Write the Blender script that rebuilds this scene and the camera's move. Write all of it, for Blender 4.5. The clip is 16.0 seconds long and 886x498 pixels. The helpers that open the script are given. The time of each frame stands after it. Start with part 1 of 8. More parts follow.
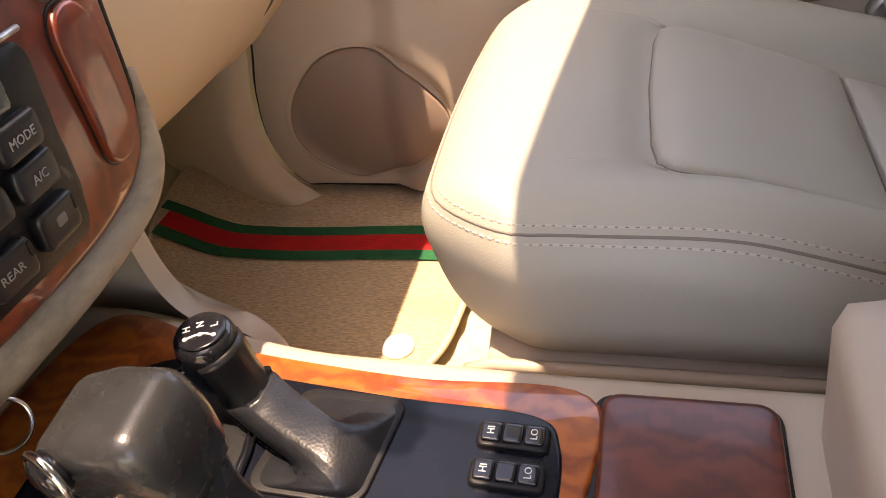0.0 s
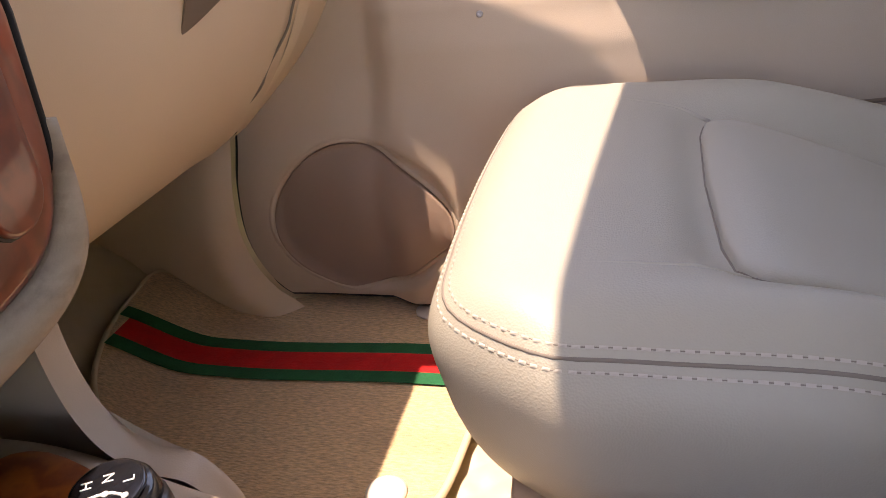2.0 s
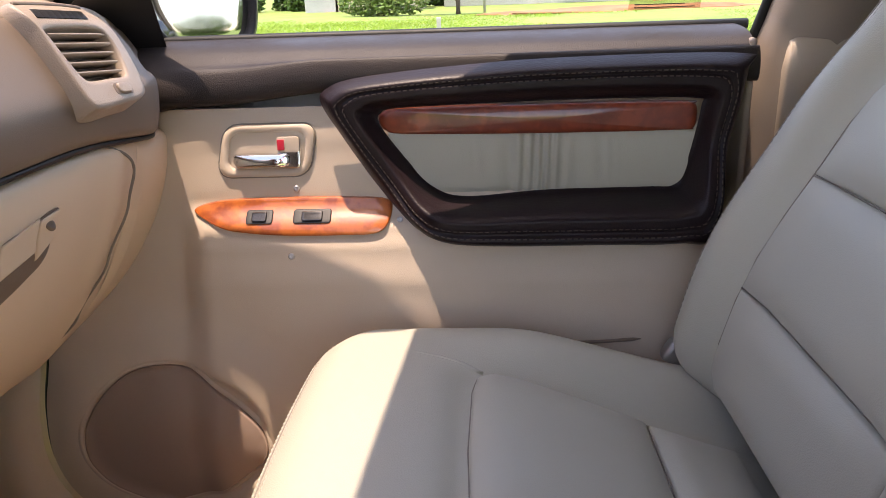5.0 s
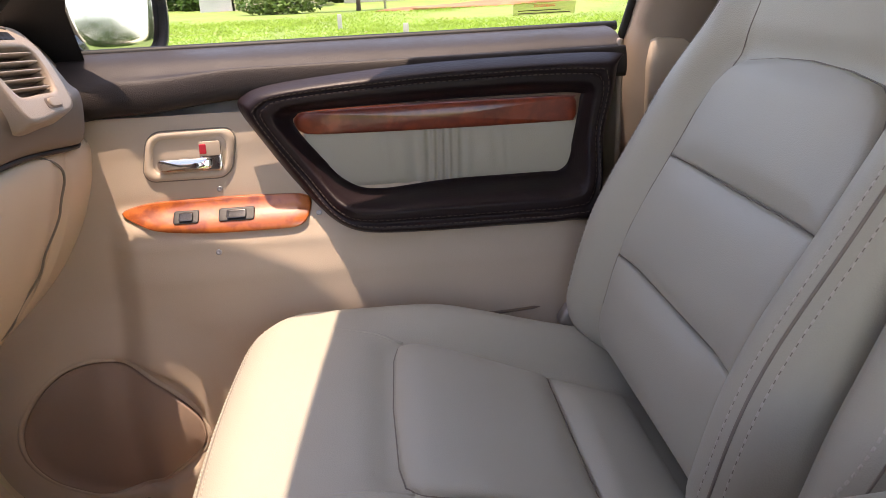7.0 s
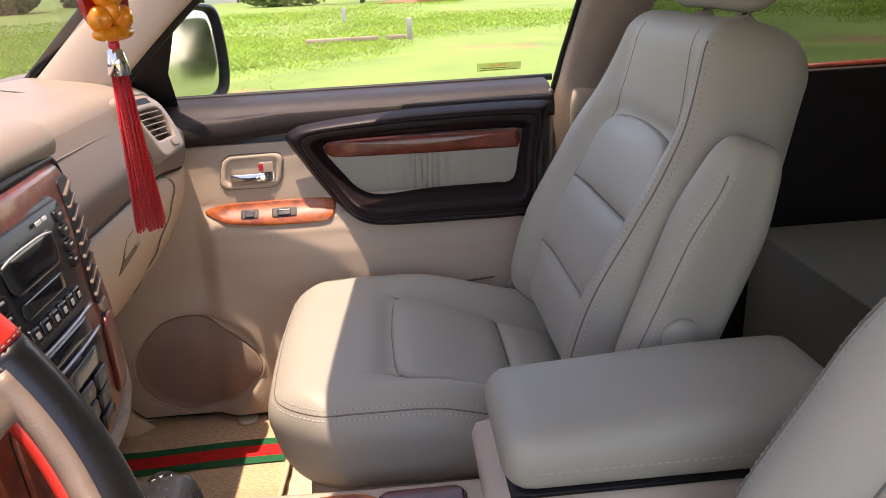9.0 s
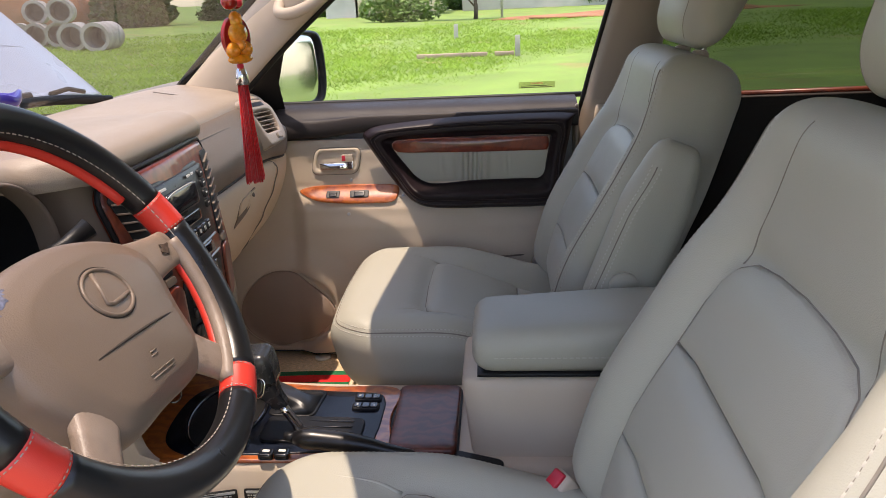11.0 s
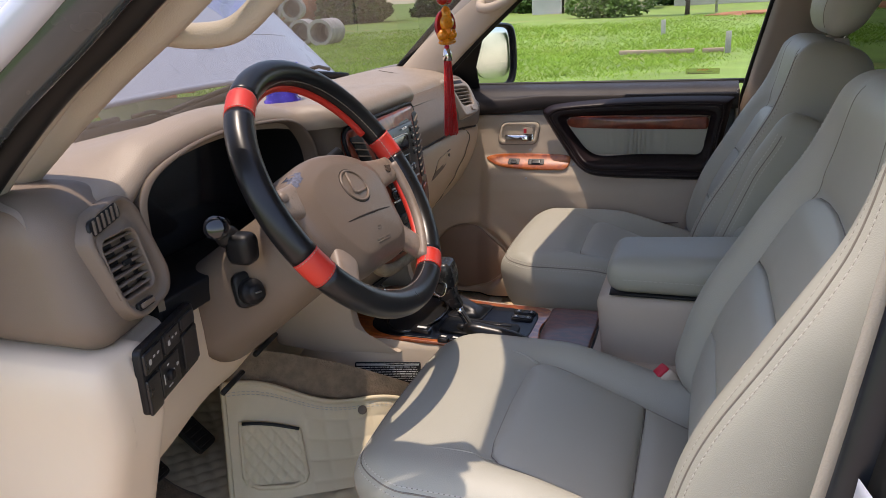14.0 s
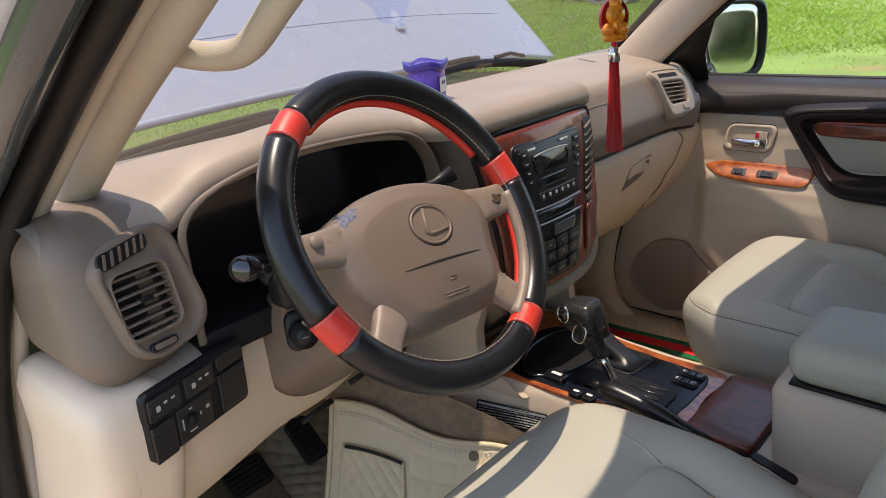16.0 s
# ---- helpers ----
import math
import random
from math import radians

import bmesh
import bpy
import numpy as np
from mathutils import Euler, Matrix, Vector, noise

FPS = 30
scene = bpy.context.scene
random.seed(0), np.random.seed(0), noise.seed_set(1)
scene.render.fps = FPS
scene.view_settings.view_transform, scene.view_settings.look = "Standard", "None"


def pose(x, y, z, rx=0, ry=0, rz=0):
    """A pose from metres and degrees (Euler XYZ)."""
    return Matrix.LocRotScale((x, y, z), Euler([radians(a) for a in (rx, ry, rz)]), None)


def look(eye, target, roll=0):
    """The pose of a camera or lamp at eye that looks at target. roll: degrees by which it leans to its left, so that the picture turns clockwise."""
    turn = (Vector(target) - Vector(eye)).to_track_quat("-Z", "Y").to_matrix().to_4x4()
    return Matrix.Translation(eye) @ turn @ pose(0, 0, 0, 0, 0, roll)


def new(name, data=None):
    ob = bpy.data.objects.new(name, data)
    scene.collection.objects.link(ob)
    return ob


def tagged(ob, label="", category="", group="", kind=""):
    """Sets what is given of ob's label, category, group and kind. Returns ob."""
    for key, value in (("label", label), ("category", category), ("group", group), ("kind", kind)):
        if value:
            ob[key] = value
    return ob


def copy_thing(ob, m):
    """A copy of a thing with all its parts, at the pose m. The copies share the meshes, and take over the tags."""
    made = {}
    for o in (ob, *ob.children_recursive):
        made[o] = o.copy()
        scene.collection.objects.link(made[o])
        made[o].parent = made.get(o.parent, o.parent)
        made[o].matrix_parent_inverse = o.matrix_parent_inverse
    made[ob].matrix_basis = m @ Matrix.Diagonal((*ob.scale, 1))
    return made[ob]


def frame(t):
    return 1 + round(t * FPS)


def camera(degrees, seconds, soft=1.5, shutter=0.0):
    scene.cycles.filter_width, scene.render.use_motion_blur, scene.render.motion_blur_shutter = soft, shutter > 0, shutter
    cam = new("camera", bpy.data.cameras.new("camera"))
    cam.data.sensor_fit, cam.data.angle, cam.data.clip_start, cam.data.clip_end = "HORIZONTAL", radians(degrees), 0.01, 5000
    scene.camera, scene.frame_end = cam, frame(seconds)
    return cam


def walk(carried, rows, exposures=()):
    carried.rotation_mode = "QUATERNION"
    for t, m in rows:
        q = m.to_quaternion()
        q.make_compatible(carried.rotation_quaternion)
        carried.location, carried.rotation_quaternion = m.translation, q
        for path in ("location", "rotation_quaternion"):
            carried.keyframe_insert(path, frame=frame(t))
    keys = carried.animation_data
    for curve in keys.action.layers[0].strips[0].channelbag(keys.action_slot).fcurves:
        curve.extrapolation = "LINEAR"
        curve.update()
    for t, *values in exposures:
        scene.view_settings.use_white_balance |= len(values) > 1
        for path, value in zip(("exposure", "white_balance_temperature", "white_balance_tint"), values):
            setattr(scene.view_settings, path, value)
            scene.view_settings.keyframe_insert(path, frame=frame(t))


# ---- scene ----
cam = camera(62.4, 16.0, soft=0.5)
PATH = [
    (0, (0.2196, -0.2301, 0.6761), (-0.2902, 1.1939, -0.4738), -10.72),
    (0.5, (0.1733, -0.1525, 0.5989), (-0.3680, 1.3195, -0.4736), -10.51),
    (1, (0.1466, -0.1117, 0.5522), (-0.4056, 1.4061, -0.4484), -10.29),
    (1.5, (0.1437, -0.1106, 0.5603), (-0.3811, 1.4469, -0.3931), -9.56),
    (2, (0.1675, -0.1333, 0.6006), (-0.3147, 1.4707, -0.2963), -7.42),
    (2.5, (0.1922, -0.1768, 0.6624), (-0.2104, 1.4825, -0.1711), -5.67),
    (3, (0.2128, -0.2211, 0.7362), (-0.1102, 1.4857, -0.0336), -4.32),
    (3.5, (0.2287, -0.2416, 0.7816), (-0.0100, 1.5046, 0.0719), -3.27),
    (4, (0.2360, -0.2177, 0.7772), (0.0546, 1.5518, 0.1096), -3.03),
    (4.2, (0.2372, -0.1998, 0.7709), (0.0674, 1.5741, 0.1119), -2.73),
    (6.5, (0.2200, -0.1291, 0.7217), (0.2966, 1.6685, 0.1114), -2.70),
    (7, (0.2326, -0.2479, 0.7656), (0.3545, 1.5328, 0.1144), -2.98),
    (7.5, (0.2330, -0.3789, 0.7916), (0.4032, 1.3941, 0.1301), -3.05),
    (8, (0.2355, -0.5015, 0.8396), (0.4066, 1.2642, 0.1592), -3.35),
    (10.3, (0.3071, -0.8819, 0.9373), (0.2467, 0.9031, 0.2893), -2.77),
    (10.5, (0.3305, -0.9313, 0.9400), (0.2406, 0.8546, 0.2976), -2.89),
    (11, (0.3733, -1.0360, 0.9475), (0.2228, 0.7520, 0.3226), -2.72),
    (11.5, (0.3748, -1.0791, 0.9461), (0.1881, 0.7106, 0.3362), -2.63),
    (12, (0.3808, -1.1555, 0.9393), (0.1628, 0.6365, 0.3465), -2.55),
    (12.5, (0.4013, -1.2800, 0.9431), (0.1444, 0.5112, 0.3639), -2.26),
    (13, (0.4260, -1.3905, 0.9507), (0.1033, 0.3908, 0.3735), -2.40),
    (13.5, (0.4494, -1.4359, 0.9503), (0.0125, 0.3176, 0.3636), -2.95),
    (14, (0.4854, -1.3662, 0.9472), (-0.1386, 0.3219, 0.3381), -3.34),
    (14.5, (0.5715, -1.2169, 0.9508), (-0.2706, 0.3666, 0.3237), -3.75),
    (15, (0.6265, -1.1532, 0.9657), (-0.3927, 0.3150, 0.3210), -4.03),
    (15.5, (0.6280, -1.1100, 0.9721), (-0.5113, 0.2650, 0.3231), -4.49),
    (16, (0.5978, -1.0414, 0.9781), (-0.6224, 0.2595, 0.3234), -4.63),
]
walk(cam, [(t, look(eye, target, roll)) for t, eye, target, roll in PATH],
     [(0.0, 2.91, 9600, 28), (1.5, 2.74, 8800, 31), (2.5, 2.60, 7900, 28), (3.0, 2.60, 7450, 26), (4.0, 2.47, 7600, 25), (6.5, 2.46, 8500, 27), (7.2, 2.39, 8350, 27), (8.0, 2.34, 8350, 29), (10.5, 1.91, 7750, 23), (12.0, 1.76, 7600, 17), (13.0, 1.47, 7450, 17), (14.0, 1.39, 7350, 20), (15.0, 1.54, 7450, 18), (16.0, 1.61, 7550, 16)])

# ---- light ----
SUN_FROM = Vector((-0.10, -0.05, 1.0)).normalized()
world = bpy.data.worlds.new("sky")
scene.world = world
world.use_nodes = True
wn = world.node_tree.nodes
sky = wn.new("ShaderNodeTexSky")
sky.sky_type, sky.sun_disc = "NISHITA", False
sky.sun_elevation, sky.sun_rotation = math.asin(SUN_FROM.z), math.atan2(SUN_FROM.x, SUN_FROM.y)
world.node_tree.links.new(sky.outputs[0], wn["Background"].inputs[0])
wn["Background"].inputs[1].default_value = 0.15
sun = new("sun", bpy.data.lights.new("sun", "SUN"))
sun.data.energy, sun.data.angle, sun.data.color = 1.45, radians(0.6), (1.0, 0.95, 0.86)
sun.matrix_world = look(SUN_FROM * 10, (0, 0, 0))

# ---- materials ----
def material(name, color, rough=0.5, metal=0.0, spots=(), bump=0.0, bump_scale=400.0, vary=0.06, vary_scale=6.0,
             coat=0.0, coat_rough=0.05, spec=0.5, stretch=(1, 1, 1), sheen=0.0, kind="noise"):
    """A surface with a slow drift of colour, a fine relief and an optional clear coat."""
    m = bpy.data.materials.new(name)
    m.use_nodes = True
    nt, b = m.node_tree, m.node_tree.nodes["Principled BSDF"]
    b.inputs["Roughness"].default_value, b.inputs["Metallic"].default_value = rough, metal
    b.inputs["Specular IOR Level"].default_value = spec
    b.inputs["Coat Weight"].default_value, b.inputs["Coat Roughness"].default_value = coat, coat_rough
    b.inputs["Sheen Weight"].default_value = sheen
    geo = nt.nodes.new("ShaderNodeTexCoord")
    mp = nt.nodes.new("ShaderNodeMapping")
    mp.inputs["Scale"].default_value = stretch
    nt.links.new(geo.outputs["Object"], mp.inputs["Vector"])
    big = nt.nodes.new("ShaderNodeTexNoise")
    big.inputs["Scale"].default_value, big.inputs["Detail"].default_value = vary_scale, 6
    nt.links.new(mp.outputs[0], big.inputs["Vector"])
    ramp = nt.nodes.new("ShaderNodeValToRGB")
    c = Vector(color[:3])
    ramp.color_ramp.elements[0].position, ramp.color_ramp.elements[1].position = 0.3, 0.7
    ramp.color_ramp.elements[0].color = (*(c * (1 - vary)), 1)
    ramp.color_ramp.elements[1].color = (*(c * (1 + vary)), 1)
    nt.links.new(big.outputs[0], ramp.inputs[0])
    out = ramp.outputs[0]
    for scale, lo, hi, tint, amount in spots:
        n = nt.nodes.new("ShaderNodeTexNoise")
        n.inputs["Scale"].default_value, n.inputs["Detail"].default_value = scale, 4
        nt.links.new(mp.outputs[0], n.inputs["Vector"])
        r = nt.nodes.new("ShaderNodeMapRange")
        r.inputs["From Min"].default_value, r.inputs["From Max"].default_value, r.inputs["To Max"].default_value = lo, hi, amount
        nt.links.new(n.outputs[0], r.inputs["Value"])
        mix = nt.nodes.new("ShaderNodeMix")
        mix.data_type = "RGBA"
        mix.inputs["B"].default_value = (*tint, 1)
        nt.links.new(r.outputs[0], mix.inputs["Factor"])
        nt.links.new(out, mix.inputs[6])
        mix.inputs[7].default_value = (*tint, 1)
        out = mix.outputs[2]
    nt.links.new(out, b.inputs["Base Color"])
    rr = nt.nodes.new("ShaderNodeMapRange")
    rr.inputs["To Min"].default_value, rr.inputs["To Max"].default_value = max(rough - 0.08, 0.02), min(rough + 0.08, 1)
    rn = nt.nodes.new("ShaderNodeTexNoise")
    rn.inputs["Scale"].default_value = vary_scale * 4
    nt.links.new(mp.outputs[0], rn.inputs["Vector"])
    nt.links.new(rn.outputs[0], rr.inputs["Value"])
    nt.links.new(rr.outputs[0], b.inputs["Roughness"])
    if bump:
        if kind == "noise":
            f = nt.nodes.new("ShaderNodeTexNoise")
            f.inputs["Detail"].default_value = 5
        else:
            f = nt.nodes.new("ShaderNodeTexVoronoi")
        f.inputs["Scale"].default_value = bump_scale
        nt.links.new(mp.outputs[0], f.inputs["Vector"])
        bp = nt.nodes.new("ShaderNodeBump")
        bp.inputs["Strength"].default_value, bp.inputs["Distance"].default_value = bump, 0.002
        nt.links.new(f.outputs[0], bp.inputs["Height"])
        nt.links.new(bp.outputs[0], b.inputs["Normal"])
    return m


def wood_material(name, dark, light, scale=1.0, coat=1.0):
    """Lacquered burl: bands bent by noise, with a clear coat."""
    m = bpy.data.materials.new(name)
    m.use_nodes = True
    nt, b = m.node_tree, m.node_tree.nodes["Principled BSDF"]
    tc = nt.nodes.new("ShaderNodeTexCoord")
    warp = nt.nodes.new("ShaderNodeTexNoise")
    warp.inputs["Scale"].default_value, warp.inputs["Detail"].default_value = 9 * scale, 5
    warp.inputs["Distortion"].default_value = 1.2
    nt.links.new(tc.outputs["Object"], warp.inputs["Vector"])
    wave = nt.nodes.new("ShaderNodeTexWave")
    wave.inputs["Scale"].default_value, wave.inputs["Distortion"].default_value = 14 * scale, 9
    wave.inputs["Detail"].default_value, wave.inputs["Detail Scale"].default_value = 4, 2.5
    wave.bands_direction = "Y"
    nt.links.new(tc.outputs["Object"], wave.inputs["Vector"])
    mix = nt.nodes.new("ShaderNodeMath")
    mix.operation = "MULTIPLY_ADD"
    mix.inputs[1].default_value = 0.35
    nt.links.new(wave.outputs["Fac"], mix.inputs[0])
    nt.links.new(warp.outputs[0], mix.inputs[2])
    ramp = nt.nodes.new("ShaderNodeValToRGB")
    ramp.color_ramp.elements[0].position, ramp.color_ramp.elements[1].position = 0.38, 0.9
    ramp.color_ramp.elements[0].color, ramp.color_ramp.elements[1].color = (*dark, 1), (*light, 1)
    nt.links.new(mix.outputs[0], ramp.inputs[0])
    nt.links.new(ramp.outputs[0], b.inputs["Base Color"])
    b.inputs["Roughness"].default_value = 0.35
    b.inputs["Coat Weight"].default_value, b.inputs["Coat Roughness"].default_value = coat, 0.04
    return m


def glass_material(name, tint, gloss=1.0):
    """A thin pane: clear but for a tint, with the mirror image that its angle gives."""
    m = bpy.data.materials.new(name)
    m.use_nodes = True
    nt = m.node_tree
    nt.nodes.remove(nt.nodes["Principled BSDF"])
    clear = nt.nodes.new("ShaderNodeBsdfTransparent")
    clear.inputs[0].default_value = (*tint, 1)
    shine = nt.nodes.new("ShaderNodeBsdfGlossy")
    shine.inputs["Roughness"].default_value = 0.02
    fr = nt.nodes.new("ShaderNodeLayerWeight")
    pw = nt.nodes.new("ShaderNodeMath")
    pw.operation = "POWER"
    pw.inputs[1].default_value = 4.0
    nt.links.new(fr.outputs["Facing"], pw.inputs[0])
    k = nt.nodes.new("ShaderNodeMath")
    k.operation = "MULTIPLY_ADD"
    k.inputs[1].default_value, k.inputs[2].default_value = 0.55 * gloss, 0.045 * gloss
    nt.links.new(pw.outputs[0], k.inputs[0])
    mix = nt.nodes.new("ShaderNodeMixShader")
    nt.links.new(k.outputs[0], mix.inputs[0])
    nt.links.new(clear.outputs[0], mix.inputs[1])
    nt.links.new(shine.outputs[0], mix.inputs[2])
    nt.links.new(mix.outputs[0], nt.nodes["Material Output"].inputs[0])
    return m


LEATHER = material("grey_beige_leather", (0.384, 0.368, 0.303), 0.48, bump=0.12, bump_scale=700, vary=0.035, vary_scale=5, kind="voronoi", spec=0.4)
LEATHER_PALE = material("pale_leather", (0.392, 0.376, 0.311), 0.46, bump=0.1, bump_scale=700, vary=0.03, kind="voronoi", spec=0.4)
THREAD = material("pale_thread", (0.47, 0.44, 0.375), 0.8)
THREAD_DARK = material("dark_thread", (0.055, 0.042, 0.036), 0.8)
# Tone of the shade in seams and fine gaps, drawn as dark lines
SEAM_SHADE = material("seam_shadow_line", (0.20, 0.175, 0.145), 0.8)
BEIGE = material("beige_plastic", (0.71, 0.57, 0.425), 0.5, bump=0.12, bump_scale=900, vary=0.04, spots=((3.0, 0.6, 0.75, (0.42, 0.33, 0.24), 0.4),), spec=0.35)
BEIGE_GREY = material("greyed_beige_plastic", (0.50, 0.41, 0.32), 0.5, bump=0.12, bump_scale=900, vary=0.04, spec=0.35)
TAUPE = material("taupe_plastic", (0.180, 0.136, 0.103), 0.5, bump=0.18, bump_scale=800, vary=0.05, spec=0.4)
DASHTOP = material("dash_top_plastic", (0.33, 0.262, 0.203), 0.43, bump=0.35, bump_scale=620, vary=0.06, spec=0.5)
UMBER = material("dark_brown_leather", (0.014, 0.008, 0.0095), 0.40, bump=0.12, bump_scale=420, vary=0.15, kind="voronoi", spec=0.2)
DARKTRIM = material("dark_door_trim", (0.0231, 0.0177, 0.0163), 0.5, bump=0.3, bump_scale=700, vary=0.1, spec=0.25)
BLACK = material("black_plastic", (0.010, 0.010, 0.011), 0.42, bump=0.15, bump_scale=800, vary=0.15, spec=0.3)
BLACK_GLOSS = material("gloss_black_plastic", (0.008, 0.009, 0.012), 0.16, vary=0.1, coat=0.5)
PANEL_BLACK = material("blue_black_lacquer", (0.005, 0.007, 0.013), 0.24, vary=0.25, vary_scale=14, spec=0.28)
BLACK_LEATHER = material("black_leather", (0.010, 0.010, 0.011), 0.31, bump=0.03, bump_scale=1100, vary=0.2, kind="voronoi", spec=0.45)
GREY_LEATHER = material("worn_grey_leather", (0.013, 0.0145, 0.018), 0.34, bump=0.06, bump_scale=450, vary=0.15, vary_scale=20, kind="voronoi")
RED_LEATHER = material("red_leather", (0.66, 0.040, 0.025), 0.42, bump=0.08, bump_scale=1100, vary=0.06, kind="voronoi")
HUB = material("brown_wheel_pad", (0.175, 0.127, 0.094), 0.40, bump=0.22, bump_scale=700, vary=0.05, spots=((14, 0.62, 0.7, (0.16, 0.12, 0.09), 0.5),))
CHROME = material("chrome", (0.8, 0.8, 0.8), 0.08, 1.0, vary=0.02)
STEEL = material("worn_steel", (0.45, 0.45, 0.46), 0.35, 1.0, vary=0.1)
WOOD = wood_material("red_burl_wood", (0.13, 0.017, 0.006), (0.24, 0.038, 0.012), coat=0.6)
# The red wood as sun turns it orange, painted into the base colour
WOOD_SUNLIT = wood_material("sunlit_burl_wood", (0.22, 0.036, 0.009), (0.50, 0.125, 0.022))
WOOD_DARK = wood_material("dark_burl_wood", (0.060, 0.011, 0.007), (0.150, 0.028, 0.013), coat=0.22)
CARPET = material("tan_carpet", (0.64, 0.465, 0.275), 0.95, bump=1.0, bump_scale=520, vary=0.30, vary_scale=330, stretch=(0.35, 1.3, 1), sheen=0.3, spots=((9, 0.55, 0.75, (0.36, 0.24, 0.13), 0.4),))
CARPET_DARK = material("brown_carpet", (0.24, 0.18, 0.125), 0.95, bump=1.0, bump_scale=260, vary=0.2, vary_scale=60)
STRIPE_RED = material("red_carpet_stripe", (0.55, 0.012, 0.012), 0.95, bump=0.8, bump_scale=260, vary=0.12, vary_scale=60)
STRIPE_GREEN = material("green_carpet_stripe", (0.0, 0.11, 0.04), 0.95, bump=0.8, bump_scale=260, vary=0.12, vary_scale=60)
LINER = material("quilted_tan_leatherette", (0.64, 0.54, 0.37), 0.5, bump=0.15, bump_scale=600, vary=0.06)
WHITE_PLASTIC = material("white_plastic", (0.72, 0.68, 0.60), 0.4)
GRILLE = material("speaker_mesh", (0.30, 0.215, 0.165), 0.6, vary=0.05, bump=0.22, bump_scale=1300, kind="voronoi")
SEATBELT = material("beige_webbing", (0.30, 0.24, 0.18), 0.7, bump=0.4, bump_scale=900)
# Lighter than HEADLINER so the unseen ceiling bounces more light down
CEILING = material("pale_headliner", (0.58, 0.51, 0.42), 0.9, bump=0.3, bump_scale=500)
PILLAR = material("brownish_pillar_trim", (0.31, 0.245, 0.20), 0.55, bump=0.12, bump_scale=900, vary=0.05, spec=0.35)
HEADLINER = material("beige_headliner", (0.44, 0.385, 0.31), 0.9, bump=0.3, bump_scale=500)
PAINT = material("white_car_paint", (0.48, 0.50, 0.56), 0.28, vary=0.02, vary_scale=1.5, coat=0.8, coat_rough=0.08)
PAINT_DARK = material("dark_car_paint", (0.03, 0.04, 0.045), 0.25, coat=0.8, vary=0.1)
SEAL_BLUE = material("blue_black_seal", (0.010, 0.013, 0.019), 0.38, vary=0.25, vary_scale=9, spec=0.5)
RUBBER = material("black_rubber", (0.012, 0.012, 0.012), 0.5, vary=0.2, spec=0.25)
GLASS = glass_material("clear_glass", (0.93, 0.96, 0.94))
GLASS_SCREEN = glass_material("windscreen_glass", (0.51, 0.535, 0.55))
GLASS_DARK = glass_material("tinted_glass", (0.11, 0.13, 0.12))
MIRROR = material("mirror_glass", (0.55, 0.57, 0.58), 0.02, 1.0, vary=0.0)
RED_SILK = material("red_silk", (0.88, 0.022, 0.028), 0.5, sheen=0.5, vary=0.15, vary_scale=300)
silk = RED_SILK.node_tree.nodes["Principled BSDF"]
silk.inputs["Subsurface Weight"].default_value = 0.6
silk.inputs["Subsurface Radius"].default_value = (0.02, 0.004, 0.004)
AMBER = material("amber_resin", (0.85, 0.27, 0.015), 0.15, vary=0.3, vary_scale=90, coat=0.6, spots=((60, 0.55, 0.7, (0.95, 0.50, 0.08), 0.8),))
RED_GLAZE = material("dark_red_glass", (0.35, 0.012, 0.008), 0.1, coat=0.8)
PURPLE = material("purple_plastic", (0.12, 0.07, 0.55), 0.25, vary=0.25, vary_scale=40, coat=0.3)
PURPLE_DARK = material("dark_purple_plastic", (0.045, 0.03, 0.28), 0.3, coat=0.3)
LABEL_WHITE = material("printed_white", (0.75, 0.75, 0.72), 0.5)
LABEL_PALE = material("faded_print", (0.30, 0.30, 0.29), 0.5)
LABEL_DIM = material("worn_print", (0.16, 0.16, 0.155), 0.5)
LABEL_GREY = material("printed_grey", (0.45, 0.45, 0.43), 0.5)
RED_PLASTIC = material("red_plastic", (0.55, 0.02, 0.04), 0.35)
BLACK_SATIN = material("satin_black_plastic", (0.016, 0.016, 0.017), 0.3, bump=0.08, bump_scale=900, vary=0.2)
GRIP = material("worn_black_leather", (0.026, 0.027, 0.028), 0.26, bump=0.03, bump_scale=900, vary=0.25, vary_scale=25, kind="voronoi")
WORN_PAD = material("worn_pale_pad", (0.36, 0.29, 0.21), 0.6, bump=0.5, bump_scale=160, vary=0.25, vary_scale=45, stretch=(1, 0.4, 1), spots=((70, 0.5, 0.68, (0.16, 0.12, 0.085), 0.6),))
LCD = material("grey_display", (0.07, 0.075, 0.07), 0.25, vary=0.05, coat=0.4)
WINDOW_LABEL = glass_material("faded_label", (0.62, 0.60, 0.46))

# ---- mesh tools ----
from mathutils.bvhtree import BVHTree


def lin(a, b, n, endpoint=True):
    return [a + (b - a) * k / ((n - 1) if endpoint else n) for k in range(n)]


def finish(name, bm, mat, smooth=True):
    me = bpy.data.meshes.new(name)
    bmesh.ops.recalc_face_normals(bm, faces=bm.faces)
    bm.to_mesh(me)
    bm.free()
    if smooth:
        me.polygons.foreach_set("use_smooth", [True] * len(me.polygons))
    if mat:
        me.materials.append(mat)
    return me


def part(name, bm, mat, parent, label="", smooth=True):
    ob = new(name, finish(name, bm, mat, smooth))
    ob.parent = parent
    return tagged(ob, label)


def thing(name, label, category, group="", kind="", at=None):
    ob = new(name)
    ob.empty_display_size = 0.05
    if at is not None:
        ob.matrix_basis = at
    return tagged(ob, label, category, group, kind)


def solid(name, bm, mat, label, category, kind="", smooth=True, group=""):
    return tagged(new(name, finish(name, bm, mat, smooth)), label, category, group, kind)


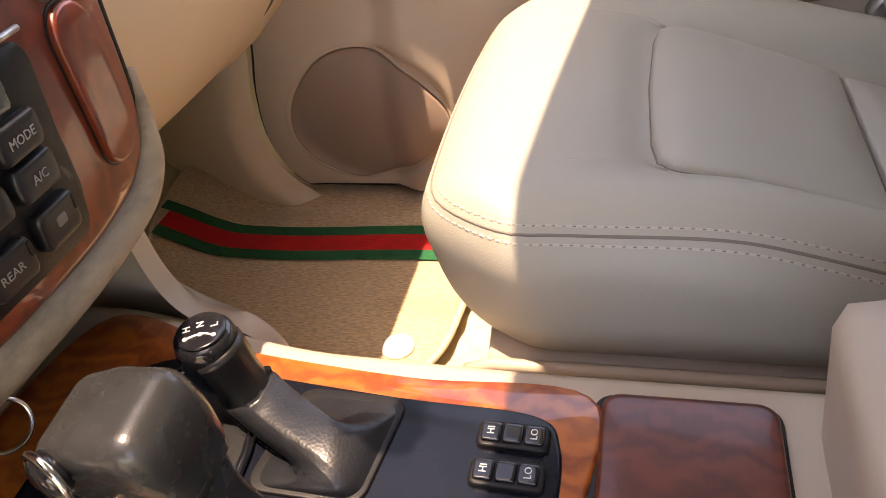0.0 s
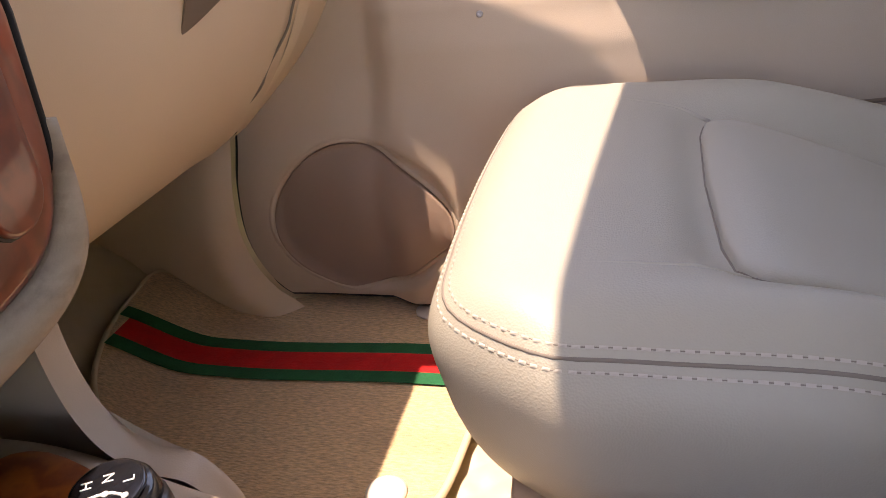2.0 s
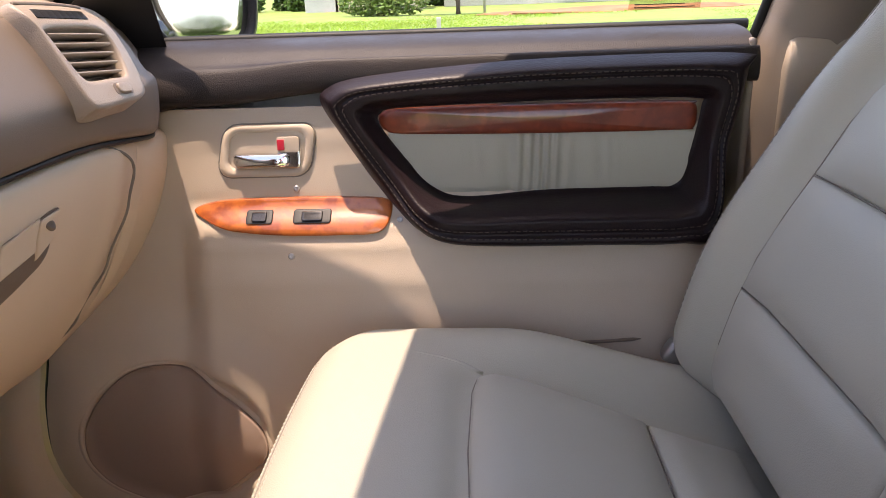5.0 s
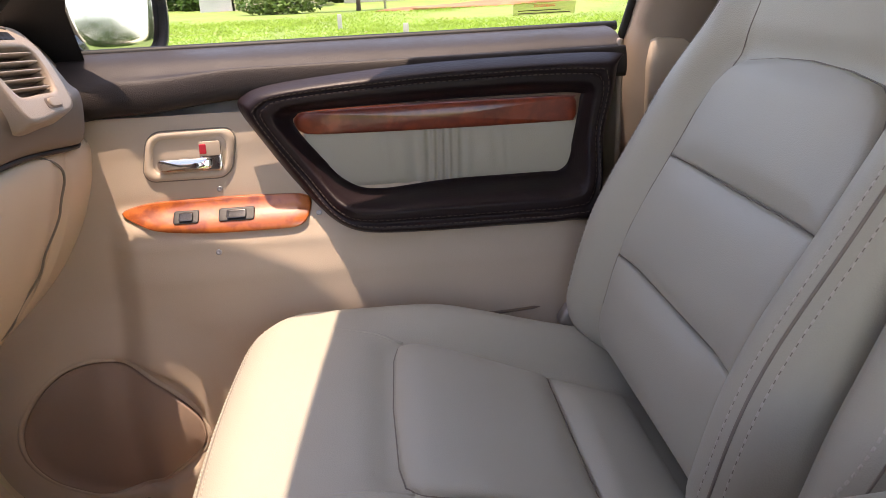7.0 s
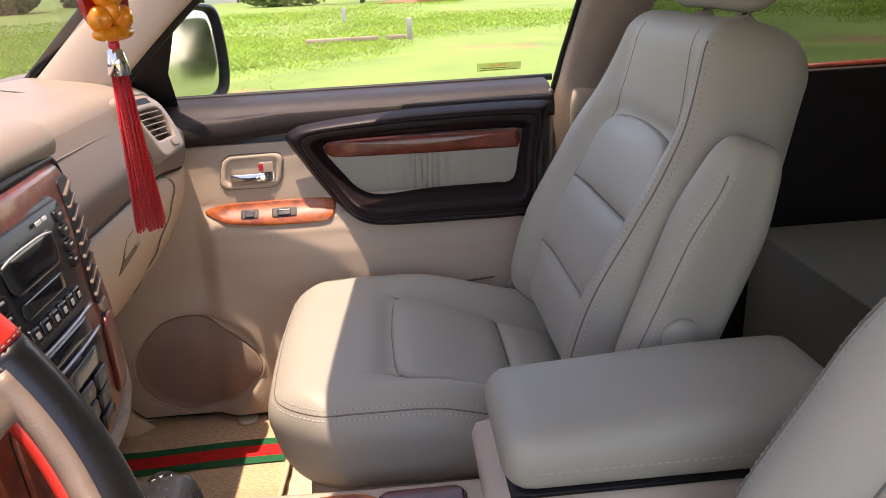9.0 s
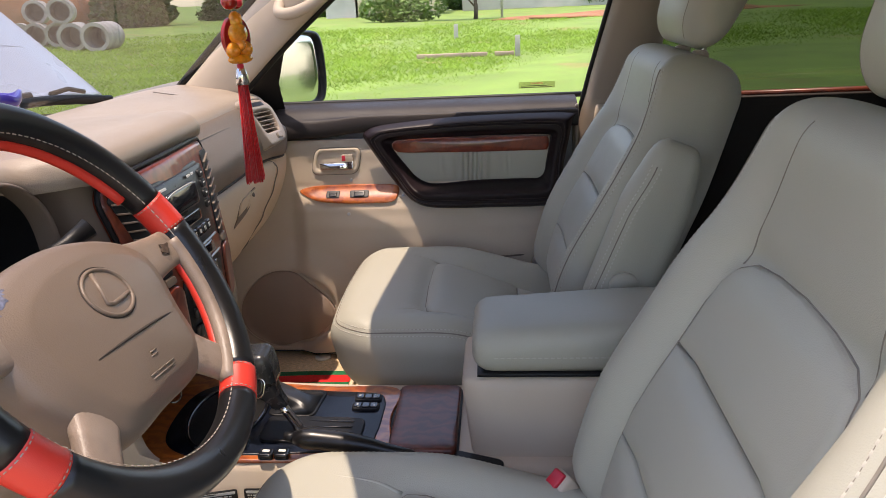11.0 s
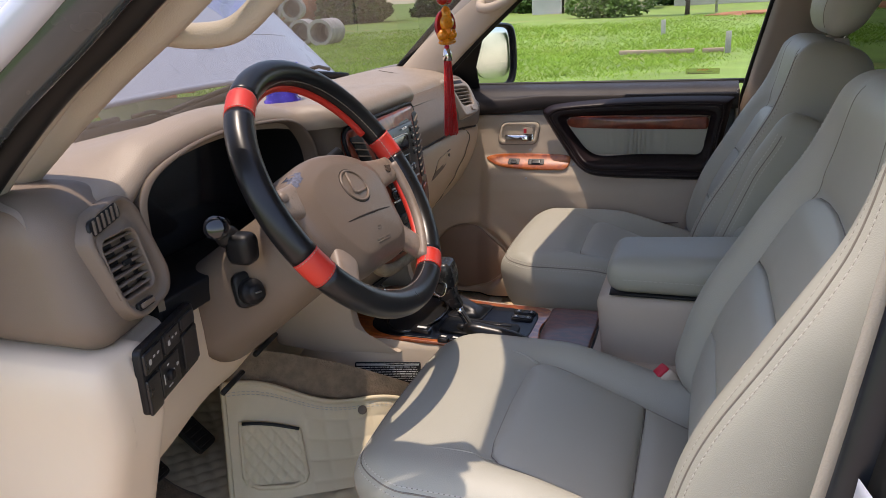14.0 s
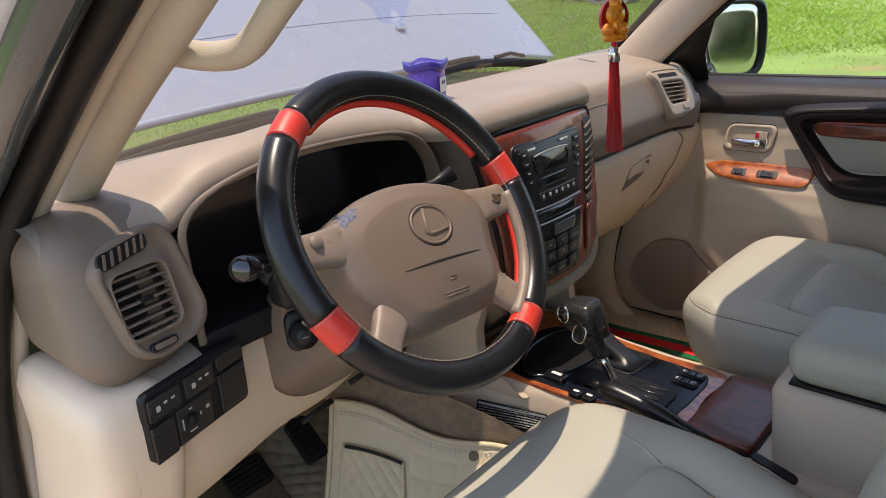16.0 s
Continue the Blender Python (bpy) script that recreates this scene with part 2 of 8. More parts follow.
def sheet(P, close_u=False, close_v=False, cap=False):
    """A surface through rows of points; cap closes the first and last rows."""
    bm = bmesh.new()
    V = [[bm.verts.new(p) for p in row] for row in P]
    nu, nv = len(V), len(V[0])
    for i in range(nu if close_u else nu - 1):
        for j in range(nv if close_v else nv - 1):
            a, b, c, d = V[i][j], V[i][(j + 1) % nv], V[(i + 1) % nu][(j + 1) % nv], V[(i + 1) % nu][j]
            try:
                bm.faces.new((a, b, c, d))
            except ValueError:
                pass
    if cap:
        bm.faces.new(V[0])
        bm.faces.new(V[-1])
    return bm


def join(*bms):
    out = bms[0]
    for b in bms[1:]:
        me = bpy.data.meshes.new("tmp")
        b.to_mesh(me)
        b.free()
        out.from_mesh(me)
        bpy.data.meshes.remove(me)
    return out


def moved(bm, m):
    bmesh.ops.transform(bm, matrix=m, verts=bm.verts)
    return bm


def box(sx, sy, sz, r=0.0, seg=3, at=(0, 0, 0)):
    bm = bmesh.new()
    bmesh.ops.create_cube(bm, size=1.0)
    bmesh.ops.scale(bm, vec=(sx, sy, sz), verts=bm.verts)
    if r:
        bmesh.ops.bevel(bm, geom=bm.edges[:], offset=min(r, 0.49 * min(sx, sy, sz)), segments=seg, profile=0.5, affect="EDGES")
    bmesh.ops.translate(bm, vec=at, verts=bm.verts)
    return bm


def spread(lo, hi, a, b, name="", bevel=0.004):
    """A bevelled block between two corners."""
    return box(abs(hi[0] - lo[0]), abs(hi[1] - lo[1]), abs(hi[2] - lo[2]), bevel, 2, [(p + q) / 2 for p, q in zip(lo, hi)])


def tube(path, r, n=10, closed=False, flat=1.0, up=(0, 0, 1)):
    """A round bar along a path; r may be a number or one for each point."""
    pts = [Vector(p) for p in path]
    rows = []
    for i, p in enumerate(pts):
        a = pts[i - 1] if (i or closed) else p
        b = pts[(i + 1) % len(pts)] if (i < len(pts) - 1 or closed) else p
        d = (b - a).normalized()
        u = d.cross(Vector(up))
        u = u.normalized() if u.length > 1e-4 else Vector((1, 0, 0))
        v = u.cross(d)
        k = r[i] if isinstance(r, (list, tuple)) else r
        rows.append([p + k * (math.cos(t) * u + flat * math.sin(t) * v) for t in lin(0, math.tau, n, endpoint=False)])
    return sheet(rows, closed, True, cap=not closed)


def ring(center, normal, R, r, n=64, m=12, start=0.0, end=math.tau, flat=1.0):
    """A ring, or an arc of one, about a normal."""
    q = Vector(normal).to_track_quat("Z", "Y")
    full = end - start > math.tau - 1e-6
    rows = []
    for t in lin(start, end, n, endpoint=not full):
        c, s = math.cos(t), math.sin(t)
        rows.append([Vector(center) + q @ Vector(((R + r * math.cos(a)) * c, (R + r * math.cos(a)) * s, flat * r * math.sin(a)))
                     for a in lin(0, math.tau, m, endpoint=False)])
    return sheet(rows, full, True, cap=not full)


def lathe(profile, n=24):
    """A turned body: profile of (radius, height)."""
    rows = [[Vector((r * math.cos(t), r * math.sin(t), z)) for t in lin(0, math.tau, n, endpoint=False)] for r, z in profile]
    return sheet(rows, False, True, cap=True)


def smooth_loop(points, n=8, closed=True):
    """A closed (or open) Catmull-Rom curve through points."""
    pts = [Vector(p) for p in points]
    out, k = [], len(pts)
    for i in range(k if closed else k - 1):
        p0 = pts[(i - 1) % k] if (closed or i) else pts[0]
        p1, p2 = pts[i], pts[(i + 1) % k]
        p3 = pts[(i + 2) % k] if (closed or i + 2 < k) else pts[-1]
        for t in lin(0, 1, n, endpoint=False):
            out.append(0.5 * ((2 * p1) + (p2 - p0) * t + (2 * p0 - 5 * p1 + 4 * p2 - p3) * t * t + (3 * p1 - p0 - 3 * p2 + p3) * t ** 3))
    if not closed:
        out.append(pts[-1])
    return out


def round_rect(w, h, r, n=6):
    """The outline of a rounded rectangle about the origin, as (x, y)."""
    out = []
    for cx, cy, a0 in ((w / 2 - r, h / 2 - r, 0), (-w / 2 + r, h / 2 - r, 90), (-w / 2 + r, -h / 2 + r, 180), (w / 2 - r, -h / 2 + r, 270)):
        for a in lin(a0, a0 + 90, n):
            out.append((cx + r * math.cos(radians(a)), cy + r * math.sin(radians(a))))
    return out


def slab(outline, place, depth, bevel=0.003, dome=0.0, rings=4):
    """A plate with a rounded rim: outline (u, v), place(u, v, w) gives the point at height w over the support."""
    c = (sum(p[0] for p in outline) / len(outline), sum(p[1] for p in outline) / len(outline))
    span = max(max(abs(p[0] - c[0]), abs(p[1] - c[1])) for p in outline)
    rows = [[place(u, v, 0.0) for u, v in [(p[0], p[1]) for p in outline]]]
    for k in range(5):
        a = k / 4 * math.pi / 2
        inset, h = bevel * (1 - math.cos(a)), depth - bevel + bevel * math.sin(a)
        f = 1 - inset / span
        rows.append([place(c[0] + (p[0] - c[0]) * f, c[1] + (p[1] - c[1]) * f, h) for p in outline])
    for k in range(1, rings + 1):
        f = (1 - bevel / span) * (1 - k / rings)
        f = max(f, 0.02)
        rows.append([place(c[0] + (p[0] - c[0]) * f, c[1] + (p[1] - c[1]) * f, depth + dome * (1 - f * f)) for p in outline])
    bm = sheet(rows, False, True)
    bm.verts.ensure_lookup_table()
    n = len(outline)
    bm.faces.new(bm.verts[-n:])
    return bm


def frame_of(origin, u, v):
    """place(u, v, w) on the plane through origin with axes u, v; w goes along their normal."""
    o, u = Vector(origin), Vector(u).normalized()
    v = Vector(v)
    v = (v - v.dot(u) * u).normalized()
    w = u.cross(v)
    return lambda a, b, c=0.0: o + a * u + b * v + c * w


def soft_box(L, W, H, r, cuts=26, bend=None):
    """A cushion body: a rounded block of many faces, bent by bend(p) -> p."""
    bm = bmesh.new()
    bmesh.ops.create_cube(bm, size=1.0)
    bmesh.ops.subdivide_edges(bm, edges=bm.edges[:], cuts=cuts, use_grid_fill=True)
    half = Vector((L / 2, W / 2, H / 2))
    for v in bm.verts:
        p = Vector([v.co[i] * 2 * half[i] for i in range(3)])
        q = Vector([max(-half[i] + r, min(half[i] - r, p[i])) for i in range(3)])
        d = p - q
        p = q + d.normalized() * min(r, d.length * 10) if d.length > 1e-7 else p
        v.co = bend(p) if bend else p
    bm.normal_update()
    return bm


def stitches(path, length=0.006, gap=0.003, width=0.0011, lift=0.0006):
    """A row of short threads along a path of (point, normal)."""
    bm = bmesh.new()
    walked, due = 0.0, 0.0
    for (p, n), (q, m) in zip(path, path[1:]):
        p, q, n = Vector(p), Vector(q), Vector(n)
        d = (q - p).length
        if d < 1e-9:
            continue
        way = (q - p) / d
        side = way.cross(n).normalized() * width
        while due < walked + d:
            a = p + way * (due - walked) + n * lift
            b = a + way * length
            top = n * width
            vs = [bm.verts.new(x) for x in (a + side, a - side, b - side, b + side, (a + b) / 2 + top + side * 0.6, (a + b) / 2 + top - side * 0.6)]
            for f in ((0, 4, 3), (1, 2, 5), (0, 1, 5, 4), (4, 5, 2, 3)):
                bm.faces.new([vs[i] for i in f])
            due += length + gap
        walked += d
    return bm


def smoothstep(a, b, x):
    t = max(0.0, min(1.0, (x - a) / (b - a)))
    return t * t * (3 - 2 * t)


def lettering(word, size, mat, parent, m):
    """Flat printed letters in the built-in font, as a mesh."""
    cu = bpy.data.curves.new("letters", "FONT")
    cu.body, cu.size, cu.align_x, cu.align_y, cu.resolution_u, cu.extrude = word, size, "CENTER", "CENTER", 2, 0.0002
    ob = bpy.data.objects.new("tmp", cu)
    me = bpy.data.meshes.new_from_object(ob)
    bpy.data.objects.remove(ob)
    me.materials.append(mat)
    me.transform(m)
    out = new("letters", me)
    out.parent = parent
    return out

# ---- ground and car shell ----
GROUND = -0.75


def build_ground():
    bm = bmesh.new()
    rows = []
    ds = [0, 2, 4, 6, 9, 13, 18, 25, 35, 50, 80, 140, 300, 800, 2500]
    for r in ds:
        row = []
        for t in lin(0, math.tau, 72, endpoint=False):
            x, y = r * math.cos(t), r * math.sin(t)
            h = 0.10 * noise.noise((x * 0.25, y * 0.25, 0)) + 0.25 * noise.noise((x * 0.05, y * 0.05, 3)) if 3 < r < 400 else 0
            row.append((x, y, GROUND + h * min(1, r / 12)))
        rows.append(row)
    bm = sheet(rows, False, True)
    return solid("ground", bm, GRASS_EARTH, "bright green grassy field with patches of bare red earth", "ground", "structure")


def grass_earth():
    m = material("grassy_earth", (0.165, 0.255, 0.042), 0.9, bump=1.0, bump_scale=9, vary=0.25, vary_scale=0.6,
                 spots=((0.35, 0.60, 0.72, (0.33, 0.17, 0.08), 0.75), (2.5, 0.5, 0.7, (0.18, 0.22, 0.045), 0.6)))
    return m


GRASS_EARTH = grass_earth()
build_ground()
BARE_EARTH = material("trodden_earth", (0.40, 0.29, 0.21), 0.95, bump=0.8, bump_scale=14, vary=0.2, vary_scale=1.2, spots=((3.0, 0.55, 0.7, (0.28, 0.19, 0.13), 0.6),))
def earth_patch():
    edge = []
    for t in lin(0, math.tau, 160, endpoint=False):
        c, s_ = math.cos(t), math.sin(t)
        r = 1 + 0.05 * math.sin(3 * t + 1) + 0.22 * noise.noise((2.2 * c, 2.2 * s_, 5)) * (s_ < 0.3) + 0.06 * noise.noise((9 * c, 9 * s_, 2))
        edge.append((3.0 + 5.8 * r * math.copysign(abs(c) ** 0.6, c), -3.6 + (5.2 if s_ < 0 else 5.0) * (r if s_ < 0.3 else 1 + 0.03 * math.sin(17 * t)) * math.copysign(abs(s_) ** 0.6, s_)))
    return slab(edge, lambda a, b, c: Vector((a, b, GROUND + 0.010 + c)), 0.03, 0.025, 0, 6)


# Added, mostly unseen: gives the cabin warm bounce in place of grass green
solid("bare_ground", earth_patch(), BARE_EARTH, "added patch of trodden bare earth under the car", "ground", "structure")


# Unseen roof; its edges and notch are shaped to place the sun's limits
def roof_mesh(up, side=1.0):
    rows = []
    for x in lin(0.058, 2.3, 16):
        row = []
        for k in lin(-1, 1, 25):
            y = k * (0.63 + 0.11 * smoothstep(0.06, 0.15, x) if k > 0 else 0.605) * side
            drop = 0.015 + 0.13 * abs(k) ** 4
            sun_notch = 0.065 * smoothstep(-0.12, -0.40, y) * (1 - smoothstep(0.0, 0.4, x))
            row.append((x + sun_notch + 0.02 - 0.03 * (1 - k * k) + 0.02 * k * k, y, 1.28 - 0.16 * (1 - smoothstep(-0.05, 0.5, x)) - drop + up))
        rows.append(row)
    return sheet(rows)


def strip(path, width, thick, mat, name, parent, label="", axis=(0, 1, 0)):
    """A trim of oval section along a path."""
    return part(name, tube(smooth_loop(path, 6, False), width / 2, 14, flat=thick / width, up=axis), mat, parent, label)


# passenger's and driver's windscreen pillars, as lines through the trim
PILLAR_P = [(-0.36, 0.690, 0.705), (-0.305, 0.685, 0.755), (-0.16, 0.668, 0.885), (-0.05, 0.655, 0.975), (0.07, 0.63, 1.07), (0.14, 0.60, 1.13)]
PILLAR_D = [(-0.46, -0.73, 0.655), (-0.365, -0.715, 0.735), (-0.19, -0.695, 0.875), (-0.055, -0.685, 0.965), (0.07, -0.650, 1.07), (0.14, -0.61, 1.13)]


def shifted(path, dx, dy, dz):
    return [(x + dx, y + dy, z + dz) for x, y, z in path]


def build_shell():
    # floor pan, front bulkhead and the closed rear of the cabin
    solid("floor", spread((-0.75, -0.80, -0.02), (2.3, 0.84, 0.02), 0, 0), CARPET_DARK, "brown carpeted car floor under the mats", "floor", "structure")
    solid("bulkhead", spread((-0.80, -0.80, 0.0), (-0.76, 0.80, 0.68), 0, 0), CARPET_DARK, "carpeted bulkhead ahead of the pedals", "bulkhead", "structure")
    solid("ceiling", roof_mesh(0.0), CEILING, "beige fabric headliner under the car roof", "ceiling", "structure")
    solid("roof", roof_mesh(0.04, 1.02), PAINT, "white painted car roof", "roof", "structure")
    # unseen rear wall and block, kept pale to bounce light into the cabin
    solid("wall_rear", spread((2.28, -0.78, 0.0), (2.32, 0.86, 1.22), 0, 0), BEIGE_GREY, "closed rear of the car cabin", "wall", "structure")
    solid("cargo_floor", spread((1.0, -0.70, 0.06), (2.28, 0.76, 0.36), 0, 0), LEATHER, "unseen rear block in grey beige leather, pale to bounce light", "bench", "structure")
    # passenger's side behind the front door
    side = thing("rear_side_panel", "dark rear door trim with a tinted window", "car door", kind="structure")
    part("door_trim", spread((0.76, 0.78, 0.04), (1.75, 0.85, 0.685), 0, 0), DARKTRIM, side)
    part("rear_quarter", spread((1.75, 0.74, 0.04), (2.3, 0.85, 1.13), 0, 0), TAUPE, side)
    part("sill_line", tube([(0.76, 0.80, 0.687), (1.75, 0.80, 0.690)], 0.008, 8), WOOD_DARK, side)
    pane = part("window_pane", sheet([[(x, 0.845 - 0.20 * k, 0.68 + 0.42 * k) for x in lin(0.70, 1.78, 6)] for k in lin(0, 1, 5)]), GLASS_DARK, side, "dark tinted window")
    pane.visible_shadow = False
    # B pillar of the passenger's side, with the belt hanging on it
    b = thing("door_pillar", "brownish beige trimmed pillar with a seat belt", "pillar", "door pillars", kind="structure")
    rows = []
    for z in lin(0.05, 1.16, 30):
        k = max(0, (z - 0.69) / 0.45)
        x0, x1 = 0.571 + 0.091 * max(0, min(1, (z - 0.62) / 0.43)), 0.745 + 0.06 * k
        y0 = 0.800 - 0.18 * k
        rows.append([(x0, y0 + 0.03, z), (x0 + 0.006, y0 + 0.005, z), (x0 + 0.02, y0 - 0.008, z), (0.5 * (x0 + x1), y0 - 0.020, z), (x1 - 0.02, y0 - 0.008, z), (x1, y0 + 0.03, z)])
    part("pillar_trim", sheet(rows), PILLAR, b)
    part("pillar_seal", tube([(0.570 + 0.090 * max(0, min(1, (z - 0.62) / 0.43)), 0.835 - 0.19 * max(0, (z - 0.69) / 0.45), z) for z in lin(0.08, 1.16, 14)], 0.007, 10, up=(0, 1, 0)), RUBBER, b, "black door seal")
    belt = [(0.690, 0.735, 1.10), (0.682, 0.760, 0.95), (0.672, 0.778, 0.80), (0.660, 0.786, 0.70), (0.640, 0.785, 0.45), (0.62, 0.75, 0.15)]
    part("seat_belt", tube(smooth_loop(belt, 6, False), 0.024, 10, flat=0.08, up=(0, 1, 0)), SEATBELT, b, "beige webbing belt")
    part("belt_cover", soft_box(0.10, 0.05, 0.36, 0.018, 8, lambda p: Vector((p.x + 0.655, p.y + 0.80, p.z + 0.50))), BEIGE_GREY, b, "lower pillar cover")
    # driver's B pillar and the closed rear door behind it
    b2 = thing("door_pillar", "driver's door pillar with pale trim and black rubber seal", "pillar", "door pillars", kind="structure")
    front = [(0.550, -0.757, 0.10), (0.577, -0.755, 0.35), (0.609, -0.753, 0.58), (0.632, -0.752, 0.76), (0.651, -0.748, 0.90), (0.680, -0.705, 1.05), (0.715, -0.635, 1.16)]
    strip(front, 0.016, 0.010, HEADLINER, "pale_edge", b2, "pale edge trim")
    strip(shifted(front, 0.026, -0.020, 0), 0.056, 0.026, SEAL_BLUE, "pillar_seal", b2, "black rubber seal")
    rows = []
    for x, y, z in smooth_loop(front, 5, False):
        rows.append([(x + 0.020, y - 0.010, z), (x + 0.022, y - 0.050, z), (x + 0.025, y - 0.078, z), (x + 0.045, y - 0.070, z), (x + 0.16, y + 0.03, z)])
    part("pillar_skin", sheet(rows), RUBBER, b2, "black door pillar face")
    rd = thing("rear_door", "closed rear car door, white below a tinted window", "car door")
    rows = []
    for z in lin(-0.25, 0.555, 20) + [0.562, 0.564]:
        bulge = 0.045 * math.sin(max(0, min(1, (z + 0.25) / 0.95)) * math.pi) - (0.004 if z > 0.558 else 0) - (0.02 if z > 0.563 else 0)
        x0 = 0.578 + 0.062 * smoothstep(0.0, 0.75, z)
        rows.append([(x0 - 0.012, -0.79, z), (x0 - 0.006, -0.818 - bulge * 0.9, z)] + [(x, -0.822 - bulge, z) for x in lin(x0, 1.55, 12)])
    part("door_skin", sheet(rows), PAINT, rd, "white painted door skin")
    part("sill_seal", tube([(0.622, -0.836, 0.568), (1.55, -0.836, 0.582)], 0.006, 10), RUBBER, rd, "black window moulding")
    rp = part("window_pane", sheet([[(px + 0.024 + (1.50 - px) * k, py - 0.076, pz) for k in lin(0, 1, 6)] for px, py, pz in smooth_loop(front, 5, False) if pz > 0.56]), GLASS_DARK, rd, "dark tinted window")
    rp.visible_shadow = False
    part("door_back", spread((0.72, -0.80, 0.0), (2.3, -0.76, 0.66), 0, 0), DARKTRIM, rd)
    part("quarter", spread((1.55, -0.80, 0.66), (2.3, -0.64, 1.14), 0, 0), DARKTRIM, rd)
    # driver's sill below the door opening
    solid("door_sill", spread((-0.45, -0.86, -0.05), (0.62, -0.74, 0.07), 0, 0), BEIGE_GREY, "beige plastic door sill", "sill", "structure")
    # windscreen pillars
    pp = thing("windscreen_pillar", "beige trimmed windscreen pillar with a grab handle", "pillar", "windscreen pillars", kind="structure")
    strip(PILLAR_P, 0.115, 0.045, BEIGE_GREY, "pillar_trim", pp, axis=(0.3, 1, 0))
    strip(shifted(PILLAR_P, -0.062, 0.012, 0.030), 0.016, 0.012, RUBBER, "glass_gasket", pp, "black windscreen gasket")
    strip(shifted(PILLAR_P, 0.046, 0.006, -0.034), 0.020, 0.02, RUBBER, "door_seal", pp, "black door seal")
    handle_p = smooth_loop([(-0.105, 0.650, 0.945), (-0.100, 0.618, 0.925), (-0.06, 0.600, 0.925), (0.0, 0.590, 0.95), (0.06, 0.585, 0.995), (0.10, 0.61, 1.05)], 6, False)
    part("grab_handle", tube(handle_p, 0.0125, 12), BEIGE_GREY, pp, "beige grab handle")
    pd = thing("windscreen_pillar", "beige windscreen pillar beside the open driver's door", "pillar", "windscreen pillars", kind="structure")
    strip(PILLAR_D, 0.060, 0.050, HEADLINER, "pillar_trim", pd, axis=(0.3, 1, 0))
    strip(shifted(PILLAR_D, -0.035, -0.140, 0.004), 0.036, 0.034, PAINT, "outer_skin", pd, "white painted edge")
    handle_d = smooth_loop([(-0.115, -0.690, 0.945), (-0.090, -0.660, 0.930), (-0.055, -0.642, 0.925), (-0.015, -0.634, 0.932), (0.03, -0.628, 0.965), (0.07, -0.622, 1.00), (0.11, -0.63, 1.05)], 6, False)
    part("grab_handle", tube(handle_d, 0.0145, 12), HEADLINER, pd, "beige grab handle")
    # lower door seal running down beside the dash
    low = [(0.14, -0.66, 1.126), (0.07, -0.70, 1.066), (-0.055, -0.735, 0.961), (-0.19, -0.745, 0.868), (-0.300, -0.785, 0.745), (-0.335, -0.805, 0.660), (-0.385, -0.820, 0.540), (-0.425, -0.830, 0.38), (-0.42, -0.84, 0.20), (-0.33, -0.85, 0.06)]
    strip([(x + 0.002, y - 0.018, z) for x, y, z in low], 0.044, 0.036, RUBBER, "door_seal", pd, "black rubber seal")
    strip([(x + 0.006, y + 0.012, z) for x, y, z in low], 0.018, 0.020, HEADLINER, "inner_seal", pd, "beige seal")
    strip([(x - 0.03, y - 0.065, z) for x, y, z in low], 0.08, 0.05, PAINT_DARK, "pillar_skin", pd, "dark glossy channel")
    # windscreen
    rows = []
    for k in lin(0, 1, 14):
        row = []
        for j in lin(-1, 1, 25):
            y = j * (0.74 - 0.10 * k)
            x = -0.66 + 0.755 * k + 0.21 * j * j * (1 - 0.75 * k)
            z = 0.700 + 0.42 * k ** 0.9
            row.append((x, y, z))
        rows.append(row)
    ws = solid("windscreen", sheet(rows), GLASS_SCREEN, "large clear windscreen", "windscreen", "structure")
    ws.visible_shadow = False


build_shell()


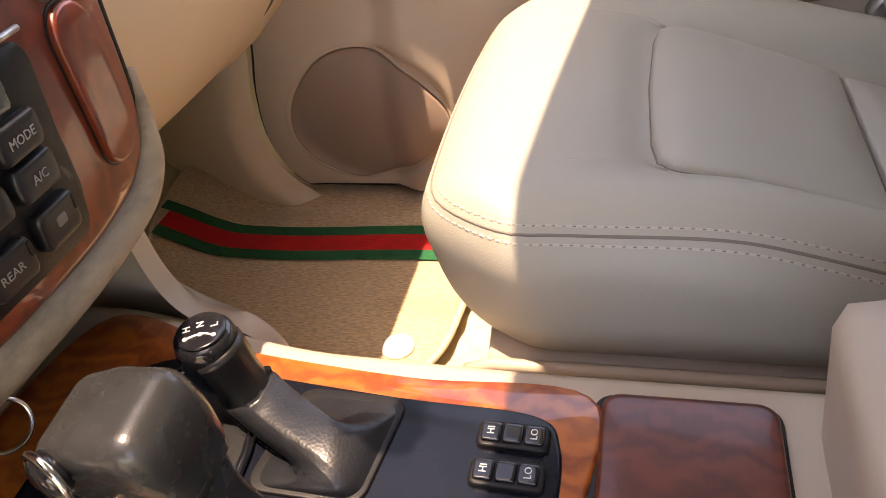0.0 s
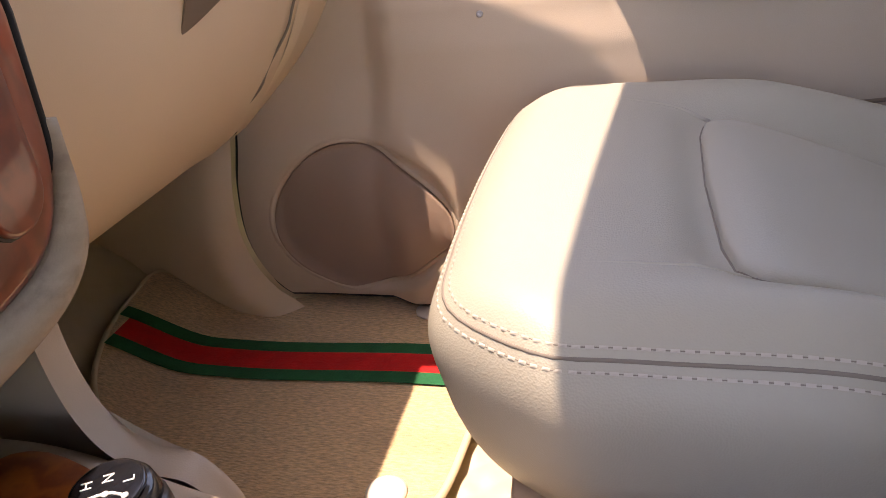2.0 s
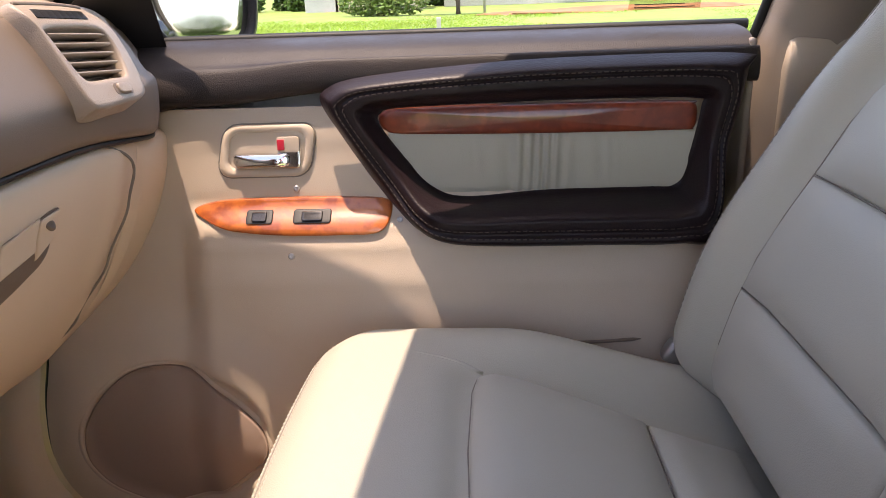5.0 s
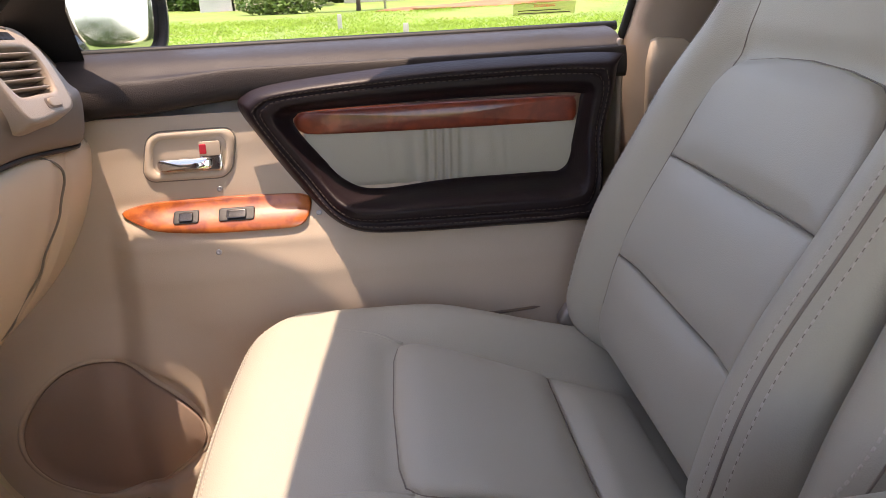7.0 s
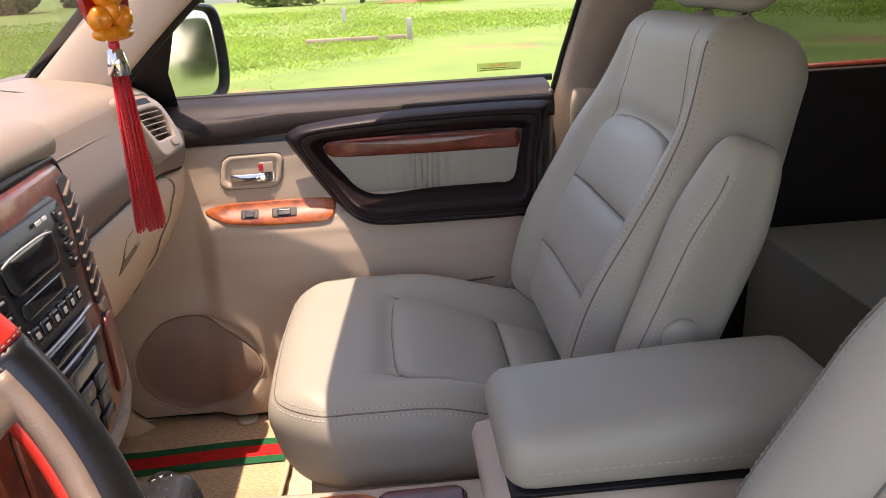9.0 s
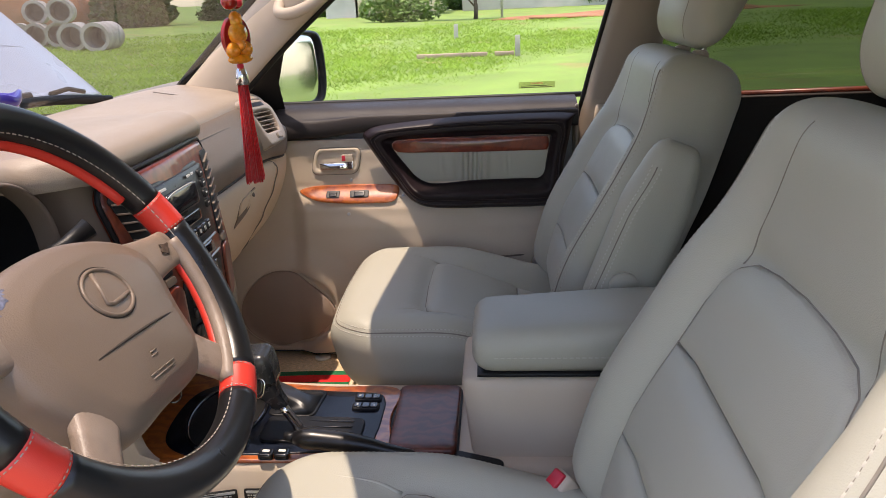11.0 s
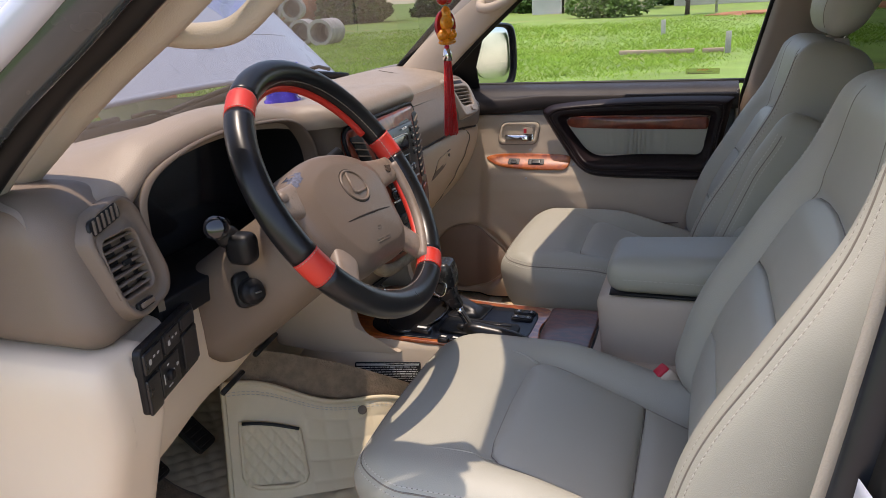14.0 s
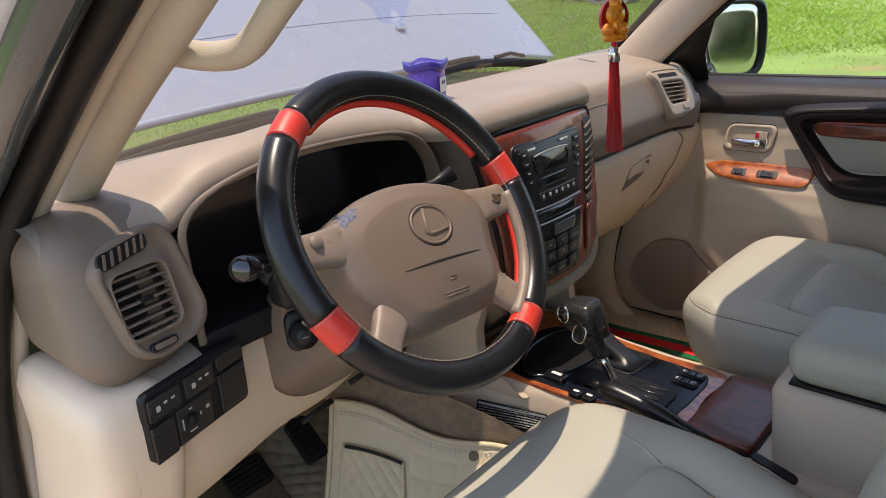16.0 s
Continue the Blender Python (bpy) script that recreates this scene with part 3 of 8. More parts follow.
# ---- bonnet, cowl, wipers, outer mirror ----
def build_front():
    hood = thing("bonnet", "raised white car bonnet with washer nozzles", "bonnet")
    def on_hood(u, v, w=0.0):
        """u across, v up the panel from its rear edge."""
        crown = 0.055 * (1 - (u / 0.92) ** 2)
        lift = crown * 0.8 + 0.03 * smoothstep(0.75, 0.92, abs(u)) * -1
        n = Vector((0.69, 0, 0.72))
        return Vector((-0.700, u, 0.742)) + v * Vector((-0.72, 0, 0.69)) + n * (lift * 0.45 + w) + Vector((0, 0, crown * 0.55))
    rows = [[on_hood(u, v) for u in lin(-0.92, 0.92, 40)] for v in lin(0, 1.25, 24)]
    rows.append([on_hood(u, 1.25, -0.04) for u in lin(-0.92, 0.92, 40)])
    top = part("panel", sheet(rows), PAINT, hood, "white painted panel")
    part("rear_lip", tube([on_hood(u, 0.0, -0.006) for u in lin(-0.92, 0.92, 40)], 0.008, 8), PAINT, hood)
    for s in (-1, 1):
        part("side_lip", tube([on_hood(s * 0.92, v, -0.010) for v in lin(0, 1.25, 16)], 0.012, 8, up=(0, 1, 0)), PAINT, hood)
    part("crease", tube([on_hood(u, 0.17, 0.0005) for u in lin(-0.8, 0.8, 30)], 0.0008, 6), PAINT, top)
    for u in (-0.30, 0.335):
        part("washer_nozzle", soft_box(0.020, 0.030, 0.012, 0.005, 6, lambda p: on_hood(u + p.y, 0.13 + p.x, p.z + 0.006)), CHROME, hood, "small chrome washer nozzle")
    # black cowl under the glass
    rows = [[(x + 0.20 * (y / 0.8) ** 2 * (1 if x > -0.70 else 0.6), y, z) for y in lin(-0.80, 0.80, 30)] for x, z in ((-0.655, 0.700), (-0.69, 0.694), (-0.74, 0.690), (-0.80, 0.672), (-0.84, 0.60))]
    solid("cowl", sheet(rows), BLACK, "black plastic cowl below the windscreen", "cowl", "structure")
    # wings on both sides, white
    for s in (-1, 1):
        rows = [[(x, s * (0.80 + 0.12 * k), 0.70 - 0.10 * k * k - 0.04 * smoothstep(-0.7, -1.7, x)) for k in lin(0, 1, 8)] + [(x, s * 0.95, 0.2)] for x in lin(-0.45, -1.75, 16)]
        solid("front_wing", sheet(rows), PAINT, "white painted front wing", "car wing", group="front wings")
    # engine bay, dark under the raised bonnet
    solid("engine_bay", spread((-1.70, -0.78, 0.10), (-0.86, 0.78, 0.52), 0, 0, bevel=0.03), BLACK, "dark engine bay under the raised bonnet", "engine bay", "structure")
    for pts in (((-0.735, -0.10, 0.705), (-0.64, 0.05, 0.755), (-0.53, 0.28, 0.800), (-0.475, 0.52, 0.775)), ((-0.735, -0.62, 0.700), (-0.68, -0.45, 0.735), (-0.66, -0.20, 0.752), (-0.665, 0.02, 0.745))):
        wp = thing("wiper", "black windscreen wiper resting on the glass", "wiper", "wipers")
        arm = smooth_loop(pts, 6, False)
        part("arm", tube(arm[: len(arm) * 3 // 4], 0.007, 8), BLACK, wp)
        part("blade", tube([Vector(p) + Vector((0.010, 0, -0.012)) for p in arm[4:]], 0.006, 8, flat=1.6), RUBBER, wp)
        for k in (0.35, 0.55, 0.75):
            p = arm[int(len(arm) * k)]
            part("bracket", tube([p, Vector(p) + Vector((0.008, 0.05, 0.004)), Vector(p) + Vector((0.012, 0.10, -0.008))], 0.005, 6), BLACK, wp)
    # passenger's outer mirror
    mir = thing("wing_mirror", "dark car wing mirror on the passenger's door", "wing mirror")
    c = Vector((-0.165, 0.935, 0.772))
    u = Vector((0.55, 0.83, 0)).normalized()
    v = Vector((-0.050, 0.033, 1)).normalized()
    n = u.cross(v)
    def on_mir(a, b, w):
        return c + a * u + b * v + w * n
    shape = smooth_loop([(a, b, 0) for a, b in ((-0.110, 0.055), (-0.095, 0.100), (-0.04, 0.112), (0.06, 0.112), (0.105, 0.095), (0.115, 0.03), (0.108, -0.06), (0.08, -0.105), (0.0, -0.112), (-0.07, -0.100), (-0.105, -0.05))], 5)
    pts = [(p.x * 0.86, p.y * 0.86) for p in shape]
    rows = [[on_mir(a * f, b * f, w) for a, b in pts] for f, w in ((0.5, -0.11), (0.85, -0.085), (1.02, -0.03), (1.05, 0.0), (1.03, 0.010), (0.97, 0.010), (0.93, -0.004))]
    part("housing", sheet(rows, False, True, cap=True), PAINT_DARK, mir, "dark mirror housing")
    part("rim", sheet([[on_mir(a * f, b * f, w) for a, b in pts] for f, w in ((1.0, 0.011), (0.975, 0.013), (0.94, 0.010), (0.93, -0.002))], False, True), BLACK, mir)
    part("mirror_glass", slab([(a * 0.93, b * 0.93) for a, b in pts], lambda a, b, w: on_mir(a, b, w - 0.003), 0.002, 0.001), MIRROR, mir, "mirror glass")
    part("stem", tube([(-0.24, 0.84, 0.70), (-0.22, 0.90, 0.705), (-0.19, 0.95, 0.71)], [0.035, 0.03, 0.03], 12), PAINT_DARK, mir)
    tri = thing("mirror_triangle", "black corner trim ahead of the side window", "trim", kind="structure")
    fan = sheet([[(-0.345, 0.800, 0.68), (-0.170, 0.815, 0.688)], [(-0.275, 0.775, 0.745), (-0.170, 0.785, 0.755)], [(-0.13, 0.735, 0.87), (-0.118, 0.735, 0.885)]])
    part("corner", fan, BLACK, tri)


build_front()

# ---- front seats ----
HALF = 0.248


def valley(d, depth, width=0.017):
    """The soft hollow that a sewn seam pulls into the padding, at distance d from the seam."""
    return depth * math.exp(-(d / width) ** 2)


def panel_edge(a, b, half_a, half_b, r):
    """Distance of (a, b) to the outline of a rounded rectangle about the origin."""
    qa, qb = abs(a) - half_a + r, abs(b) - half_b + r
    return abs(math.hypot(max(qa, 0), max(qb, 0)) + min(max(qa, qb), 0) - r)


def seat_top(x, y, ins=0.0):
    """Height of the cushion over its base: a nose in front, a hollow between two bolsters, sinking to the rear."""
    hollow = 0.380 - 0.124 * smoothstep(0.14, 0.60, x)
    side = smoothstep(0.115, 0.195, abs(y)) * smoothstep(0.12, 0.30, x)
    crest = 0.390 - 0.066 * smoothstep(0.20, 0.55, x)
    seams = valley(panel_edge(x - 0.420, y - ins, 0.201, 0.144, 0.035), 0.0095)
    if abs(y - ins) < 0.144:
        seams = max(seams, valley(x - 0.408, 0.0080, 0.014))
    return hollow + (crest - hollow) * 0.9 * side - seams * smoothstep(0.14, 0.20, x)


def cushion_bend(p, ins=0.0):
    x, y, z = p.x + 0.300, p.y, p.z + 0.295
    w = smoothstep(-0.05, 0.05, p.z)
    x2 = x - 0.014 * (1 - (y / HALF) ** 2) * smoothstep(0.30, 0.05, x) + 0.045 * smoothstep(0.14, HALF, abs(y)) ** 2 * smoothstep(0.25, 0.04, x)
    tuck = 0.014 * (1 - w)
    return Vector((x2 + tuck * smoothstep(0.26, 0.14, x), y * (1 - tuck * 2), z + w * (seat_top(x, y, ins) - 0.375)))


BACK_BASE, BACK_LEAN = Vector((0.535, 0, 0.285)), radians(21.5)


def back_front(y, z):
    """How far the back's front face stands forward at a width and a height along it."""
    wing = 0.026 * smoothstep(0.12, 0.21, abs(y)) * (1 - smoothstep(0.30, 0.56, z)) + 0.012 * smoothstep(0.12, 0.19, abs(y))
    lumbar = 0.022 * math.exp(-((z - 0.16) / 0.13) ** 2)
    seams = valley(panel_edge(y, z - 0.100, 0.152, 0.300, 0.045), 0.0085)
    if abs(y) < 0.15:
        seams = max(seams, valley(z - 0.137, 0.008, 0.013), valley(z - 0.268, 0.008, 0.013))
    return -0.065 - wing - lumbar - 0.022 * smoothstep(0.40, 0.56, z) + seams


BACK = {"wide": 0.0}


def back_half(z):
    return 0.245 + BACK["wide"] - 0.070 * smoothstep(0.32, 0.60, z)


def back_place(p):
    q = Matrix.Rotation(BACK_LEAN, 3, "Y") @ Vector(p)
    return q + BACK_BASE


def back_bend(p):
    z = p.z + 0.2875
    y = p.y / 0.245 * back_half(z)
    front = smoothstep(0.0, -0.05, p.x)
    x = p.x + front * (back_front(y, z) + 0.065)
    return back_place((x, y, z))


def back_point(y, z, w=0.0):
    return back_place((back_front(y, z) - w, y, z))


def along(points, n=10):
    return smooth_loop([(*p, 0) for p in points], n, False)


def sampled(loop, n):
    out = []
    for p, q in zip(loop, loop[1:]):
        out += [(p[0] + (q[0] - p[0]) * k / n, p[1] + (q[1] - p[1]) * k / n) for k in range(n)]
    return out + [loop[-1]]


def laid(tree_, points, way):
    """Points thrown along a direction on a surface: (place, normal) where they meet it."""
    out = []
    for p in points:
        hit, nor, _, _ = tree_.ray_cast(Vector(p) - Vector(way) * 0.2, Vector(way))
        if hit is not None:
            out.append((hit, nor if nor.dot(Vector(way)) < 0 else -nor))
    return out


# Dark tube laid in a seam, painting the shade of its crease
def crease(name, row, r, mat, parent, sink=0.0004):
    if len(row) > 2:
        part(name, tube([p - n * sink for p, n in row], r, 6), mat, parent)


def seat(name, cy, inner, label, armrest):
    """A front seat about y = cy; inner is the side (+1 or -1) towards the middle of the car."""
    s = thing(name, label, "car seat", "front seats", at=pose(0 if armrest else 0.012, cy, 0))
    BACK["wide"] = 0.0 if armrest else 0.014
    ins = -0.013 if armrest else 0.0
    bm = soft_box(0.52, 2 * HALF, 0.16, 0.064, 60, lambda p: cushion_bend(p, ins))
    skin = BVHTree.FromBMesh(bm)
    cushion = part("cushion", bm, LEATHER, s)
    down = Vector((0, 0, -1))
    def on_seat(u, v, w):
        row = laid(skin, [(u, v, 0.45)], down)
        return (row[0][0] if row else Vector((u, v, seat_top(u, v)))) + Vector((0, 0, w - 0.006))
    front = [(0.4074, -0.139), (0.31, -0.143), (0.262, -0.146), (0.239, -0.143), (0.226, -0.130), (0.221, -0.10), (0.218, 0.0), (0.221, 0.10), (0.226, 0.130), (0.239, 0.143), (0.262, 0.146), (0.31, 0.143), (0.4074, 0.139)]
    rear = [(0.4086, 0.139), (0.50, 0.128), (0.50, -0.128), (0.4086, -0.139)]
    front, rear = [(x, y + ins) for x, y in front], [(x, y + ins) for x, y in rear]
    part("cushion_panel", slab(sampled(front + front[:1], 5)[:-1][::-1], on_seat, 0.013, 0.011, 0.004, 8), LEATHER_PALE, s)
    part("cushion_panel", slab(sampled(rear + rear[:1], 8)[:-1][::-1], on_seat, 0.012, 0.010, 0.003, 8), LEATHER_PALE, s)
    crease("seam", laid(skin, [(x, y, 0.45) for x, y in sampled([(0.50, -0.131 + ins)] + front + [(0.50, 0.131 + ins)], 5)], down), 0.0010, SEAM_SHADE, cushion, 0.0002)
    crease("seam", laid(skin, [(0.408, y + ins, 0.45) for y in lin(-0.139, 0.139, 30)], down), 0.0010, SEAM_SHADE, cushion, 0.0002)
    # soft creases from the hollow's corners round the nose
    for side in (-1, 1):
        way = [(0.232, 0.143), (0.185, 0.150), (0.150, 0.155), (0.115, 0.165), (0.090, 0.180), (0.075, 0.200)]
        fold = laid(skin, [(x, side * y + ins * smoothstep(0.08, 0.2, x), 0.45) for x, y in sampled(way, 5)], down)
        if len(fold) > 3:
            part("soft_fold", tube([p - n * 0.0020 for p, n in fold], [0.0035 - 0.003 * (k / len(fold)) for k in range(len(fold))], 8), LEATHER, cushion)
    # double-stitched seam round the shoulder: one side, the nose, the other side
    rays = [((x, -0.32), (0, 1)) for x in lin(0.50, 0.17, 44)]
    for a in lin(0, math.pi / 2, 16)[1:-1]:
        rays.append(((0.165 - 0.25 * math.sin(a), -0.11 - 0.25 * math.cos(a)), (math.sin(a), math.cos(a))))
    rays += [((-0.2, y), (1, 0)) for y in lin(-0.11, 0.11, 18)]
    rays = rays + [((x, -y), (dx, -dy)) for (x, y), (dx, dy) in rays[::-1] if abs(y) > 0.115]
    row = []
    for (x, y), (dx, dy) in rays:
        zz = seat_top(max(x, 0.12), 0.205) - 0.021
        hit, nor, _, _ = skin.ray_cast(Vector((x, y, zz)), Vector((dx, dy, 0)))
        if hit is not None and (hit.xy - Vector((x, y))).length < 0.31:
            row.append((hit, nor if nor.dot(Vector((dx, dy, 0))) < 0 else -nor))
    crease("seam", row, 0.0014, SEAM_SHADE, cushion)
    row = [r for k, r in enumerate(row) if not k or (r[0] - row[k - 1][0]).length > 0.001]
    heart = Vector((0.30, 0, 0.27))
    for off in (-0.0068, 0.0068):
        line = []
        for k in range(1, len(row) - 1):
            p = row[k][0]
            n = (row[k - 1][1] + row[k][1] + row[k + 1][1]).normalized()
            if n.dot(p - heart) < 0:
                n = -n
            b = n.cross(row[k + 1][0] - row[k - 1][0]).normalized()
            hit, nor, _, _ = skin.ray_cast(p + b * off + n * 0.03, -n)
            if hit is not None and (hit - p).length < 0.012:
                line.append((hit, n))
        crease("seam", line, 0.0005, SEAM_SHADE, cushion, 0.0003)
        part("stitching", stitches(line, 0.0048, 0.0024, 0.0010, 0.0002), THREAD, cushion)
    # under-seat skirt and frame
    part("skirt", soft_box(0.47, 0.47, 0.055, 0.02, 6, lambda p: Vector((p.x + 0.32, p.y, p.z + 0.205))), BEIGE_GREY, s, "greyed plastic skirt")
    part("skirt_piping", tube([(x, -0.2385 * inner * -1, 0.229 - 0.01 * smoothstep(0.1, 0.07, x)) for x in lin(0.075, 0.53, 20)], 0.006, 8), BEIGE_GREY, s)
    for y in (-0.17, 0.17):
        part("seat_rail", box(0.42, 0.03, 0.19, 0.005, 2, (0.33, y, 0.106)), BLACK, s, "dark seat rail")
    # backrest
    bm = soft_box(0.13, 0.49, 0.575, 0.058, 60, back_bend)
    bskin = BVHTree.FromBMesh(bm)
    back = part("backrest", bm, LEATHER, s)
    ahead = Matrix.Rotation(BACK_LEAN, 3, "Y") @ Vector((1, 0, 0))
    def on_back(u, v, w):
        row = laid(bskin, [back_place((-0.25, u, v))], ahead)
        return (row[0][0] if row else back_point(u, v)) - ahead * (w - 0.0065)
    half = 0.151
    low = [(-half, 0.02), (half, 0.02), (half, 0.1364), (-half, 0.1364)]
    mid = [(-half, 0.1376), (half, 0.1376), (half, 0.2674), (-half, 0.2674)]
    arch = [(-half, 0.2686), (half, 0.2686), (half, 0.325), (half - 0.005, 0.355), (half - 0.018, 0.378), (half - 0.042, 0.392), (half - 0.09, 0.399), (0, 0.402), (-half + 0.09, 0.399), (-half + 0.042, 0.392), (-half + 0.018, 0.378), (-half + 0.005, 0.355), (-half, 0.325)]
    for loop in (low, mid, arch):
        part("back_panel", slab(sampled(loop + loop[:1], 6)[:-1][::-1], on_back, 0.013, 0.011, 0.003, 8), LEATHER_PALE, s)
    border = [(-half, 0.02), (-half, 0.325)] + arch[-2:7:-1] + [(0, 0.402)] + arch[6:2:-1] + [(half, 0.325), (half, 0.02)]
    crease("seam", laid(bskin, [back_place((-0.25, y, z)) for y, z in sampled(border, 6)], ahead), 0.0010, SEAM_SHADE, back, 0.0002)
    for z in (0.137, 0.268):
        crease("seam", laid(bskin, [back_place((-0.25, y, z)) for y in lin(-half, half, 30)], ahead), 0.0011, SEAM_SHADE, back, 0.0002)
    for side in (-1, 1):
        crease("seam", laid(bskin, [back_place((-0.25, side * (0.136 - 0.034 * t), 0.382 + 0.16 * t)) for t in lin(0, 1, 24)], ahead), 0.0011, SEAM_SHADE, back)
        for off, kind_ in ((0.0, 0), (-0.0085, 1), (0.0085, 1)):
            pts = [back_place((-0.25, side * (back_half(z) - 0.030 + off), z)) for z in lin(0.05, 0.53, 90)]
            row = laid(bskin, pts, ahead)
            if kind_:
                crease("seam", row, 0.0005, SEAM_SHADE, back, 0.0003)
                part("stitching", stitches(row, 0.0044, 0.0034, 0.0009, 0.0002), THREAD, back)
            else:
                crease("seam", row, 0.0015, SEAM_SHADE, back, 0.0002)
    # headrest on two posts
    def head_bend(p):
        x = p.x * (1 + 0.3 * (p.z / 0.1)) - 0.030 - 0.012 * math.cos(p.y / 0.14 * 1.5)
        return back_place((x, p.y * (1 - 0.20 * smoothstep(-0.02, 0.11, p.z)), p.z + 0.686))
    bm = soft_box(0.105, 0.285, 0.21, 0.050, 24, head_bend)
    hskin = BVHTree.FromBMesh(bm)
    head = part("headrest", bm, LEATHER, s)
    for side in (-1, 1):
        crease("seam", laid(hskin, [back_place((-0.25, side * (0.098 + 0.012 * math.cos(t)), 0.686 + 0.098 * math.sin(t))) for t in lin(-1.35, 1.35, 30)], ahead), 0.0010, SEAM_SHADE, head)
        part("post", tube([back_place((-0.01, side * 0.065, z)) for z in (0.535, 0.565, 0.59, 0.62)], 0.006, 10), CHROME, head, "chrome post")
        part("post_guide", moved(lathe([(0.016, -0.006), (0.016, 0.004), (0.013, 0.010), (0.008, 0.012)], 16), Matrix.Translation(back_place((-0.01, side * 0.065, 0.572)))), BEIGE_GREY, head)
    # recliner cover on the outer side
    part("side_cover", soft_box(0.16, 0.03, 0.10, 0.013, 8, lambda p: Vector((p.x + 0.50, p.y - inner * 0.236, p.z + 0.25))), BEIGE_GREY, s, "greyed plastic hinge cover")
    if armrest:
        bm = soft_box(0.118, 0.070, 0.37, 0.034, 22, lambda p: back_place((p.x * (1 - 0.30 * smoothstep(0.06, 0.185, p.z) - 0.12 * smoothstep(-0.08, -0.185, p.z)) - 0.030 - 0.03 * p.z, p.y * (1 - 0.25 * smoothstep(0.10, 0.185, p.z)) + inner * 0.274, p.z + 0.255)))
        askin = BVHTree.FromBMesh(bm)
        arm = part("armrest", bm, LEATHER, s, "folded-up grey leather armrest")
        edge = [(-0.074 + 0.010 * smoothstep(0.30, 0.40, z), z) for z in lin(0.09, 0.395, 40)]
        crease("seam", laid(askin, [back_place((x, inner * 0.40, z)) for x, z in edge], Vector((0, -inner, 0))), 0.0012, SEAM_SHADE, arm)
        for off in (-0.007, 0.007):
            part("stitching", stitches(laid(askin, [back_place((x + off, inner * 0.40, z)) for x, z in edge], Vector((0, -inner, 0))), 0.0044, 0.0030, 0.0011, 0.0003), THREAD, arm)
        part("pivot", moved(lathe([(0.025, 0), (0.025, 0.010), (0.022, 0.014), (0.001, 0.015)], 28), Matrix.Translation(back_place((-0.034, inner * 0.303, 0.194))) @ pose(0, 0, 0, -90 * inner, 0, 0)), LEATHER, arm)
    return s


passenger_seat = seat("passenger_seat", 0.412, -1, "grey-beige leather passenger seat with a folded armrest", True)
driver_seat = seat("driver_seat", -0.425, 1, "grey-beige leather driver's seat with stitched bolsters", False)

# ---- passenger door ----
def lerp_table(table, k):
    for (a, va), (b, vb) in zip(table, table[1:]):
        if k <= b:
            t = max(0.0, (k - a) / (b - a))
            t = t * t * (3 - 2 * t) * 0.5 + t * 0.5
            return va + (vb - va) * t
    return table[-1][1]


DOOR_REAR = [(0.04, 0.660), (0.16, 0.672), (0.28, 0.684), (0.34, 0.686), (0.40, 0.692), (0.445, 0.703), (0.47, 0.714), (0.50, 0.740), (0.57, 0.752), (0.63, 0.765), (0.66, 0.782), (0.70, 0.815)]
DOOR_FRONT = [(0.04, 0.684), (0.16, 0.690), (0.24, 0.694), (0.30, 0.704), (0.34, 0.714), (0.38, 0.720), (0.44, 0.730), (0.50, 0.743), (0.57, 0.752), (0.63, 0.765), (0.66, 0.782), (0.70, 0.815)]


def door_y(x, z):
    k = smoothstep(-0.16, -0.11, x)
    y = lerp_table(DOOR_FRONT, z) * (1 - k) + lerp_table(DOOR_REAR, z) * k
    e = math.hypot((x + 0.182) / (0.128 if x > -0.182 else 0.122), (z - 0.190) / 0.102)
    pod = 0.012 * smoothstep(0.95, 1.05, e) * (1 - smoothstep(1.12, 1.8, e))
    return y - 0.014 * smoothstep(-0.24, -0.36, x) - pod


def on_door(x, z, w=0.0):
    return Vector((x, door_y(x, z) - w, z))


def door_rear(z):
    return 0.445 + 0.106 * max(0, min(1, (z - 0.10) / 0.58))


def door_front(z):
    """The door's front edge, rounded towards the sill."""
    if z < 0.185:
        k = min(1.0, (0.185 - z) / 0.128)
        return -0.255 - 0.097 * math.sqrt(max(0.0, 1 - k * k))
    return -0.338 - 0.014 * smoothstep(0.36, 0.185, z)


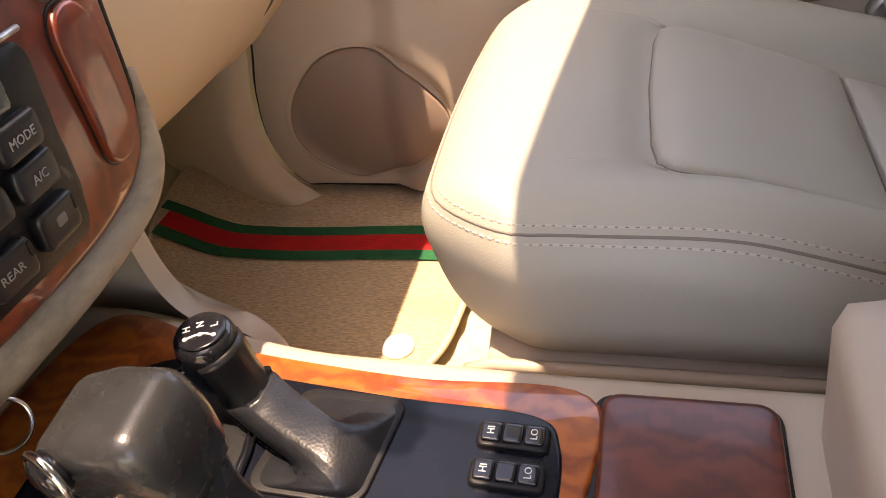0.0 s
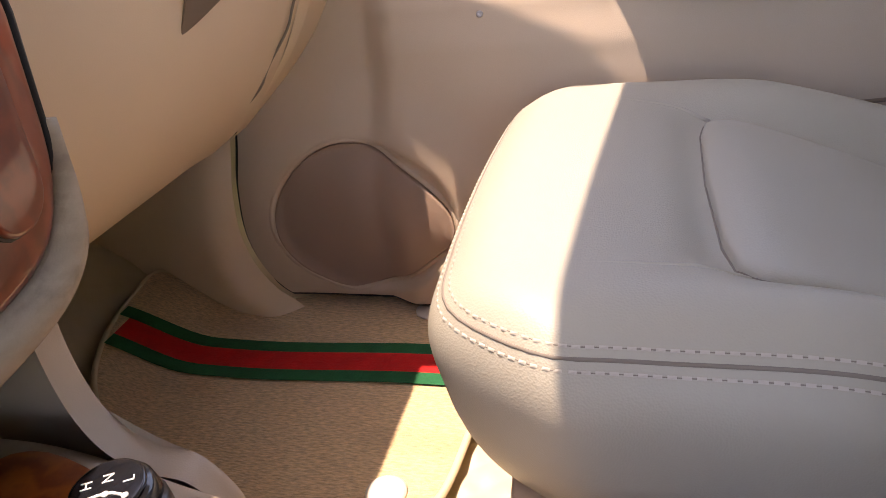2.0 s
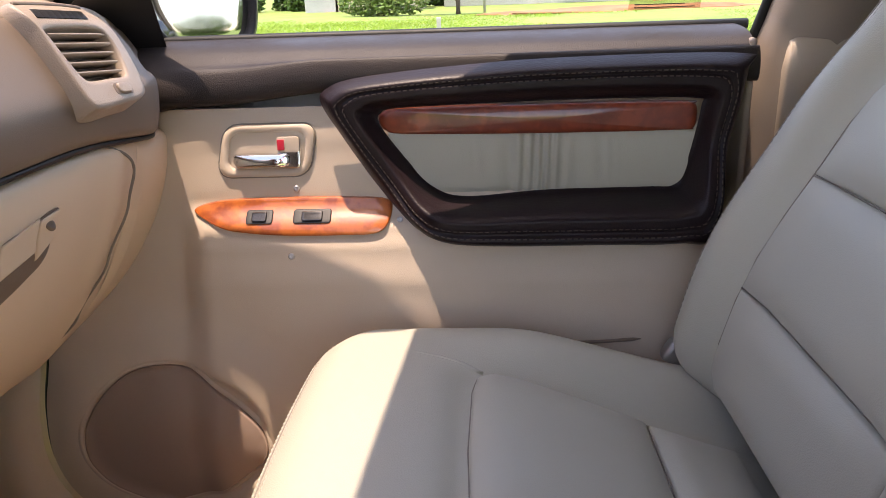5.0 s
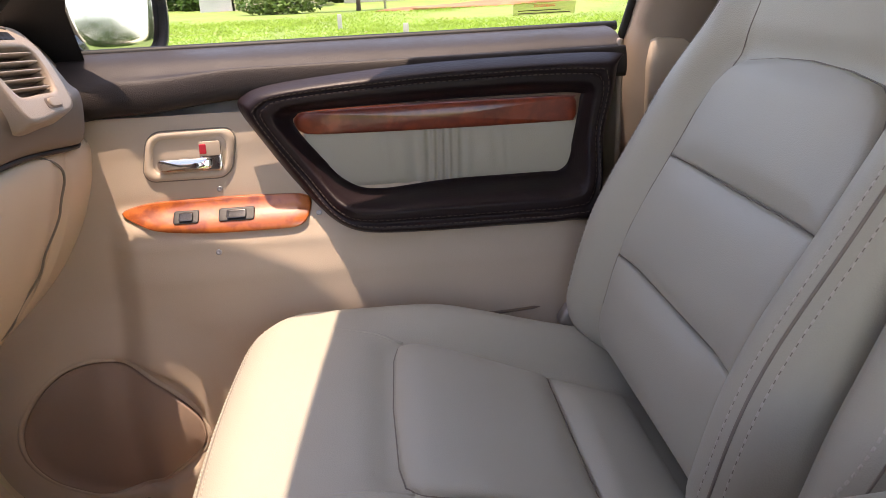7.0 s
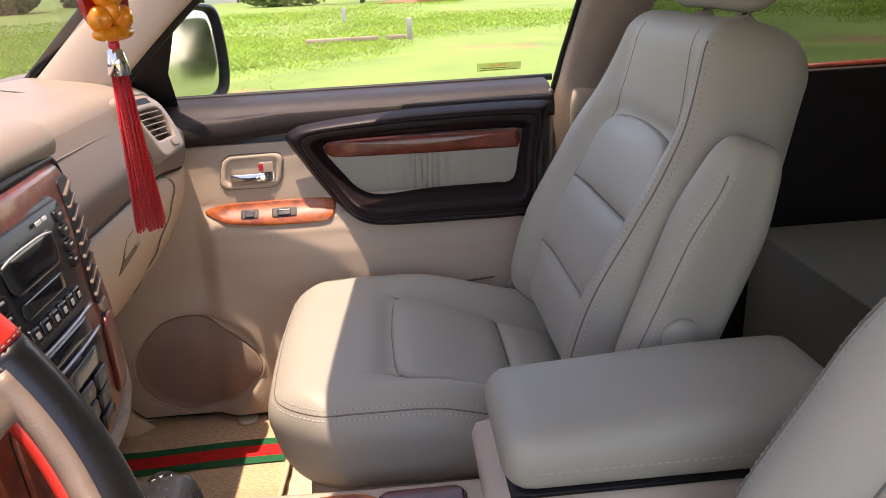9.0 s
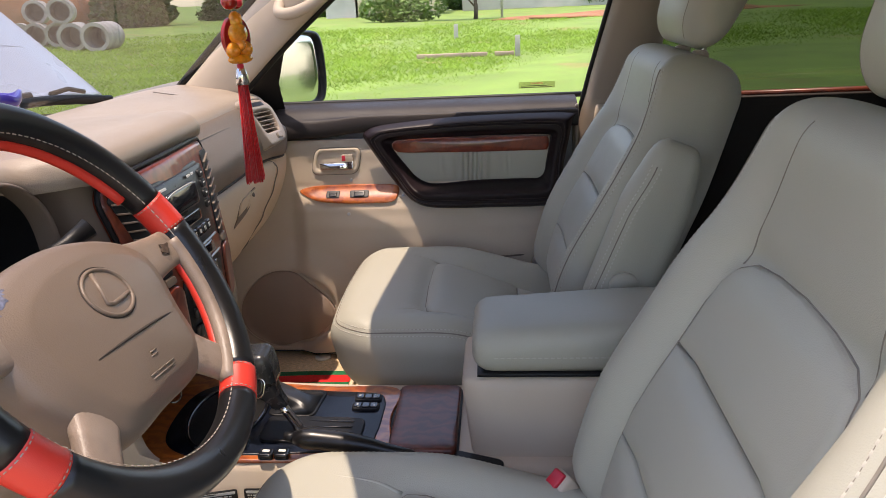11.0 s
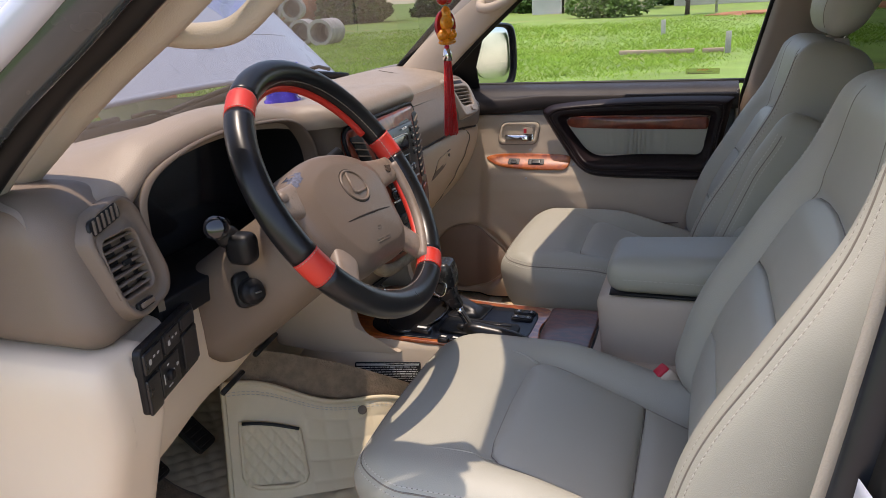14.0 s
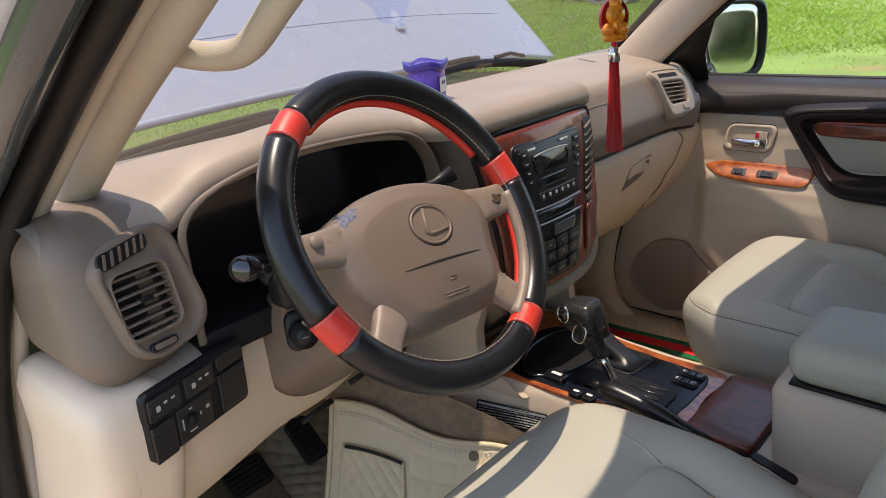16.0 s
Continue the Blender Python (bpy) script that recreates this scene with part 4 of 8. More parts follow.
def build_door():
    d = thing("passenger_door", "closed car door in beige plastic, dark leather and red wood trim", "car door")
    rows = []
    for z in lin(0.076, 0.615, 120):
        rows.append([on_door(x, z) for x in lin(door_front(z), door_rear(z), 150)])
    part("door_panel", sheet(rows), BEIGE_GREY, d, "beige moulded plastic panel")
    rim_ = [(door_front(z), z) for z in lin(0.46, 0.076, 60)] + [(x, 0.076) for x in lin(-0.275, 0.42, 24)]
    part("panel_edge", sheet([[on_door(x, z, w) for x, z in rim_] for w in (0.0, -0.002, -0.030)]), BEIGE_GREY, d, "turned-in edge of the panel")
    part("shut_gap", tube([on_door(x - 0.004 * (x < -0.2), z - 0.005 * (z < 0.10), -0.014) for x, z in rim_], 0.0062, 8), RUBBER, d, "black shut line")
    # outer skin and shut face behind the panel
    part("door_shell", spread((-0.40, 0.835, -0.05), (0.56, 0.86, 0.66), 0, 0), PAINT, d)
    part("shut_face", join(spread((0.560, 0.775, 0.0), (0.569, 0.866, 0.68), 0, 0), spread((0.50, 0.72, 0.0), (0.556, 0.74, 0.45), 0, 0)), PILLAR, d, "brownish trimmed shut face")
    # dark upper trim up to the window sill: a soft roll over the beige panel
    rows = []
    for x in lin(-0.36, 0.566, 110):
        low = 0.600 + 0.020 * smoothstep(-0.30, -0.10, x) + 0.012 * smoothstep(-0.10, 0.05, x) - 0.012 * smoothstep(-0.18, -0.32, x)
        y0 = door_y(x, low)
        prof = [(y0 + 0.012, low + 0.004), (y0 - 0.004, low - 0.001), (y0 - 0.012, low + 0.006), (y0 - 0.012, low + 0.022), (y0 - 0.004, low + 0.040), (0.772, 0.668), (0.792, 0.682), (0.820, 0.690), (0.872, 0.694)]
        rows.append(smooth_loop([(x, y, z) for y, z in prof], 4, False))
    part("sill_trim", sheet(rows), DARKTRIM, d, "dark brown padded window sill")
    part("window_seal", tube([(x, 0.868, 0.692) for x in lin(-0.33, 0.585, 12)], 0.007, 8), RUBBER, d)
    # dark leather surround with its armrest
    outer = smooth_loop([(x, 0, z) for x, z in ((0.040, 0.622), (0.062, 0.582), (0.100, 0.522), (0.140, 0.469), (0.178, 0.448), (0.235, 0.440), (0.36, 0.439), (0.47, 0.439), (0.514, 0.446), (0.532, 0.55), (0.549, 0.645), (0.538, 0.666), (0.33, 0.667), (0.19, 0.660), (0.085, 0.650), (0.048, 0.638))], 10)
    inner = smooth_loop([(x + 0.016, 0, z) for x, z in ((0.094, 0.600), (0.106, 0.578), (0.136, 0.540), (0.165, 0.515), (0.205, 0.507), (0.30, 0.513), (0.42, 0.514), (0.456, 0.516), (0.468, 0.54), (0.480, 0.605), (0.474, 0.616), (0.400, 0.618), (0.30, 0.618), (0.19, 0.616), (0.112, 0.613), (0.098, 0.608))], 10)
    def surround_at(o, i, k):
        p = o.lerp(i, k)
        arm = smoothstep(0.575, 0.49, p.z) * smoothstep(0.10, 0.19, p.x)
        lean = smoothstep(0.0, 0.35, k)
        h = (0.026 + 0.040 * arm) * math.sin(min(1, k * 3.2) * math.pi / 2)
        h -= 0.020 * smoothstep(0.62, 1.0, k) * (1 - arm)
        h -= 0.062 * smoothstep(0.60, 1.0, k) * arm
        h -= 0.0035 * math.exp(-((k - 0.40) / 0.045) ** 2) * lean
        base = min(max(door_y(p.x, 0.52), 0.742), door_y(p.x, p.z) + 0.03)
        return Vector((p.x, base - h, p.z - 0.006 * smoothstep(0.70, 1.0, k) * arm))
    rows = [[surround_at(o, i, k) for o, i in zip(outer, inner)] for k in lin(0, 1, 34)]
    surround = part("leather_surround", sheet(rows, False, True), UMBER, d, "dark brown stitched leather surround with armrest")
    for k in (0.33, 0.46):
        path = []
        for o, i in zip(outer + outer[:1], inner + inner[:1]):
            path.append((surround_at(o, i, k) - Vector((0, 0.0003, 0)), Vector((0, -1, 0))))
        part("stitching", stitches(path, 0.005, 0.0025, 0.0007), THREAD_DARK, surround)
    # taupe tube: the dark of a shallow groove painted on the panel
    part("pocket_groove", tube([on_door(x, 0.327 - 0.004 * math.sin((x - 0.26) * 19), 0.001) for x in lin(0.265, 0.43, 20)], [0.0006] + [0.0024] * 18 + [0.0006], 8), TAUPE, d, "taupe line painting the dark groove of a shallow pocket")
    # recess: pleated insert and wood strip
    rows = []
    for z in lin(0.496, 0.585, 16):
        row = []
        for x in lin(0.121, 0.500, 190):
            fold = smoothstep(0.21, 0.25, x) * (1 - smoothstep(0.370, 0.41, x))
            f = 0.0026 * fold * math.sin(x * 400 + 3.5 * math.sin(x * 61) + 22 * (z - 0.54) * math.sin(x * 35)) * (0.55 + 0.45 * math.sin((z - 0.5) / 0.085 * math.pi)) * (0.6 + 0.4 * math.sin(x * 47))
            row.append((x, door_y(x, 0.54) - 0.004 - 0.006 * math.sin((z - 0.485) / 0.10 * math.pi) - f + 0.006 * smoothstep(0.510, 0.498, z), z))
        rows.append(row)
    part("pleated_insert", sheet(rows), LEATHER, d, "grey leather insert gathered in folds")
    strip = smooth_loop([(x + 0.016, z, 0) for x, z in ((0.093, 0.596), (0.10, 0.608), (0.13, 0.612), (0.30, 0.6135), (0.46, 0.612), (0.476, 0.608), (0.479, 0.594), (0.476, 0.580), (0.46, 0.578), (0.30, 0.578), (0.13, 0.581), (0.10, 0.586))], 6)
    part("wood_strip", slab([(p.x, p.y) for p in strip][::-1], lambda u, v, w: Vector((u, 0.752 - w, v)), 0.014, 0.010, 0.004, 6), WOOD, d, "lacquered red wood strip")
    # inner door handle in its bezel
    hx, hz = -0.035, 0.563
    bz = lambda u, v, w: on_door(hx + u, hz + v, w)
    rr = [(u + 0.006 * v / 0.03, v) for u, v in round_rect(0.118, 0.064, 0.018)]
    hole = [(u + 0.004 * v / 0.03, v) for u, v in round_rect(0.097, 0.046, 0.014)]
    ringrows = [[bz(u, v, -0.001) for u, v in rr], [bz(u, v, 0.002) for u, v in rr], [bz(u * 0.975, v * 0.96, 0.0042) for u, v in rr], [bz(u * 1.03, v * 1.06, 0.0042) for u, v in hole], [bz(u, v, 0.001) for u, v in hole], [bz(u * 0.95, v * 0.92, -0.020) for u, v in hole], [bz(u * 0.02, v * 0.02, -0.022) for u, v in hole]]
    bezel = part("handle_bezel", sheet(ringrows, False, True), BEIGE_GREY, d, "beige handle bezel")
    part("bezel_gap", tube([bz(u * 1.012, v * 1.02, 0.0006) for u, v in rr], 0.0012, 6, True), SEAM_SHADE, bezel)
    part("handle", slab([(a, b) for a, b in round_rect(0.074, 0.016, 0.0065)], lambda u, v, w: bz(u - 0.006, v - 0.0125 + 1.8 * u * u, w + 0.002), 0.009, 0.006, 0.002), CHROME, bezel, "chrome pull handle")
    part("handle_block", slab([(a, b) for a, b in round_rect(0.030, 0.040, 0.005)], lambda u, v, w: bz(u + 0.029, v - 0.002, w - 0.006), 0.013, 0.003), CHROME, bezel, "chrome lock block")
    part("lock_plate", slab(round_rect(0.028, 0.019, 0.003), lambda u, v, w: bz(u + 0.029, v + 0.008, w + 0.0068), 0.0015, 0.0006), BEIGE_GREY, bezel, "grey lock tab")
    part("lock_tab", slab(round_rect(0.009, 0.013, 0.001), lambda u, v, w: bz(u + 0.020, v + 0.008, w + 0.0083), 0.001, 0.0004), RED_PLASTIC, bezel, "red lock mark")
    part("lock_knob", slab(round_rect(0.016, 0.018, 0.003), lambda u, v, w: bz(u - 0.002, v + 0.009, w - 0.020), 0.006, 0.002), BLACK, bezel)
    # wooden switch plate on the ledge
    plate = smooth_loop([(x, z, 0) for x, z in ((-0.133, 0.492), (-0.10, 0.502), (-0.03, 0.505), (0.06, 0.504), (0.112, 0.501), (0.122, 0.488), (0.108, 0.466), (0.06, 0.463), (-0.02, 0.464), (-0.08, 0.470), (-0.11, 0.480))], 6)
    wp = part("switch_plate", slab([(p.x, p.y) for p in plate][::-1], lambda u, v, w: on_door(u, v, w), 0.006, 0.004, 0.001, 6), WOOD_SUNLIT, d, "lacquered wood switch plate in a sunlit orange tone")
    for x, w_ in ((-0.045, 0.034), (0.022, 0.048)):
        sw = part("switch", slab(round_rect(w_, 0.014, 0.003), lambda u, v, w: on_door(x + u, 0.485 + v, w + 0.005), 0.004, 0.0015), BLACK, wp, "black rocker switch")
        part("rocker", slab(round_rect(w_ * 0.55, 0.009, 0.002), lambda u, v, w: on_door(x + u, 0.486 + v, w + 0.009), 0.003, 0.001), BLACK_GLOSS, sw)
    for x, z in ((0.0, 0.515), (-0.005, 0.438), (0.132, 0.478)):
        n = (on_door(x + 0.001, z) - on_door(x, z)).cross(on_door(x, z + 0.001) - on_door(x, z)).normalized()
        part("screw", moved(lathe([(0.004, 0), (0.004, 0.001), (0.0025, 0.002), (0.0005, 0.0005)], 12), Matrix.Translation(on_door(x, z, 0.0)) @ n.to_track_quat("Z", "Y").to_matrix().to_4x4()), STEEL, d, "small steel screw")
    # loudspeaker grille: a drop-shaped dome of fine mesh
    drop = smooth_loop([(x, z, 0) for x, z in ((-0.054, 0.186), (-0.068, 0.214), (-0.108, 0.252), (-0.155, 0.282), (-0.195, 0.292), (-0.238, 0.280), (-0.278, 0.248), (-0.303, 0.204), (-0.300, 0.155), (-0.266, 0.112), (-0.205, 0.089), (-0.134, 0.108), (-0.078, 0.146), (-0.058, 0.166))], 8)
    rim = [[on_door(-0.18 + (p.x + 0.18) * f, 0.19 + (p.y - 0.19) * f, w) for p in drop] for f, w in ((1.10, -0.003), (1.05, 0.0015), (1.03, 0.003), (1.012, 0.003), (1.0, 0.000))]
    part("speaker_rim", sheet(rim, False, True), BEIGE_GREY, d)
    part("speaker_grille", slab([(p.x, p.y) for p in drop][::-1], lambda u, v, w: on_door(u, v, w), 0.008, 0.004, 0.012, 14), GRILLE, d, "brown perforated speaker grille")
    # window glass with a faint printed label
    gl = sheet([[(x + 0.10 * k * 0.5, 0.868 - 0.22 * k, 0.67 + 0.42 * k) for x in lin(-0.36, 0.61, 12)] for k in lin(0, 1, 8)])
    pane = part("window_pane", gl, GLASS, d, "clear side window")
    pane.visible_shadow = False
    lab = part("window_label", sheet([[(x, 0.868 - 0.22 * k - 0.003, 0.67 + 0.42 * k) for x in (0.425, 0.470, 0.515)] for k in (0.106, 0.126, 0.146)]), WINDOW_LABEL, d, "faded printed label on the glass")
    for k, (x0, x1) in ((0.110, (0.432, 0.508)), (0.119, (0.432, 0.495))):
        part("print_line", sheet([[(x, 0.868 - 0.22 * q - 0.0036, 0.67 + 0.42 * q) for x in (x0, x1)] for q in (k, k + 0.003)]), TAUPE, lab)
    m = Matrix.Translation((0.470, 0.868 - 0.22 * 0.135 - 0.0042, 0.67 + 0.42 * 0.135)) @ pose(0, 0, 0, 90 - 27, 0, 0) @ Matrix.Diagonal((-1, 1, 1, 1))
    lettering("WARNING", 0.0065, RED_PLASTIC, lab, m)
    return d


build_door()

# ---- dashboard ----
def dash_shift(y):
    """How far the dash face draws forward at the passenger's outer end."""
    return 0.012 * smoothstep(0.56, 0.655, y) - 0.05 * smoothstep(0.66, 0.80, y)


def build_dash():
    d = thing("dashboard", "beige and taupe car dashboard with wood centre stack", "dashboard")
    # top pad from the windscreen to the brow; sunlight on it is put into its paler colour
    rows = []
    for y in lin(-0.80, 0.80, 110):
        brow = -0.185 + dash_shift(y)
        hump = smoothstep(-0.235, -0.19, y) * smoothstep(0.225, 0.17, y)
        hood = smoothstep(-0.70, -0.60, y) * smoothstep(-0.17, -0.24, y)
        rear = brow + 0.055 * hump - 0.005 * hood - 0.02 * smoothstep(-0.66, -0.80, y)
        z0 = 0.745 + 0.024 * hump + 0.055 * hood * math.sin(min(1, max(0, (y + 0.70) / 0.52)) * math.pi) ** 0.6 - 0.02 * smoothstep(0.5, 0.8, y)
        prof = [(-0.66, 0.700), (-0.60, 0.735), (-0.50, 0.758), (-0.40, 0.772), (rear - 0.10, 0.5 * 0.772 + 0.5 * (z0 + 0.016)), (rear - 0.05, z0 + 0.014), (rear - 0.02, z0 + 0.008), (rear - 0.006, z0 - 0.002), (rear, z0 - 0.016), (rear - 0.004, z0 - 0.028)]
        rows.append([p.copy() for p in smooth_loop([(x, y, z) for x, z in prof], 4, False)])
    part("top_pad", sheet(rows), DASHTOP, d, "top pad in the dash plastic's lit beige tone")
    # band on the passenger's side, above the glove box; taupe paints the same plastic in shade
    rows = []
    for y in lin(0.155, 0.80, 60):
        s = dash_shift(y)
        zt = 0.732 - 0.02 * smoothstep(0.5, 0.8, y)
        prof = [(-0.225 + s, zt + 0.016), (-0.190 + s, zt + 0.006), (-0.172 + s, zt - 0.014), (-0.154 + s, zt - 0.045), (-0.142 + s, 0.655), (-0.150 + s, 0.618 - 0.018 * smoothstep(0.5, 0.78, y)), (-0.175 + s, 0.612 - 0.018 * smoothstep(0.5, 0.78, y))]
        rows.append(smooth_loop([(x, y, z) for x, z in prof], 5, False))
    part("face_band", sheet(rows), TAUPE, d, "padded band in a taupe shaded tone")
    # glove box door with its latch
    rows = []
    for y in lin(0.165, 0.66, 50):
        s = dash_shift(y)
        k = smoothstep(0.60, 0.66, y)
        prof = [(-0.18 + s, 0.608), (-0.162 + s, 0.602), (-0.160 + s, 0.580), (-0.176 + s, 0.53), (-0.206 + s, 0.465), (-0.246 + s, 0.40), (-0.296 + s, 0.343), (-0.336 + s, 0.314)]
        rows.append(smooth_loop([(x - 0.012 * k, y, z) for x, z in prof], 5, False))
    glove = part("glove_box", sheet(rows), BEIGE, d, "closed beige glove box lid")
    def on_glove(y, z, w=0.0):
        """A point on the lid at a height, w proud of it."""
        k = lerp_table([(0.338, -0.325), (0.352, -0.290), (0.40, -0.246), (0.465, -0.206), (0.53, -0.176), (0.580, -0.160), (0.602, -0.162)], z)
        return Vector((k + dash_shift(y) + w * 0.92, y, z + w * 0.38))
    # flat taupe plate: the latch recess's shadow put into colour
    cup = smooth_loop([(y, z, 0) for y, z in ((0.405, 0.555), (0.445, 0.561), (0.492, 0.566), (0.490, 0.545), (0.478, 0.520), (0.452, 0.508), (0.412, 0.496), (0.403, 0.500), (0.402, 0.528))], 5)
    part("latch_cup_shade", slab([(p.x, p.y) for p in cup], on_glove, 0.0022, 0.001), TAUPE, glove, "taupe plate painting the shade in the latch cup")
    for lo_, hi_, name_ in ((0.404, 0.458, "latch"), (0.460, 0.490, "latch_plate")):
        tab = [(lo_, 0.524), (hi_, 0.532 + (0.004 if hi_ > 0.47 else 0)), (hi_ + 0.001, 0.564), (lo_ + 0.001, 0.556 + (0.005 if hi_ > 0.47 else 0))]
        part(name_, slab(sampled(tab + tab[:1], 6)[:-1], on_glove, 0.006, 0.003), BEIGE, glove, "beige glove box latch")
    part("latch_lock", moved(lathe([(0.006, 0), (0.006, 0.002), (0.003, 0.003), (0.001, 0.001)], 14), Matrix.Translation(on_glove(0.475, 0.552, 0.006)) @ pose(0, 0, 0, 0, 70, 0)), TAUPE, glove)
    edge_ = [(0.588, 0.605), (0.618, 0.590), (0.632, 0.570), (0.634, 0.548), (0.630, 0.51), (0.622, 0.46), (0.614, 0.42), (0.606, 0.385), (0.600, 0.355)]
    part("lid_gap", tube([on_glove(p.x, p.y, 0.0002) for p in along(edge_, 5)], 0.0016, 6), SEAM_SHADE, glove, "fine gap round the lid")
    # outer end cap of the passenger's side and kick panel below it
    rows = [smooth_loop([(x, 0.6605, z) for x, z in ((-0.18, 0.608), (-0.162, 0.602), (-0.160, 0.580), (-0.176, 0.53), (-0.206, 0.465), (-0.246, 0.40), (-0.330, 0.314))], 5, False)]
    for y in lin(0.668, 0.80, 20):
        s = dash_shift(y)
        k = (y - 0.664) / 0.136
        s = -0.002 - 0.008 * k
        prof = [(-0.18 + s, 0.606 - 0.012 * k), (-0.160 + s, 0.598 - 0.012 * k), (-0.156 + s, 0.570), (-0.170 + s + 0.006 * k, 0.52), (-0.200 + s + 0.008 * k, 0.455), (-0.244 + s + 0.006 * k, 0.395), (-0.325 + s, 0.316)]
        rows.append(smooth_loop([(x, y, z) for x, z in prof], 5, False))
    part("end_panel", sheet(rows), BEIGE, d)
    rows = []
    for z in lin(0.02, 0.44, 28):
        xe = door_front(max(z, 0.06)) - 0.010
        ye = door_y(xe, max(z, 0.10)) - 0.002
        low = smoothstep(0.30, 0.05, z)
        rows.append([(xe + (-0.70 - xe) * k, ye - (0.012 + 0.024 * low) * math.sin(min(1, k * 9) * math.pi / 2) * (1 - smoothstep(0.12, 0.6, k)) + 0.05 * k * low - 0.02 * k * (1 - low), z) for k in lin(0, 1, 30)])
    part("kick_panel", sheet(rows), BEIGE, d, "beige footwell side panel")
    part("jamb", sheet([[on_door(x, z, -0.034) for x in lin(-0.42, -0.17, 8)] for z in lin(0.02, 0.60, 20)]), BEIGE, d)
    # under-dash filler, so that nothing shows through
    part("under_dash", join(spread((-0.72, -0.78, 0.40), (-0.34, 0.78, 0.69), 0, 0), spread((-0.50, 0.14, 0.35), (-0.33, 0.74, 0.44), 0, 0)), BLACK, d)
    # passenger's air vent in its D-shaped insert
    round_vent(d)
    # airbag lid in the pad, with the gap round it, and the slots above the vent
    gap = smooth_loop([(-0.170, 0.19, 0.716), (-0.1695, 0.35, 0.714), (-0.1705, 0.49, 0.711), (-0.186, 0.522, 0.722), (-0.225, 0.53, 0.748), (-0.36, 0.50, 0.778)], 6, False)
    part("airbag_gap", tube(gap, 0.0011, 6), SEAM_SHADE, d, "fine gap round the airbag lid")
    part("glove_gap", tube([(-0.1575 + dash_shift(y) * 1.0, y, 0.611 - 0.018 * smoothstep(0.5, 0.78, y)) for y in lin(0.16, 0.79, 40)], 0.0034, 6), BLACK, d, "dark gap above the glove box")
    driver_side(d)
    centre_stack(d)
    return d


def round_vent(parent):
    """The air vent at the dash's outer end: a D-shaped insert with slats, a thumb wheel and demister slots above."""
    flat = frame_of((-0.1405, 0.557, 0.697), (0.15, 1, -0.06), (-0.50, 0.0, 1))
    def pl(a, b, c=0.0):
        return flat(a, b, c - 13 * max(0.0, b - 0.026) ** 2 - 2.2 * max(0.0, a - 0.02) ** 2)
    out = [(p.x, p.y) for p in smooth_loop([(-0.050, 0.058, 0), (-0.005, 0.067, 0), (0.042, 0.060, 0), (0.063, 0.036, 0), (0.071, 0.002, 0), (0.064, -0.034, 0), (0.046, -0.047, 0), (0.010, -0.051, 0), (-0.026, -0.054, 0), (-0.037, -0.046, 0), (-0.044, -0.010, 0), (-0.049, 0.025, 0)], 6)]
    hole = [(p.x, p.y) for p in smooth_loop([(-0.041, 0.026, 0), (-0.005, 0.029, 0), (0.030, 0.028, 0), (0.044, 0.022, 0), (0.047, 0.004, 0), (0.042, -0.016, 0), (0.034, -0.023, 0), (0.010, -0.024, 0), (-0.020, -0.025, 0), (-0.030, -0.020, 0), (-0.036, -0.004, 0), (-0.041, 0.015, 0)], 6)]
    rows = [[pl(a * 1.03, b * 1.03, -0.022) for a, b in out], [pl(a, b, 0.000) for a, b in out], [pl(a * 0.985, b * 0.985, 0.003) for a, b in out]]
    rows += [[pl(p[0] + (q[0] - p[0]) * k, p[1] + (q[1] - p[1]) * k, 0.0036) for p, q in zip(out, hole)] for k in (0.2, 0.4, 0.6, 0.8, 0.95)]
    rows += [[pl(a, b, 0.001) for a, b in hole], [pl(a, b, -0.026) for a, b in hole]]
    v = part("air_vent", sheet(rows, False, True), DASHTOP, parent, "rounded air vent")
    part("vent_box", slab([(a * 0.99, b * 0.99) for a, b in hole], lambda a, b, c: pl(a, b, c - 0.024), 0.001, 0.0005), BLACK, v)
    for k in range(5):
        b = -0.0165 + 0.0098 * k
        lo = -0.031 - 0.21 * (b + 0.02)
        hi = 0.037 + 0.21 * (b + 0.02) if b < 0.01 else 0.045
        rows = [[pl(lo + (hi - lo) * q, b + dy, dz) for q in lin(0, 1, 8)] for dy, dz in ((-0.0004, 0.0015), (0.0012, 0.0018), (0.0030, -0.014), (0.0012, -0.0145))]
        part("slat", sheet(rows, True), DASHTOP, v)
    part("thumb_wheel", slab(round_rect(0.020, 0.0105, 0.004), lambda a, b, c: pl(a + 0.020, b - 0.036, c + 0.0034), 0.0032, 0.0016), DASHTOP, v)
    part("wheel_slot", slab(round_rect(0.028, 0.0125, 0.004), lambda a, b, c: pl(a + 0.020, b - 0.036, c + 0.0030), 0.0012, 0.0005), TAUPE, v)
    for k in range(8):
        part("demister_slot", slab([(0.0065 * x_, 0.011 * y_) for x_, y_ in ((-1, -0.5), (0.4, -0.5), (1, 0.5), (-0.4, 0.5))], lambda a, b, c: pl(a - 0.034 + 0.0088 * k, b + 0.0445, c + 0.0032), 0.0012, 0.0004), BLACK, v)
    part("demister_lip", tube([pl(a, 0.0575 + 0.0025 * math.sin((a + 0.05) * 30), 0.0035) for a in lin(-0.046, 0.046, 16)], 0.0022, 8), TAUPE, v)
    return v


